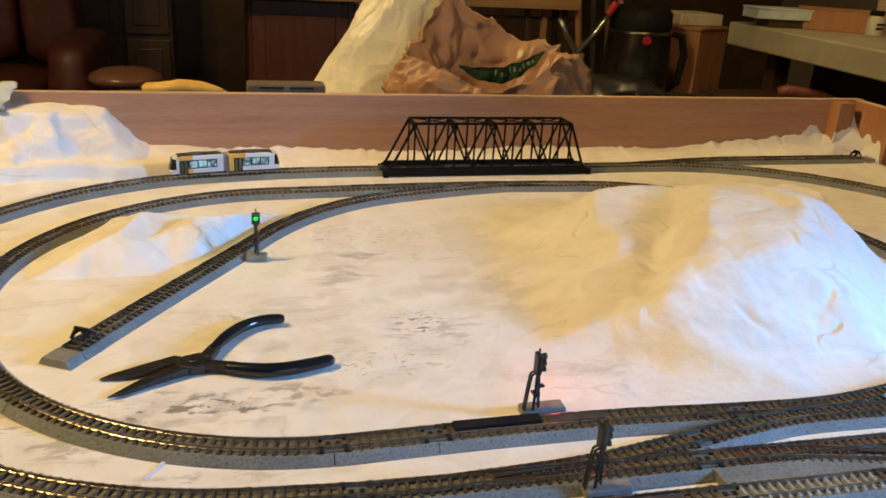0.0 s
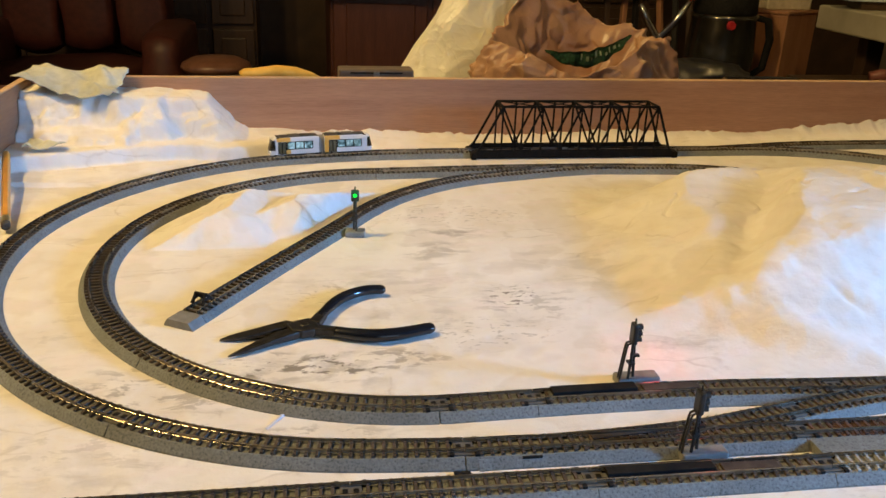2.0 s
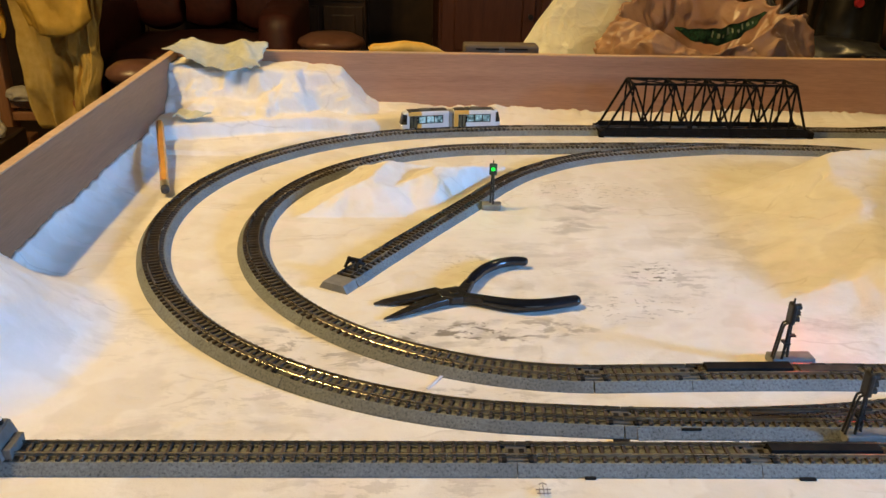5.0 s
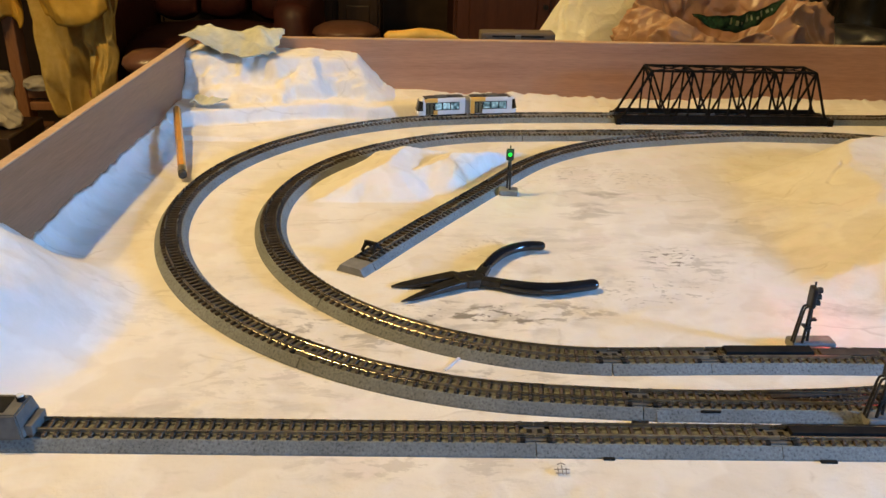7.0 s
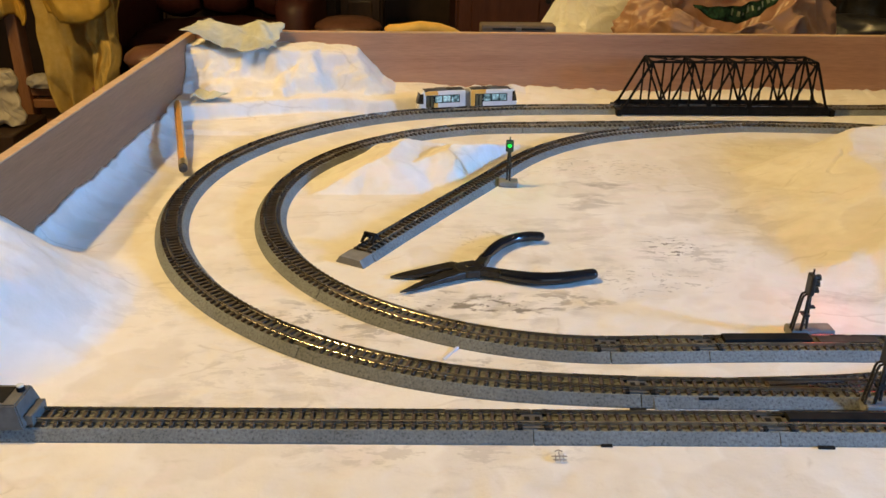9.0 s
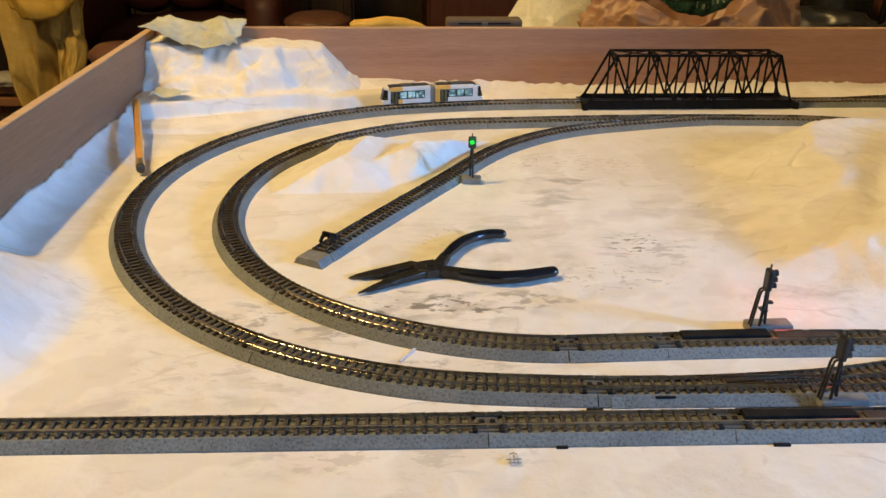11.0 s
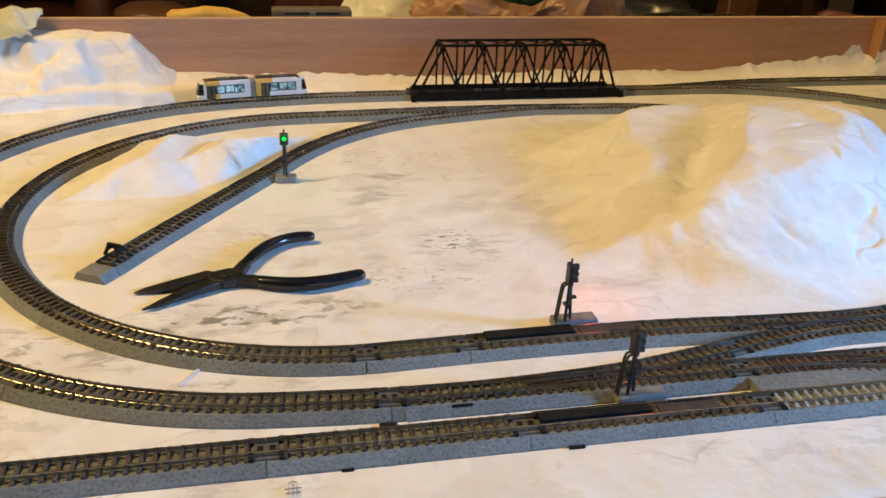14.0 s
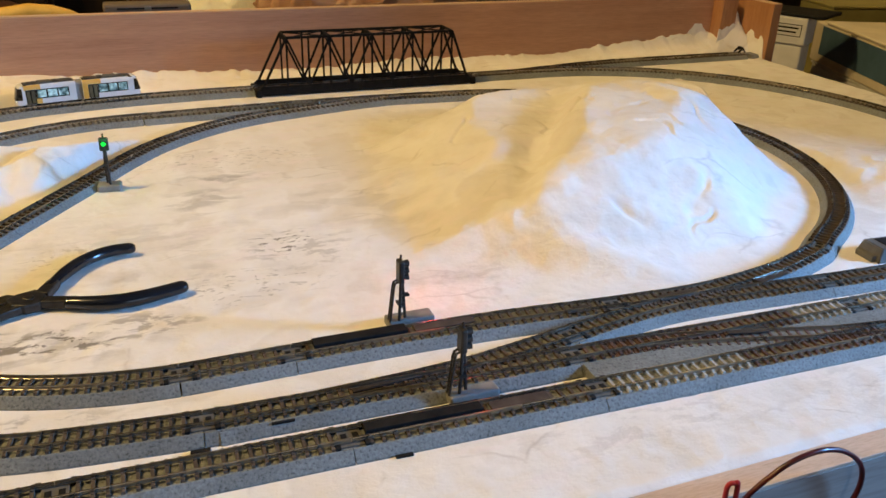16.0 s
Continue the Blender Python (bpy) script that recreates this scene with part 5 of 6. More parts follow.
def tram():
    """Stands on the back of the outer loop, its leading car just entering the curve."""
    q, _ = resample([p for p in LINE_OUTER if p[1] > 0.95 and p[0] < 0.24][::-1], 0.001)

    def on_track(x):
        i = int(np.argmin(np.abs(q[:, 0] - x)))
        a, b = q[max(0, i - 13)], q[min(len(q) - 1, i + 13)]
        return float(q[i, 0]), float(q[i, 1]), math.degrees(math.atan2(b[1] - a[1], b[0] - a[0]))

    fx, fy, fa = on_track(TRAM_X - 0.0290)
    rx, ry, ra = on_track(TRAM_X + 0.0312)
    t = holder("model_tram", (fx, fy, 0.0), "white two-section model tram with amber panels and lit windows", "tram", "", fa)
    inv = t.matrix_world.inverted()
    tram_car(t, "front_car", Matrix.Identity(4), -0.0272, 0.0285)
    tram_car(t, "rear_car", inv @ pose(rx, ry, 0, 0, 0, ra + 180), -0.0272, 0.0285)
    bm = bmesh.new()
    xs = np.linspace(-0.0345, -0.0265, 13)
    for i, x in enumerate(xs):
        w = 0.0074 - (0.0005 if i % 2 else 0)
        y = (x + 0.0275) * -0.10
        ring = [(-w, 0.0112), (-w, 0.0266), (-w * 0.8, 0.0285), (w * 0.8, 0.0285), (w, 0.0266), (w, 0.0112)]
        now = [bm.verts.new((x, y + k, z)) for k, z in ring]
        if i:
            for k in range(6):
                bm.faces.new((old[k], old[(k + 1) % 6], now[(k + 1) % 6], now[k]))
        old = now
    bmesh.ops.recalc_face_normals(bm, faces=bm.faces)
    part("gangway_bellows", bm, M_TRAM_GREY, t, "grey folded gangway bellows")
    return t


tram()

# ---- wires and scribble at the front ----
M_REDWIRE = plain("red_wire", (0.35, 0.02, 0.03), (0.5, 0.04, 0.05), 0.35, 0, 100, 0)
M_BLACKWIRE = plain("dark_red_wire", (0.030, 0.006, 0.006), (0.16, 0.016, 0.018), 0.35, 0, 60, 0)


def wire(name, nodes, r, material, label):
    pts = []
    p = [nodes[0], *nodes, nodes[-1]]
    for i in range(1, len(p) - 2):
        a, b, c, d = (Vector(q) for q in p[i - 1:i + 3])
        for k in range(10):
            t = k / 10
            pts.append(0.5 * (2 * b + (c - a) * t + (2 * a - 5 * b + 4 * c - d) * t * t + (3 * b - a - 3 * c + d) * t ** 3))
    pts.append(Vector(nodes[-1]))
    bm = bmesh.new()
    bm_tube(bm, pts, r, 8)
    return thing(name, bm, material, label, "wire", "feeder wires", "", True)


WY = Y_FRONT - 0.0165
wire("feeder_wire", [(0.2560, WY, -0.10), (0.2550, WY, -0.04), (0.2570, WY - 0.001, -0.006), (0.2700, WY - 0.004, 0.0130), (0.2850, WY - 0.006, 0.0205), (0.3030, WY - 0.005, 0.0165), (0.3190, WY - 0.004, 0.0040), (0.3240, WY - 0.003, -0.012), (0.3180, WY - 0.002, -0.030), (0.3050, WY - 0.001, -0.055), (0.298, WY, -0.10)], 0.0012, M_BLACKWIRE, "thin dark red and black feeder wire looping over the fascia")
wire("feeder_wire", [(0.2540, WY + 0.0005, -0.10), (0.2520, WY, -0.035), (0.2505, WY, -0.002), (0.2500, WY - 0.0005, 0.0090), (0.2525, WY - 0.0015, 0.0106), (0.2538, WY - 0.002, 0.0070), (0.2540, WY - 0.0015, -0.03), (0.2550, WY - 0.0032, -0.10)], 0.0011, M_REDWIRE, "thin red feeder wire folded over at the fascia")

M_INK = plain("pencil_marks", (0.20, 0.18, 0.17), (0.34, 0.31, 0.29), 0.8, 0, 200, 0)


def pencil_mark():
    """A little track sign drawn on the plaster: strokes only."""
    s = tagged(new("pencil_mark"), "small pencilled sign drawn on the plaster in front of the track", "marking")
    s.matrix_world = pose(0.0065, 0.5035, 0.0014, 0, 0, -4)
    for a, b in (((-0.006, 0.0), (0.006, 0.0006)), ((-0.005, -0.0045), (0.0055, -0.0040)), ((0, 0.006), (0.0003, -0.006)), ((-0.003, 0.002), (-0.0032, -0.006)), ((0.0032, 0.002), (0.003, -0.006)), ((-0.003, 0.006), (0.0, 0.008)), ((0.003, 0.006), (0.0, 0.008))):
        bm = bmesh.new()
        bm_bar(bm, (a[0] * 0.6, a[1] * 0.6, 0), (b[0] * 0.6, b[1] * 0.6, 0), 0.0004, 0.0003)
        part("stroke", bm, M_INK, s)


pencil_mark()

# ---- the room ----
M_FLOOR = wood_material("dark_floorboards", (0.05, 0.03, 0.02), (0.10, 0.06, 0.04), (1, 12, 1), 3, 0.4)
M_WALL = plain("dark_wood_panelling", (0.045, 0.026, 0.018), (0.08, 0.046, 0.03), 0.5, 0, 8, 0.001)
M_ROOMWALL = plain("dim_wall_paint", (0.20, 0.17, 0.14), (0.26, 0.22, 0.18), 0.8, 0, 6, 0.0008)
M_CEIL = plain("ceiling_paint", (0.45, 0.42, 0.38), (0.52, 0.49, 0.45), 0.9, 0, 6, 0.0005)
thing("floor", box_bm(ROOM_X0, ROOM_X1, ROOM_Y0, ROOM_Y1, FLOOR_Z - 0.1, FLOOR_Z), M_FLOOR, "dark wooden floor of the room", "floor", kind="structure")
thing("ceiling", box_bm(ROOM_X0 - 0.1, ROOM_X1 + 0.1, ROOM_Y0 - 0.1, ROOM_Y1 + 0.1, CEIL_Z, CEIL_Z + 0.1), M_CEIL, "off-white ceiling of the room", "ceiling", kind="structure")
thing("wall_north", box_bm(ROOM_X0 - 0.1, ROOM_X1 + 0.1, ROOM_Y1, ROOM_Y1 + 0.1, FLOOR_Z - 0.1, CEIL_Z), M_WALL, "dark wood-panelled far wall", "wall", kind="structure")
thing("wall_west", box_bm(ROOM_X0 - 0.1, ROOM_X0, ROOM_Y0, ROOM_Y1, FLOOR_Z - 0.1, CEIL_Z), M_ROOMWALL, "dim painted wall", "wall", kind="structure")


def wall_with_window(name, axis, at, thick, a0, a1, w0, w1, z0, z1, label):
    """A wall that stands at one place along an axis, with a window opening through it."""
    bm = bmesh.new()
    for p0, p1, q0, q1 in ((a0, w0, FLOOR_Z - 0.1, CEIL_Z), (w1, a1, FLOOR_Z - 0.1, CEIL_Z), (w0, w1, FLOOR_Z - 0.1, z0), (w0, w1, z1, CEIL_Z)):
        if axis == "x":
            bm_box(bm, at, at + thick, p0, p1, q0, q1)
        else:
            bm_box(bm, p0, p1, at, at + thick, q0, q1)
    return thing(name, bm, M_ROOMWALL, label, "wall", kind="structure")


wall_with_window("wall_east", "x", WINDOW_X, 0.12, ROOM_Y0, 0.4175, -0.02, 0.22, 0.28, 0.58, "dim painted wall with a window opening")
# unseen wall, added to shade the back right of the layout from the window
thing("daylight_block_wall", box_bm(1.08, ROOM_X1, 0.4010, 0.4980, FLOOR_Z - 0.1, CEIL_Z), M_ROOMWALL, "unseen wall end added to keep daylight off the back right", "wall", kind="structure")
thing("wall_far_east", box_bm(ROOM_X1, ROOM_X1 + 0.12, 0.4010, ROOM_Y1, FLOOR_Z - 0.1, CEIL_Z), M_ROOMWALL, "dim painted wall behind the desk", "wall", kind="structure")
# the opening in the south wall is assumed, for the front fill lamp
wall_with_window("wall_south", "y", ROOM_Y0 - 0.12, 0.12, ROOM_X0 - 0.1, ROOM_X1 + 0.1, 0.2, 1.6, 0.1, 1.25, "dim painted wall with a window opening")

# pendant lamp out of view; the last copy only houses the lamp added for the desk
lamp = holder("pendant_lamp", LAMPS[0], "unseen pendant lamp with an assumed metal shade", "lamp", "pendant lamps")
bm = bmesh.new()
bm_lathe(bm, [(0.13, 0.0), (0.11, 0.05), (0.05, 0.10), (0.02, 0.12), (0.015, 0.11), (0.045, 0.09), (0.105, 0.045), (0.125, 0.0)], (0, 0, 0.005), 28)
part("shade", bm, plain("enamel_shade", (0.5, 0.5, 0.48), (0.6, 0.6, 0.57), 0.4, 0, 20), lamp)
bm = bmesh.new()
bm_tube(bm, [(0, 0, 0.12), (0, 0, CEIL_Z - LAMPS[0].z)], 0.004, 8)
part("flex", bm, M_BLACK, lamp)
for lamp_at in LAMPS[1:]:
    copy_thing(lamp, pose(*lamp_at))

# tables under and behind the layout
M_TABLE = wood_material("table_top", (0.10, 0.055, 0.035), (0.17, 0.10, 0.065), (1, 10, 1), 4, 0.45)


def table(name, x0, x1, y0, y1, top, label, material=M_TABLE):
    t = holder(name, ((x0 + x1) / 2, (y0 + y1) / 2, FLOOR_Z), label, "table")
    hx, hy, h = (x1 - x0) / 2, (y1 - y0) / 2, top - FLOOR_Z
    part("tabletop", box_bm(-hx, hx, -hy, hy, h - 0.025, h, 0.003), material, t)
    for i in (-1, 1):
        for j in (-1, 1):
            part("leg", box_bm(i * (hx - 0.05) - 0.025, i * (hx - 0.05) + 0.025, j * (hy - 0.05) - 0.025, j * (hy - 0.05) + 0.025, 0, h - 0.0255, 0.003), material, t)
    return t


table("layout_table", -0.36, 0.92, 0.46, 1.19, -0.0505, "brown wooden table carrying the model railway layout")
table("side_table", -0.30, 0.95, 1.25, 1.56, 0.020, "low brown wooden table behind the layout")

# ---- things behind the layout ----
TOP = 0.0201


def crumple(seed, sub, sx, sy, sz, rough, flat=0.0, cone=False):
    """A crumpled, creased bag-like lump standing on z = 0: slack film between sharp creases."""
    bm = bmesh.new()
    bmesh.ops.create_icosphere(bm, subdivisions=sub, radius=1.0)
    for v in bm.verts:
        d = v.co.normalized()
        f = 1.0 + rough * (1 - 2.2 * abs(noise.noise(d * 1.5 + Vector((seed, 0, 0))))) + 0.25 * rough * noise.noise(d * 4 + Vector((0, seed, 0)))
        w = d + 0.30 * Vector((noise.noise(d * 2 + Vector((seed, 3, 0))), noise.noise(d * 2 + Vector((3, seed, 0))), noise.noise(d * 2 + Vector((0, 3, seed)))))
        for sc, am in ((1.3, 0.55), (2.7, 0.36), (5.5, 0.16), (11.0, 0.05)):
            cell = noise.voronoi(Vector((w.x * 1.5, w.y * 1.5, w.z * 0.45 + 0.6 * w.x)) * sc + Vector((seed, 0, 0)))[0]
            f += rough * am * (math.exp(-5.0 * (cell[1] - cell[0])) - 0.3)
        k = 1.0 + flat * (0.35 - 0.55 * (d.z * 0.5 + 0.5))
        if cone:
            h = d.z * 0.5 + 0.5
            k = (1.42 - 1.12 * h) * min(1.0, 1.55 * math.hypot(d.x, d.y)) / max(0.02, math.hypot(d.x, d.y))
        v.co = Vector((d.x * f * sx * k + (0.28 * sx * h if cone else 0.0), d.y * f * sy * k, d.z * f * sz + sz * 0.8))
        if v.co.z < 0:
            v.co.z *= 0.02
    return bm


M_BAG_WHITE = plastic_film("white_bag_film", (0.70, 0.68, 0.57), (0.80, 0.79, 0.70), 0.35, 0.7)
M_BAG_TAN = plastic_film("tan_bag_film", (0.32, 0.18, 0.105), (0.47, 0.29, 0.18), 0.35, 0.6)
bag = holder("plastic_bag", (0.270, 1.498, TOP), "crumpled white plastic carrier bag standing behind the back board", "bag")
part("film", crumple(1.7, 6, 0.110, 0.050, 0.128, 0.075, 0.0, True), M_BAG_WHITE, bag, "", True)
tan = holder("carrier_bag", (0.376, 1.356, TOP), "crumpled tan plastic carrier bag with green printing", "bag")


def open_bag(seed, sx, sy):
    """A bag slumped open towards the layout: a creased wall round a hollow mouth, dipping in front, high behind, with a lobe at one end."""
    at = (-1.0, -0.8, -0.6, -0.45, -0.2, 0.3, 0.55, 0.8, 1.0)
    high = (0.088, 0.112, 0.146, 0.164, 0.150, 0.122, 0.104, 0.112, 0.094)
    low = (0.088, 0.080, 0.072, 0.062, 0.046, 0.068, 0.088, 0.102, 0.094)
    bm = bmesh.new()
    nu, nv = 180, 64
    rows = []
    for j in range(nv):
        t = j / (nv - 1)
        row = []
        for i in range(nu):
            a = 2 * math.pi * i / nu
            c, s = math.cos(a), math.sin(a)
            k = smooth(-0.55, 0.55, s)
            top = float(np.interp(c, at, low)) * (1 - k) + float(np.interp(c, at, high)) * k
            top *= 1 + 0.06 * noise.noise((c * 3 + seed, s * 3, 0))
            if t < 0.62:
                k = t / 0.62
                r, z = 0.98 + 0.09 * math.sin(k * math.pi) - 0.10 * k * k, k * top
            else:
                k = (t - 0.62) / 0.38
                r, z = 0.88 - 0.40 * k, top * (1 - 0.80 * k ** 1.2)
            q = Vector((c * r * 1.3, s * r * 1.3, z * 4.5 + seed))
            w = q + 0.22 * Vector((noise.noise(q * 2.5), noise.noise(q * 2.5 + Vector((5, 0, 0))), noise.noise(q * 2.2 + Vector((0, 7, 0)))))
            f = r * (1 + 0.09 * noise.noise((c * 2.4, s * 2.4 + seed, t * 2.5)))
            dz = 0.0
            for sc, am in ((1.6, 0.10), (3.4, 0.07), (8.0, 0.016)):
                cell = noise.voronoi(w * sc)[0]
                k2 = math.exp(-5.0 * (cell[1] - cell[0])) - 0.35
                f += am * k2 * (0.4 + 0.6 * r)
                dz += 0.06 * am * k2
            row.append(bm.verts.new((c * sx * f, s * sy * f, max(0.0, z + dz * min(1, 40 * z)))))
        rows.append(row)
    for a, b in zip(rows, rows[1:]):
        for i in range(nu):
            bm.faces.new((a[i], a[(i + 1) % nu], b[(i + 1) % nu], b[i]))
    bm.faces.new(rows[0][::-1])
    bm.faces.new(rows[-1])
    return bm


part("film", open_bag(4.2, 0.134, 0.080), M_BAG_TAN, tan, "", True)
M_GREENPRINT = plain("green_print", (0.003, 0.014, 0.005), (0.022, 0.105, 0.035), 0.75, 0, 260, 0.0012, 0.9)
M_PALEPRINT = plain("pale_print", (0.22, 0.30, 0.17), (0.40, 0.46, 0.30), 0.5, 0, 200, 0)


def printed_strip(u0, u1, lo, hi, lift):
    """A crescent of printed film hanging across the mouth of the bag, between two shares of its depth."""
    bm = bmesh.new()
    old = None
    n = 44
    for i in range(n):
        u = u0 + (u1 - u0) * i / (n - 1)
        top = 0.082 - 0.010 * math.sin(u * math.pi) + 0.022 * u + 0.003 * noise.noise((u * 9, 4, 0))
        deep = 0.021 * math.sin(min(1.0, max(0.02, u)) * math.pi) ** 0.7 + 0.002 * noise.noise((u * 12, 9, 0))
        now = []
        for k in range(5):
            f = lo + (hi - lo) * k / 4
            now.append(bm.verts.new((-0.062 + 0.122 * u, -0.046 - 0.010 * math.sin(u * math.pi) + 0.008 * f + 0.005 * noise.noise((u * 11, f * 2, 2)) - lift, top - deep * (1 - f))))
        if old:
            for k in range(4):
                bm.faces.new((old[k], now[k], now[k + 1], old[k + 1]))
        old = now
    bmesh.ops.solidify(bm, geom=bm.faces[:], thickness=0.0006)
    return bm


printed = part("printed_panel", printed_strip(0.0, 1.0, 0.0, 1.0, 0.0), M_GREENPRINT, tan, "crumpled green printed panel", True)
for k in range(9):
    u = 0.40 + 0.055 * k
    part("text_bar", printed_strip(u, u + 0.018 + 0.012 * (k % 2), 0.42, 0.86 - 0.12 * (k % 3), 0.0012), M_PALEPRINT, printed, "pale printed mark", True)

M_YELLOW = plain("yellow_rubber", (0.62, 0.36, 0.05), (0.75, 0.47, 0.10), 0.55, 0, 60, 0.0006)
glove = holder("putty_knife", (-0.045, 1.355, TOP), "yellow-handled putty knife resting on its edge behind the board", "tool")
bm = bmesh.new()
pts = [(-0.052, 0, 0.036), (-0.047, 0, 0.038), (-0.03, 0, 0.039), (-0.005, 0, 0.042), (0.02, 0, 0.040), (0.04, 0, 0.035), (0.052, 0, 0.032)]
bm_tube(bm, pts, [0.009, 0.0115, 0.0115, 0.0125, 0.0120, 0.010, 0.006], 14, True, 0.8)
part("handle", bm, M_YELLOW, glove, "bulbous yellow handle", True)
bm = bmesh.new()
bm_bar(bm, (-0.105, 0, 0.0335), (-0.050, 0, 0.036), 0.02, 0.0016)
part("blade", bm, plain("dull_blade", (0.20, 0.19, 0.18), (0.3, 0.29, 0.28), 0.4, 0.8, 60), glove, "thin dull steel blade")
bm = bmesh.new()
bm_box(bm, -0.05, 0.045, -0.02, 0.02, 0, 0.0265, 0.002)
part("block", bm, M_TABLE, glove, "wooden block under the knife")

gadget = holder("kitchen_scale", (0.085, 1.360, TOP), "flat grey metal case with dark slots behind the board", "case")
part("body", box_bm(-0.052, 0.052, -0.016, 0.016, 0, 0.049, 0.003), plain("grey_metal_case", (0.13, 0.10, 0.075), (0.18, 0.14, 0.105), 0.7, 0.0, 40), gadget)
for z0, x0, x1 in ((0.0430, -0.036, 0.036), (0.0345, -0.036, 0.036)):
    part("slot", box_bm(x0, x1, -0.0166, -0.0155, z0, z0 + 0.0018), M_BLACK, gadget)
part("clasp", box_bm(-0.004, 0.004, -0.0172, -0.0155, 0.033, 0.046, 0.0003), M_GREYPLASTIC, gadget)

M_DARKCLOTH = plain("black_vinyl", (0.010, 0.010, 0.011), (0.03, 0.03, 0.031), 0.3, 0, 30, 0.002)
case = thing("black_pouch", crumple(7.1, 4, 0.075, 0.05, 0.028, 0.18), M_DARKCLOTH, "slumped black vinyl pouch beside the bags", "pouch", smooth=True)
case.matrix_world = pose(0.60, 1.43, TOP)
bar = thing("flat_bar", box_bm(-0.055, 0.055, -0.006, 0.006, 0, 0.004, 0.0005), M_STEEL, "thin dark steel bar lying on the table", "bar")
bar.matrix_world = pose(0.655, 1.33, TOP + 0.041, 0, 0, -6)
blk = thing("wood_offcut", box_bm(-0.05, 0.05, -0.02, 0.02, 0, 0.0405, 0.001), M_TABLE, "brown wooden offcut under the steel bar", "offcut")
blk.matrix_world = pose(0.655, 1.335, TOP)

# ---- furniture further back ----
M_REDWOOD = wood_material("reddish_cabinet_wood", (0.085, 0.030, 0.018), (0.15, 0.055, 0.032), (12, 12, 1.2), 2.5, 0.4)
M_BROWNWOOD = wood_material("dark_cabinet_wood", (0.05, 0.030, 0.02), (0.09, 0.055, 0.036), (12, 12, 1.2), 2.5, 0.4)
M_ORANGEWOOD = wood_material("orange_box_wood", (0.36, 0.17, 0.095), (0.50, 0.26, 0.155), (12, 12, 1.2), 2.5, 0.5)
M_SHELFWOOD = wood_material("pale_shelf_wood", (0.34, 0.20, 0.09), (0.46, 0.29, 0.14), (1.2, 12, 12), 2.5, 0.5)
M_MAROON = plain("maroon_leather", (0.05, 0.012, 0.010), (0.085, 0.022, 0.017), 0.5, 0, 40, 0.001)
M_BROWNLEATHER = plain("brown_leather", (0.10, 0.045, 0.03), (0.16, 0.075, 0.05), 0.3, 0, 40, 0.0008)


def panel_cabinet(name, x0, x1, y, depth, z0, z1, cols, rows, material, label, handles=True):
    c = holder(name, ((x0 + x1) / 2, y, z0), label, "cabinet")
    hx, h = (x1 - x0) / 2, z1 - z0
    part("body", box_bm(-hx, hx, 0.0, depth, 0, h, 0.004), material, c)
    for i in range(cols):
        for j in range(rows):
            a, b = -hx + 2 * hx * i / cols + 0.012, -hx + 2 * hx * (i + 1) / cols - 0.012
            u, v = h * j / rows + 0.012, h * (j + 1) / rows - 0.012
            d = part("door", box_bm(a, b, -0.02, -0.0005, u, v, 0.004), material, c)
            w = min(0.05, (b - a) * 0.2)
            part("panel", box_bm(a + w, b - w, -0.027, -0.0205, u + w, v - w, 0.005), material, d)
            if handles:
                bm = bmesh.new()
                k = b - 0.02 if i % 2 == 0 else a + 0.02
                bm_tube(bm, [(k, -0.02, (u + v) / 2), (k, -0.040, (u + v) / 2)], [0.008, 0.011], 10)
                part("knob", bm, M_STEEL, d)
    return c


panel_cabinet("dark_cabinet", -0.62, -0.20, 4.2, 0.4, FLOOR_Z, 0.9, 2, 3, M_BROWNWOOD, "dark brown panelled cupboard against the far wall")
panel_cabinet("red_cabinet", 0.11, 0.90, 3.55, 0.5, FLOOR_Z, 0.03, 2, 2, M_REDWOOD, "reddish brown wooden sideboard")
panel_cabinet("tall_cabinet", 0.95, 1.75, 4.2, 0.45, FLOOR_Z, 1.3, 2, 3, M_BROWNWOOD, "tall dark brown wooden cabinet against the far wall")
panel_cabinet("wall_cabinet", -2.2, -0.70, 4.2, 0.45, FLOOR_Z, 1.2, 3, 2, M_WALL, "dark panelled cupboard against the far wall", False)
for x0, x1, nm in ((0.05, 0.52, 0), (0.74, 1.42, 1)):
    s = thing("shelf_board", box_bm(x0, x1, 3.42, 3.70, 0.031, 0.075, 0.002), M_SHELFWOOD, "pale wooden board lying on the sideboard", "board")


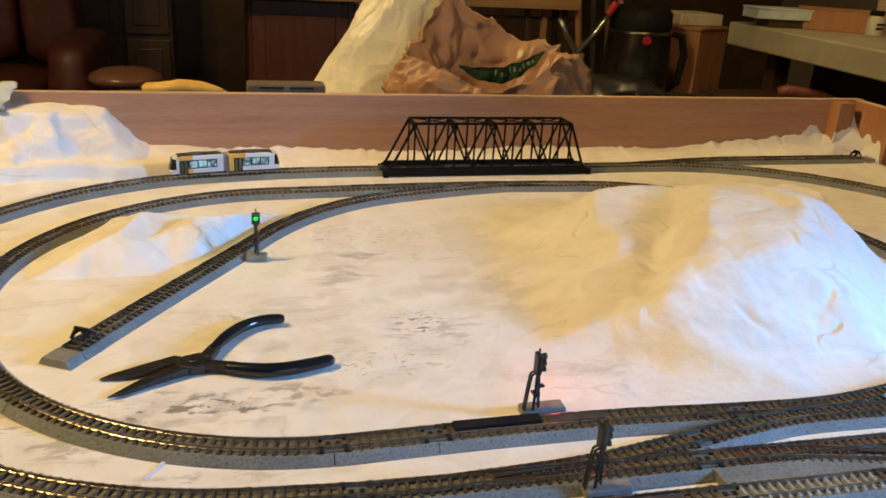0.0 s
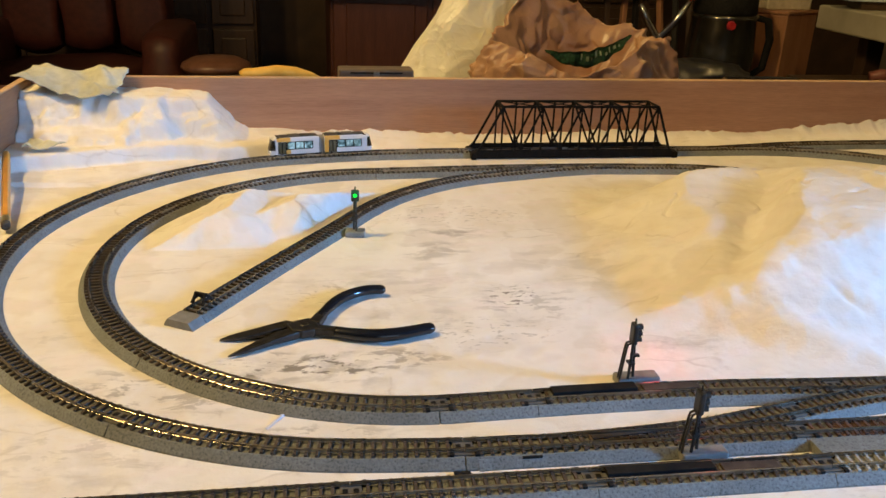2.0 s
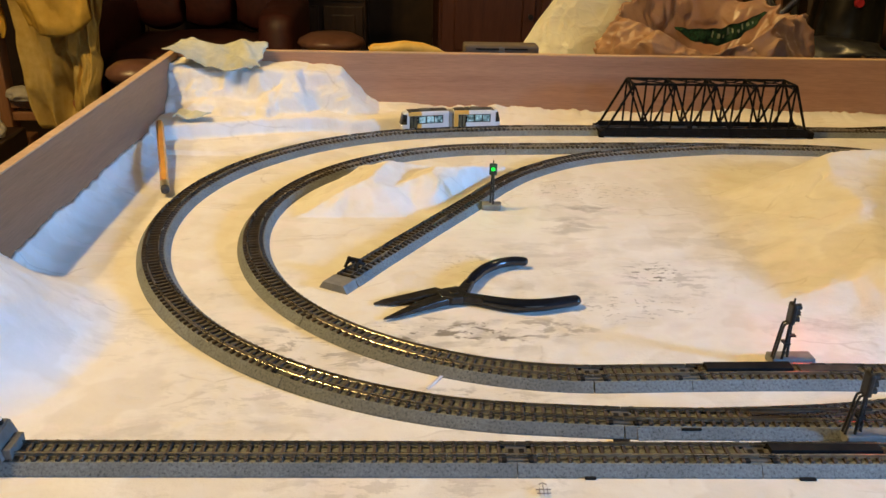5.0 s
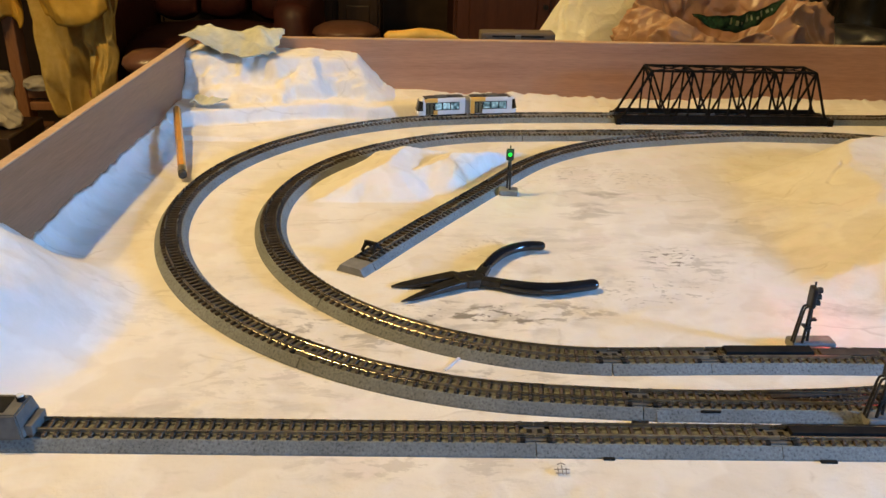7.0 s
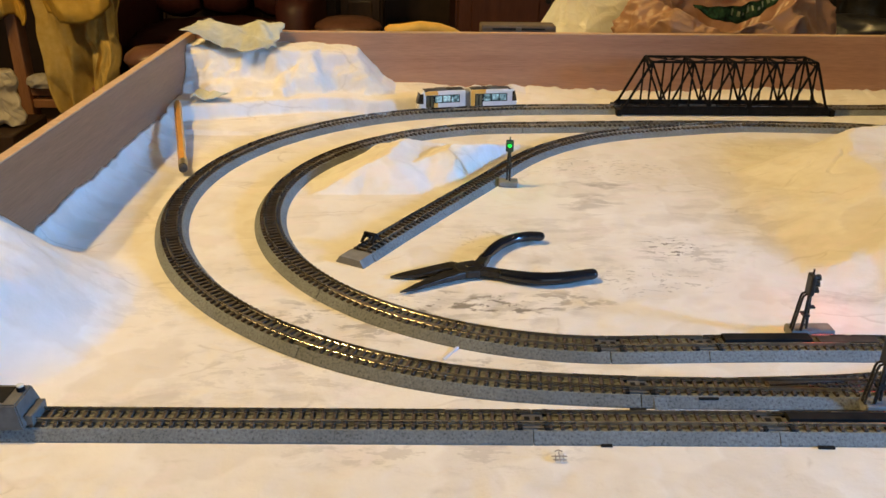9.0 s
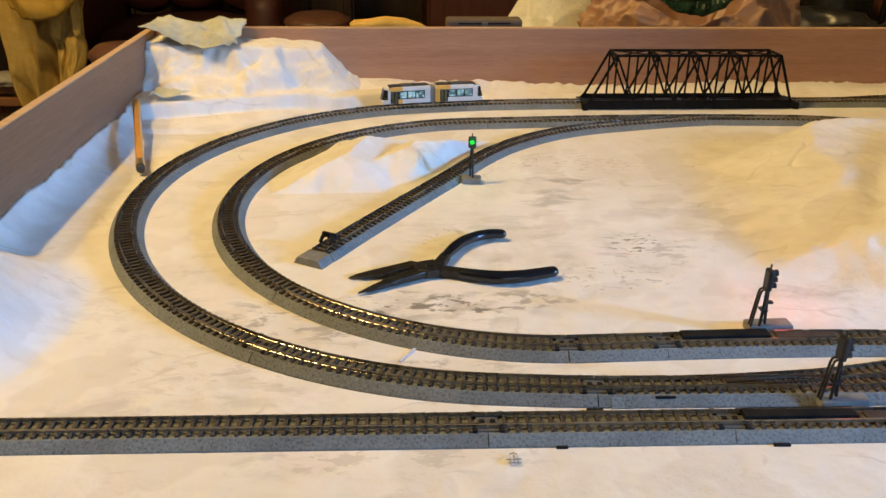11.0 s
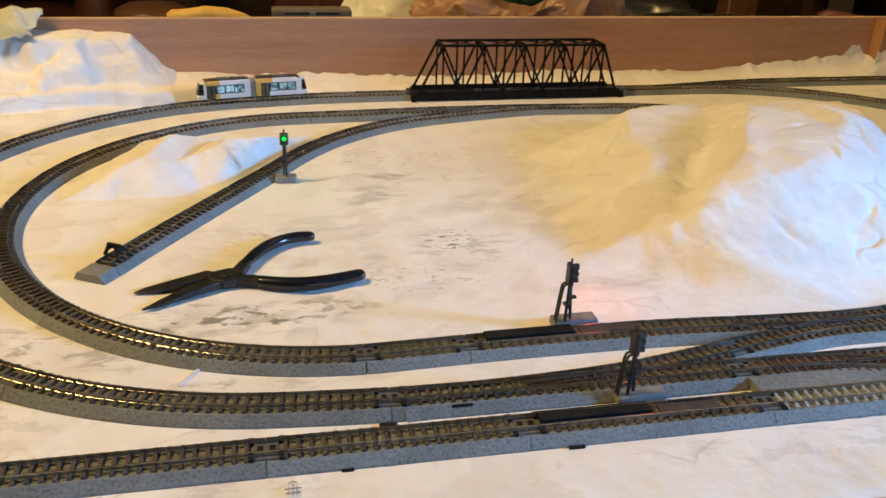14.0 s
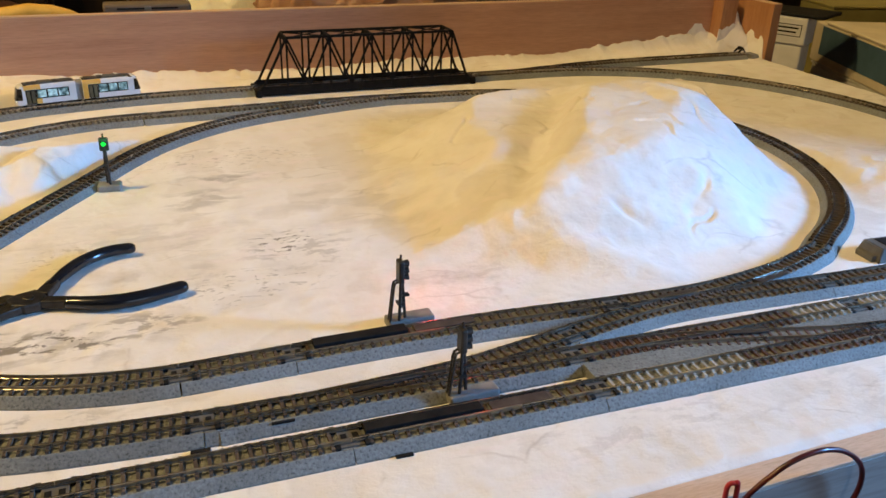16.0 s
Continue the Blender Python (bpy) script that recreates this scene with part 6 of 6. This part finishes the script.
def armchair():
    a = holder("leather_armchair", (-0.80, 3.35, FLOOR_Z), "big maroon leather armchair turned towards the table", "armchair", "", 0)

    def cushion(name, x0, x1, y0, y1, z0, z1, r, seed, lab=""):
        bm = bmesh.new()
        bm_box(bm, x0, x1, y0, y1, z0, z1)
        bmesh.ops.subdivide_edges(bm, edges=bm.edges[:], cuts=7, use_grid_fill=True)
        c = Vector(((x0 + x1) / 2, (y0 + y1) / 2, (z0 + z1) / 2))
        hx, hy, hz = (x1 - x0) / 2, (y1 - y0) / 2, (z1 - z0) / 2
        for v in bm.verts:
            d = v.co - c
            q = Vector((d.x / hx, d.y / hy, d.z / hz))
            k = 1 - r * (q.length - 1) / 0.75 if q.length > 1 else 1
            v.co = c + d * k + 0.012 * Vector((noise.noise(v.co * 9 + Vector((seed, 0, 0))), noise.noise(v.co * 9 + Vector((0, seed, 0))), noise.noise(v.co * 9)))
        part(name, bm, M_MAROON, a, lab, True)

    cushion("seat", -0.26, 0.26, -0.30, 0.28, 0.30, 0.52, 0.14, 1)
    for i in range(3):
        cushion("back_cushion", -0.30 + 0.20 * i, -0.10 + 0.20 * i, 0.22, 0.46, 0.50, 1.12, 0.16, 2 + i)
    for x in (-0.40, 0.27):
        cushion("armrest", x, x + 0.13, -0.34, 0.34, 0.22, 0.66, 0.14, 5)
    part("plinth", box_bm(-0.34, 0.34, -0.26, 0.36, 0.06, 0.31, 0.01), M_BLACK, a)
    for i in (-1, 1):
        for j in (-1, 1):
            part("foot", box_bm(i * 0.30 - 0.03, i * 0.30 + 0.03, j * 0.24 - 0.03 + 0.04, j * 0.24 + 0.03 + 0.04, 0, 0.061), M_BLACK, a)


armchair()


for x, y, ht, r, lab, m_ in ((-0.236, 2.5, 0.672, 0.088, "small round brown leather stool with a shiny seat", M_BROWNLEATHER), (-0.60, 1.95, 0.690, 0.060, "small round reddish leather stool behind the layout", M_BROWNLEATHER)):
    st = holder("padded_stool", (x, y, FLOOR_Z), lab, "stool", "stools")
    bm = bmesh.new()
    bm_lathe(bm, [(r * 0.6, ht - 0.046), (r * 0.92, ht - 0.040), (r * 1.06, ht - 0.028), (r * 1.0, ht - 0.017), (r * 0.7, ht - 0.004), (r * 0.1, ht)], (0, 0, 0), 32)
    part("seat", bm, m_, st, "shiny leather seat cushion", True)
    bm = bmesh.new()
    bm_lathe(bm, [(0.02, 0.028), (0.02, ht - 0.054)], (0, 0, 0), 14)
    part("column", bm, M_STEEL, st)
    bm = bmesh.new()
    bm_lathe(bm, [(0.14, 0.0), (0.14, 0.012), (0.04, 0.03)], (0, 0, 0), 26)
    part("base", bm, M_STEEL, st)

M_CHAIRWOOD = wood_material("orange_chair_wood", (0.36, 0.16, 0.07), (0.50, 0.25, 0.115), (10, 10, 1.2), 4, 0.4)


# a trestle-like wooden rack with a hung khaki jacket, at the far left
def rack():
    c = holder("wooden_rack", (-1.22, 2.85, FLOOR_Z), "orange-brown wooden clothes rack at the far side of the room", "rack")
    for x in (-0.075, 0.20):
        part("post", box_bm(x - 0.018, x + 0.018, -0.03, 0.03, 0.0, 0.95, 0.004), M_CHAIRWOOD, c)
    for z in (0.345, 0.385, 0.90):
        part("rail", box_bm(-0.0565, 0.1815, -0.02, 0.02, z - 0.014, z + 0.014, 0.004), M_CHAIRWOOD, c)
    part("foot", box_bm(-0.05, 0.02, -0.10, -0.031, 0.0, 0.30, 0.004), M_CHAIRWOOD, c)


rack()
M_KHAKI = plain("khaki_jacket_cloth", (0.60, 0.40, 0.09), (0.74, 0.54, 0.17), 0.85, 0, 30, 0.002, 0.6)


M_YELLOWCLOTH = plain("yellow_coat_cloth", (0.62, 0.36, 0.04), (0.76, 0.48, 0.08), 0.7, 0, 30, 0.002, 0.6)


def hanging_cloth(name, x0, x1, y, z_top, z_low, seed, parent, label="", material=M_KHAKI, taper=0.0, lean=0.0, deep=1.0):
    """Cloth hung from above: a doubled sheet in broad creased folds that narrows downwards to a ragged hem."""
    nu, nv = 60, 50
    verts, faces = [], []
    for side in (0, 1):
        for j in range(nv):
            t = j / (nv - 1)
            for i in range(nu):
                u = i / (nu - 1)
                w = 1 - taper * t ** 2.2 + 0.05 * math.sin(t * 5 + seed)
                x = (x0 + x1) / 2 + (u - 0.5) * (x1 - x0) * w + lean * t * t * (x1 - x0) + 0.02 * noise.noise((t * 4, seed, 0))
                cell = noise.voronoi((u * 1.9 + 0.8 * t, t * 2.6 - 0.5 * u, seed))[0]
                fold = 0.10 * noise.noise((u * 2.1 + 1.1 * t, t * 1.5, seed)) + 0.085 * (cell[1] - cell[0]) + 0.03 * (1 - 2 * abs(noise.noise((u * 3.0 - t * 3.2, t * 3.6, seed + 4)))) + 0.006 * noise.noise((u * 17, t * 14, seed))
                z = z_top + (z_low - z_top) * t * (1 + 0.10 * noise.noise((u * 2.6, seed, 9)))
                verts.append((x, y + deep * fold + (0.03 * math.sin(u * math.pi) + 0.006) * (1 if side else -1), z))
    n = nu * nv
    for j in range(nv - 1):
        for i in range(nu - 1):
            a, b, d, e = j * nu + i, j * nu + i + 1, (j + 1) * nu + i + 1, (j + 1) * nu + i
            faces += [(a, e, d, b), (n + a, n + b, n + d, n + e)]
    rim = [i for i in range(nu)] + [j * nu + nu - 1 for j in range(1, nv)] + [(nv - 1) * nu + i for i in range(nu - 2, -1, -1)] + [j * nu for j in range(nv - 2, 0, -1)]
    for k in range(len(rim)):
        a, b = rim[k], rim[(k + 1) % len(rim)]
        faces.append((a, b, n + b, n + a))
    me = bpy.data.meshes.new(name)
    me.from_pydata(verts, [], faces)
    me.materials.append(material)
    for p in me.polygons:
        p.use_smooth = True
    ob = new(name, me)
    ob.parent = parent
    if label:
        ob["label"] = label
    return ob


jacket = holder("jacket", (0, 0, 0), "rumpled khaki yellow jacket hanging from the wooden rack", "jacket")
hanging_cloth("body", -1.26, -0.93, 2.77, 0.30, -0.44, 2.2, jacket, "", M_KHAKI, 0.62, 0.03)
hanging_cloth("hood", -1.13, -0.92, 2.64, 0.32, -0.10, 4.6, jacket, "bright folded hood", M_YELLOWCLOTH, 0.10, 0.0, 0.5)
hanging_cloth("sleeve", -1.37, -1.22, 2.79, 0.28, -0.15, 6.2, jacket, "rumpled sleeve", M_YELLOWCLOTH, 0.3, 0.0, 0.6)
hanging_cloth("sleeve", -1.02, -0.93, 2.70, 0.00, -0.36, 9.2, jacket, "long hanging sleeve", M_KHAKI, 0.3, -0.1, 0.5)
M_PALECLOTH = plain("dull_white_cloth", (0.56, 0.50, 0.40), (0.68, 0.62, 0.50), 0.8, 0, 30, 0.002)
sheet = holder("white_cloth", (0, 0, 0), "dull white cloth hanging down over a crate beside the rack", "cloth")
hanging_cloth("sheet", -1.305, -1.205, 2.60, -0.262, -0.415, 3.3, sheet, "", M_PALECLOTH, 0.1, 0.05, 0.25)
rag = thing("rag", crumple(5.3, 4, 0.042, 0.03, 0.022, 0.20), M_PALECLOTH, "small crumpled pale rag lying on the rack's lower rails", "rag", smooth=True)
rag.matrix_world = pose(-1.235, 2.83, -0.361)
crate = thing("wooden_crate", box_bm(-1.47, -1.20, 2.50, 2.74, FLOOR_Z, -0.424, 0.006), M_BROWNWOOD, "dark wooden crate standing on the floor", "crate")

# tools, jug and boxes at the back right
can = holder("coffee_jug", (1.475, 3.00, -0.10), "tall dark steel jug with a black lid on the workbench", "jug")
bm = bmesh.new()
bm_lathe(bm, [(0.112, -0.17), (0.118, -0.165), (0.120, -0.02), (0.112, 0.085), (0.116, 0.090), (0.116, 0.105), (0.02, 0.105)], (0, 0, 0), 36)
part("body", bm, plain("dark_mirror_steel", (0.10, 0.10, 0.09), (0.2, 0.2, 0.18), 0.22, 0.9, 20), can, "dark reflecting body", True)
bm = bmesh.new()
bm_lathe(bm, [(0.108, 0.1055), (0.110, 0.112), (0.108, 0.165), (0.090, 0.185), (0.03, 0.195)], (0, 0, 0), 36)
part("lid", bm, M_BLACK, can, "black plastic lid", True)
bm = bmesh.new()
bm_tube(bm, [(0.112, -0.02, 0.095), (0.155, -0.03, 0.085), (0.172, -0.032, 0.02), (0.160, -0.03, -0.08), (0.122, -0.02, -0.11)], [0.012, 0.014, 0.014, 0.013, 0.012], 10)
part("handle", bm, M_BLACK, can, "black handle", True)
bm = bmesh.new()
bm_tube(bm, [(-0.03, -0.112, 0.075), (-0.03, -0.124, 0.075)], [0.016, 0.013], 14)
part("knob", bm, plain("red_knob", (0.45, 0.02, 0.03), (0.6, 0.04, 0.05), 0.4, 0, 50), can, "small red knob")
bench = table("workbench", 1.05, 2.05, 2.85, 3.55, -0.2705, "dark wooden workbench with tools and a box on it", M_BROWNWOOD)
clamp = holder("spring_clamp", (1.155, 3.02, -0.27), "bright metal spring clamp standing among the tools", "clamp")
M_CHROME = plain("bright_metal", (0.55, 0.55, 0.56), (0.7, 0.7, 0.7), 0.2, 1.0, 60)
for pts in ([(0.07, 0, 0.02), (0.075, 0, 0.12), (0.09, 0, 0.18), (0.13, -0.03, 0.24), (0.17, -0.05, 0.32)], [(0.12, 0, 0.02), (0.12, 0, 0.10), (0.09, 0, 0.18), (0.04, 0, 0.25), (0.01, 0, 0.30)]):
    bm = bmesh.new()
    bm_tube(bm, pts, [0.010, 0.013, 0.012, 0.014, 0.009], 10)
    part("arm", bm, M_CHROME, clamp, "", True)
bm = bmesh.new()
bm_tube(bm, [(0.172, -0.05, 0.325), (0.195, -0.055, 0.365)], 0.013, 10)
part("grip", bm, plain("red_grip", (0.45, 0.02, 0.03), (0.6, 0.04, 0.05), 0.4, 0, 50), clamp, "red plastic grip")
for i in range(9):
    r = thing("wooden_rod", box_bm(-0.011, 0.011, -0.011, 0.011, 0, 0.46 + 0.05 * math.sin(i * 3.1), 0.003), (M_BROWNWOOD, M_ORANGEWOOD, M_STEEL)[i % 3], "thin rod leaning at the back of the workbench", "rod", "rods")
    r.matrix_world = pose(1.22 + 0.062 * i, 3.46, -0.2702, -6, 4 * math.sin(i * 1.3), 10 * i)
wb = holder("wooden_box", (1.76, 3.16, -0.27), "orange-brown wooden box standing on the workbench", "box", "", 32)
part("carcass", box_bm(-0.115, 0.115, -0.115, 0.115, 0, 0.272, 0.004), M_ORANGEWOOD, wb)
part("lid", box_bm(-0.119, 0.119, -0.119, 0.119, 0.2725, 0.284, 0.003), M_ORANGEWOOD, wb)
thing("paper", box_bm(1.68, 1.86, 3.08, 3.24, 0.0145, 0.06, 0.006), plain("old_paper", (0.46, 0.40, 0.30), (0.60, 0.54, 0.42), 0.8, 0, 60, 0.002), "dull thick sheaf of old paper lying on the wooden box", "paper")

M_CREAM = plain("cream_worktop_edge", (0.44, 0.41, 0.33), (0.54, 0.51, 0.42), 0.5, 0, 12, 0.0005)
desk = holder("desk", (2.45, 2.40, FLOOR_Z), "cream-edged desk cluttered with boxes and a jar", "desk", "", -3.5)
H = 0.052 - FLOOR_Z
part("worktop", box_bm(-0.72, 0.80, -0.60, 0.44, H - 0.078, H, 0.006), M_CREAM, desk)
for i in (-0.55, 0.50):
    for j in (-0.50, 0.36):
        part("leg", box_bm(i - 0.03, i + 0.03, j - 0.03, j + 0.03, 0, H - 0.0785, 0.004), M_BROWNWOOD, desk)
part("drawer", box_bm(-0.45, 0.50, -0.40, 0.30, H - 0.40, H - 0.0785, 0.006), M_BROWNWOOD, desk)
DZ = 0.0525


def carton(name, x, y, z, sx, sy, sz, rz, material, label, band=None, writing=0):
    b = holder(name, (x, y, z), label, "box", "", rz)
    part("body", box_bm(-sx / 2, sx / 2, -sy / 2, sy / 2, 0, sz, 0.003), material, b)
    part("lid", box_bm(-sx / 2 - 0.002, sx / 2 + 0.002, -sy / 2 - 0.002, sy / 2 + 0.002, sz + 0.0003, sz + 0.006, 0.002), material, b)
    if band:
        part("band", box_bm(-sx / 2 - 0.0012, sx / 2 + 0.0012, -sy / 2 - 0.0012, -sy / 2 + 0.002, sz * band[0], sz * band[1]), band[2], b, band[3])
    for k in range(writing):
        part("text_bar", box_bm(-sx * 0.25, sx * (0.25 - 0.05 * k), -sy / 2 - 0.0010, -sy / 2 + 0.001, sz * (0.80 - 0.05 * k), sz * (0.82 - 0.05 * k)), M_BLACK, b)
    return b


M_BLUEWHITE = plain("pale_blue_card", (0.50, 0.60, 0.74), (0.62, 0.72, 0.84), 0.5, 0, 30, 0.0003)
M_WHITECARD = plain("white_card", (0.62, 0.60, 0.55), (0.72, 0.70, 0.65), 0.6, 0, 30, 0.0003)
M_TEAL = plain("dark_teal_card", (0.05, 0.10, 0.15), (0.075, 0.14, 0.20), 0.5, 0, 30, 0.0003)
M_BEIGE = plain("beige_card", (0.58, 0.50, 0.36), (0.68, 0.60, 0.45), 0.6, 0, 20, 0.0005)
M_OLIVECARD = plain("olive_card", (0.24, 0.21, 0.07), (0.32, 0.28, 0.10), 0.6, 0, 20, 0.0005)
carton("low_case", 1.875, 2.73, DZ, 0.17, 0.11, 0.020, -10, M_BROWNWOOD, "low dark wooden case at the edge of the desk")
carton("flat_carton", 1.845, 2.73, DZ + 0.0263, 0.21, 0.12, 0.030, -10, M_BLUEWHITE, "flat pale blue carton lying on a low case")
carton("wooden_case", 2.005, 2.65, DZ, 0.24, 0.10, 0.066, -38, M_ORANGEWOOD, "orange-brown wooden case on the desk")
carton("pale_carton", 2.20, 2.56, DZ, 0.12, 0.14, 0.13, -5, M_BEIGE, "tall beige carton on the desk")
jar = holder("glass_jar", (2.040, 2.505, DZ), "small pale-labelled jar with a dark lid on the desk", "jar")
bm = bmesh.new()
bm_lathe(bm, [(0.024, 0.0), (0.026, 0.003), (0.026, 0.052), (0.020, 0.060), (0.02, 0.063)], (0, 0, 0), 24)
part("body", bm, M_WHITECARD, jar, "pale labelled body", True)
bm = bmesh.new()
bm_lathe(bm, [(0.022, 0.0635), (0.022, 0.076), (0.019, 0.078)], (0, 0, 0), 24)
part("lid", bm, M_BLACK, jar)
for k in range(2):
    part("text_bar", box_bm(-0.016, 0.014 - 0.006 * k, -0.0275, -0.024, 0.034 - 0.013 * k, 0.040 - 0.013 * k), M_BLACK, jar)
brush = holder("brush", (1.66, 2.42, -0.115), "old brush with a dull red handle on a low shelf", "brush", "", -18)
bm = bmesh.new()
bm_tube(bm, [(0, 0, 0), (0.03, 0, 0.004), (0.08, 0, 0.0), (0.13, 0, -0.008), (0.17, 0, -0.014)], [0.014, 0.020, 0.017, 0.018, 0.012], 12)
part("handle", bm, plain("dull_red_handle", (0.16, 0.05, 0.045), (0.24, 0.09, 0.075), 0.4, 0, 40), brush, "", True)
low = table("low_shelf", 1.50, 1.93, 2.30, 2.60, -0.1405, "low brown shelf beside the desk", M_BROWNWOOD)

# cartons beside the right end of the layout
side = table("carton_stand", 0.94, 1.75, 0.95, 1.60, -0.155, "low dark table holding cartons beside the layout", M_BROWNWOOD)
wb = holder("white_carton", (1.0667, 1.3335, -0.1545), "white lidded carton with a small printed label beside the layout", "box", "", -60)
part("body", box_bm(-0.057, 0.057, -0.022, 0.022, 0, 0.14, 0.003), M_WHITECARD, wb)
lid = part("lid", box_bm(-0.060, 0.060, -0.025, 0.025, 0.1405, 0.1845, 0.003), M_WHITECARD, wb)
for u0, u1, v0, v1 in ((0.008, 0.052, 0.1725, 0.1735), (0.008, 0.052, 0.1545, 0.1555), (0.008, 0.009, 0.1557, 0.1723), (0.051, 0.052, 0.1557, 0.1723), (0.012, 0.047, 0.1665, 0.1690), (0.012, 0.044, 0.1600, 0.1625)):
    part("text_bar", box_bm(u0, u1, -0.0258, -0.0240, v0, v1), M_BLACK, wb)
carton("white_box", 1.309, 1.189, -0.1545, 0.42, 0.25, 0.072, -110.2, M_WHITECARD, "flat white carton under a beige one")
tb = holder("teal_carton", (1.309, 1.189, -0.0762), "large beige carton with a dark teal band", "box", "", -110.2)
part("body", box_bm(-0.215, 0.20, -0.130, 0.130, 0, 0.0700, 0.003), M_BEIGE, tb)
part("lid", box_bm(-0.170, 0.202, -0.132, 0.132, 0.0703, 0.0760, 0.002), M_BEIGE, tb)
part("band", box_bm(-0.180, 0.198, -0.1312, -0.1290, 0.016, 0.066), M_TEAL, tb, "dark teal printed band")
carton("olive_carton", 1.49, 1.49, -0.1545, 0.30, 0.12, 0.162, -14, M_OLIVECARD, "olive carton behind a beige one")
lidb = thing("dark_folder", box_bm(-0.058, 0.085, -0.022, 0.060, 0, 0.006, 0.002), M_BLACK, "dark flat folder lying on a white carton", "folder")
lidb.matrix_world = pose(1.0667, 1.3335, 0.0303, 0, 0, -64)
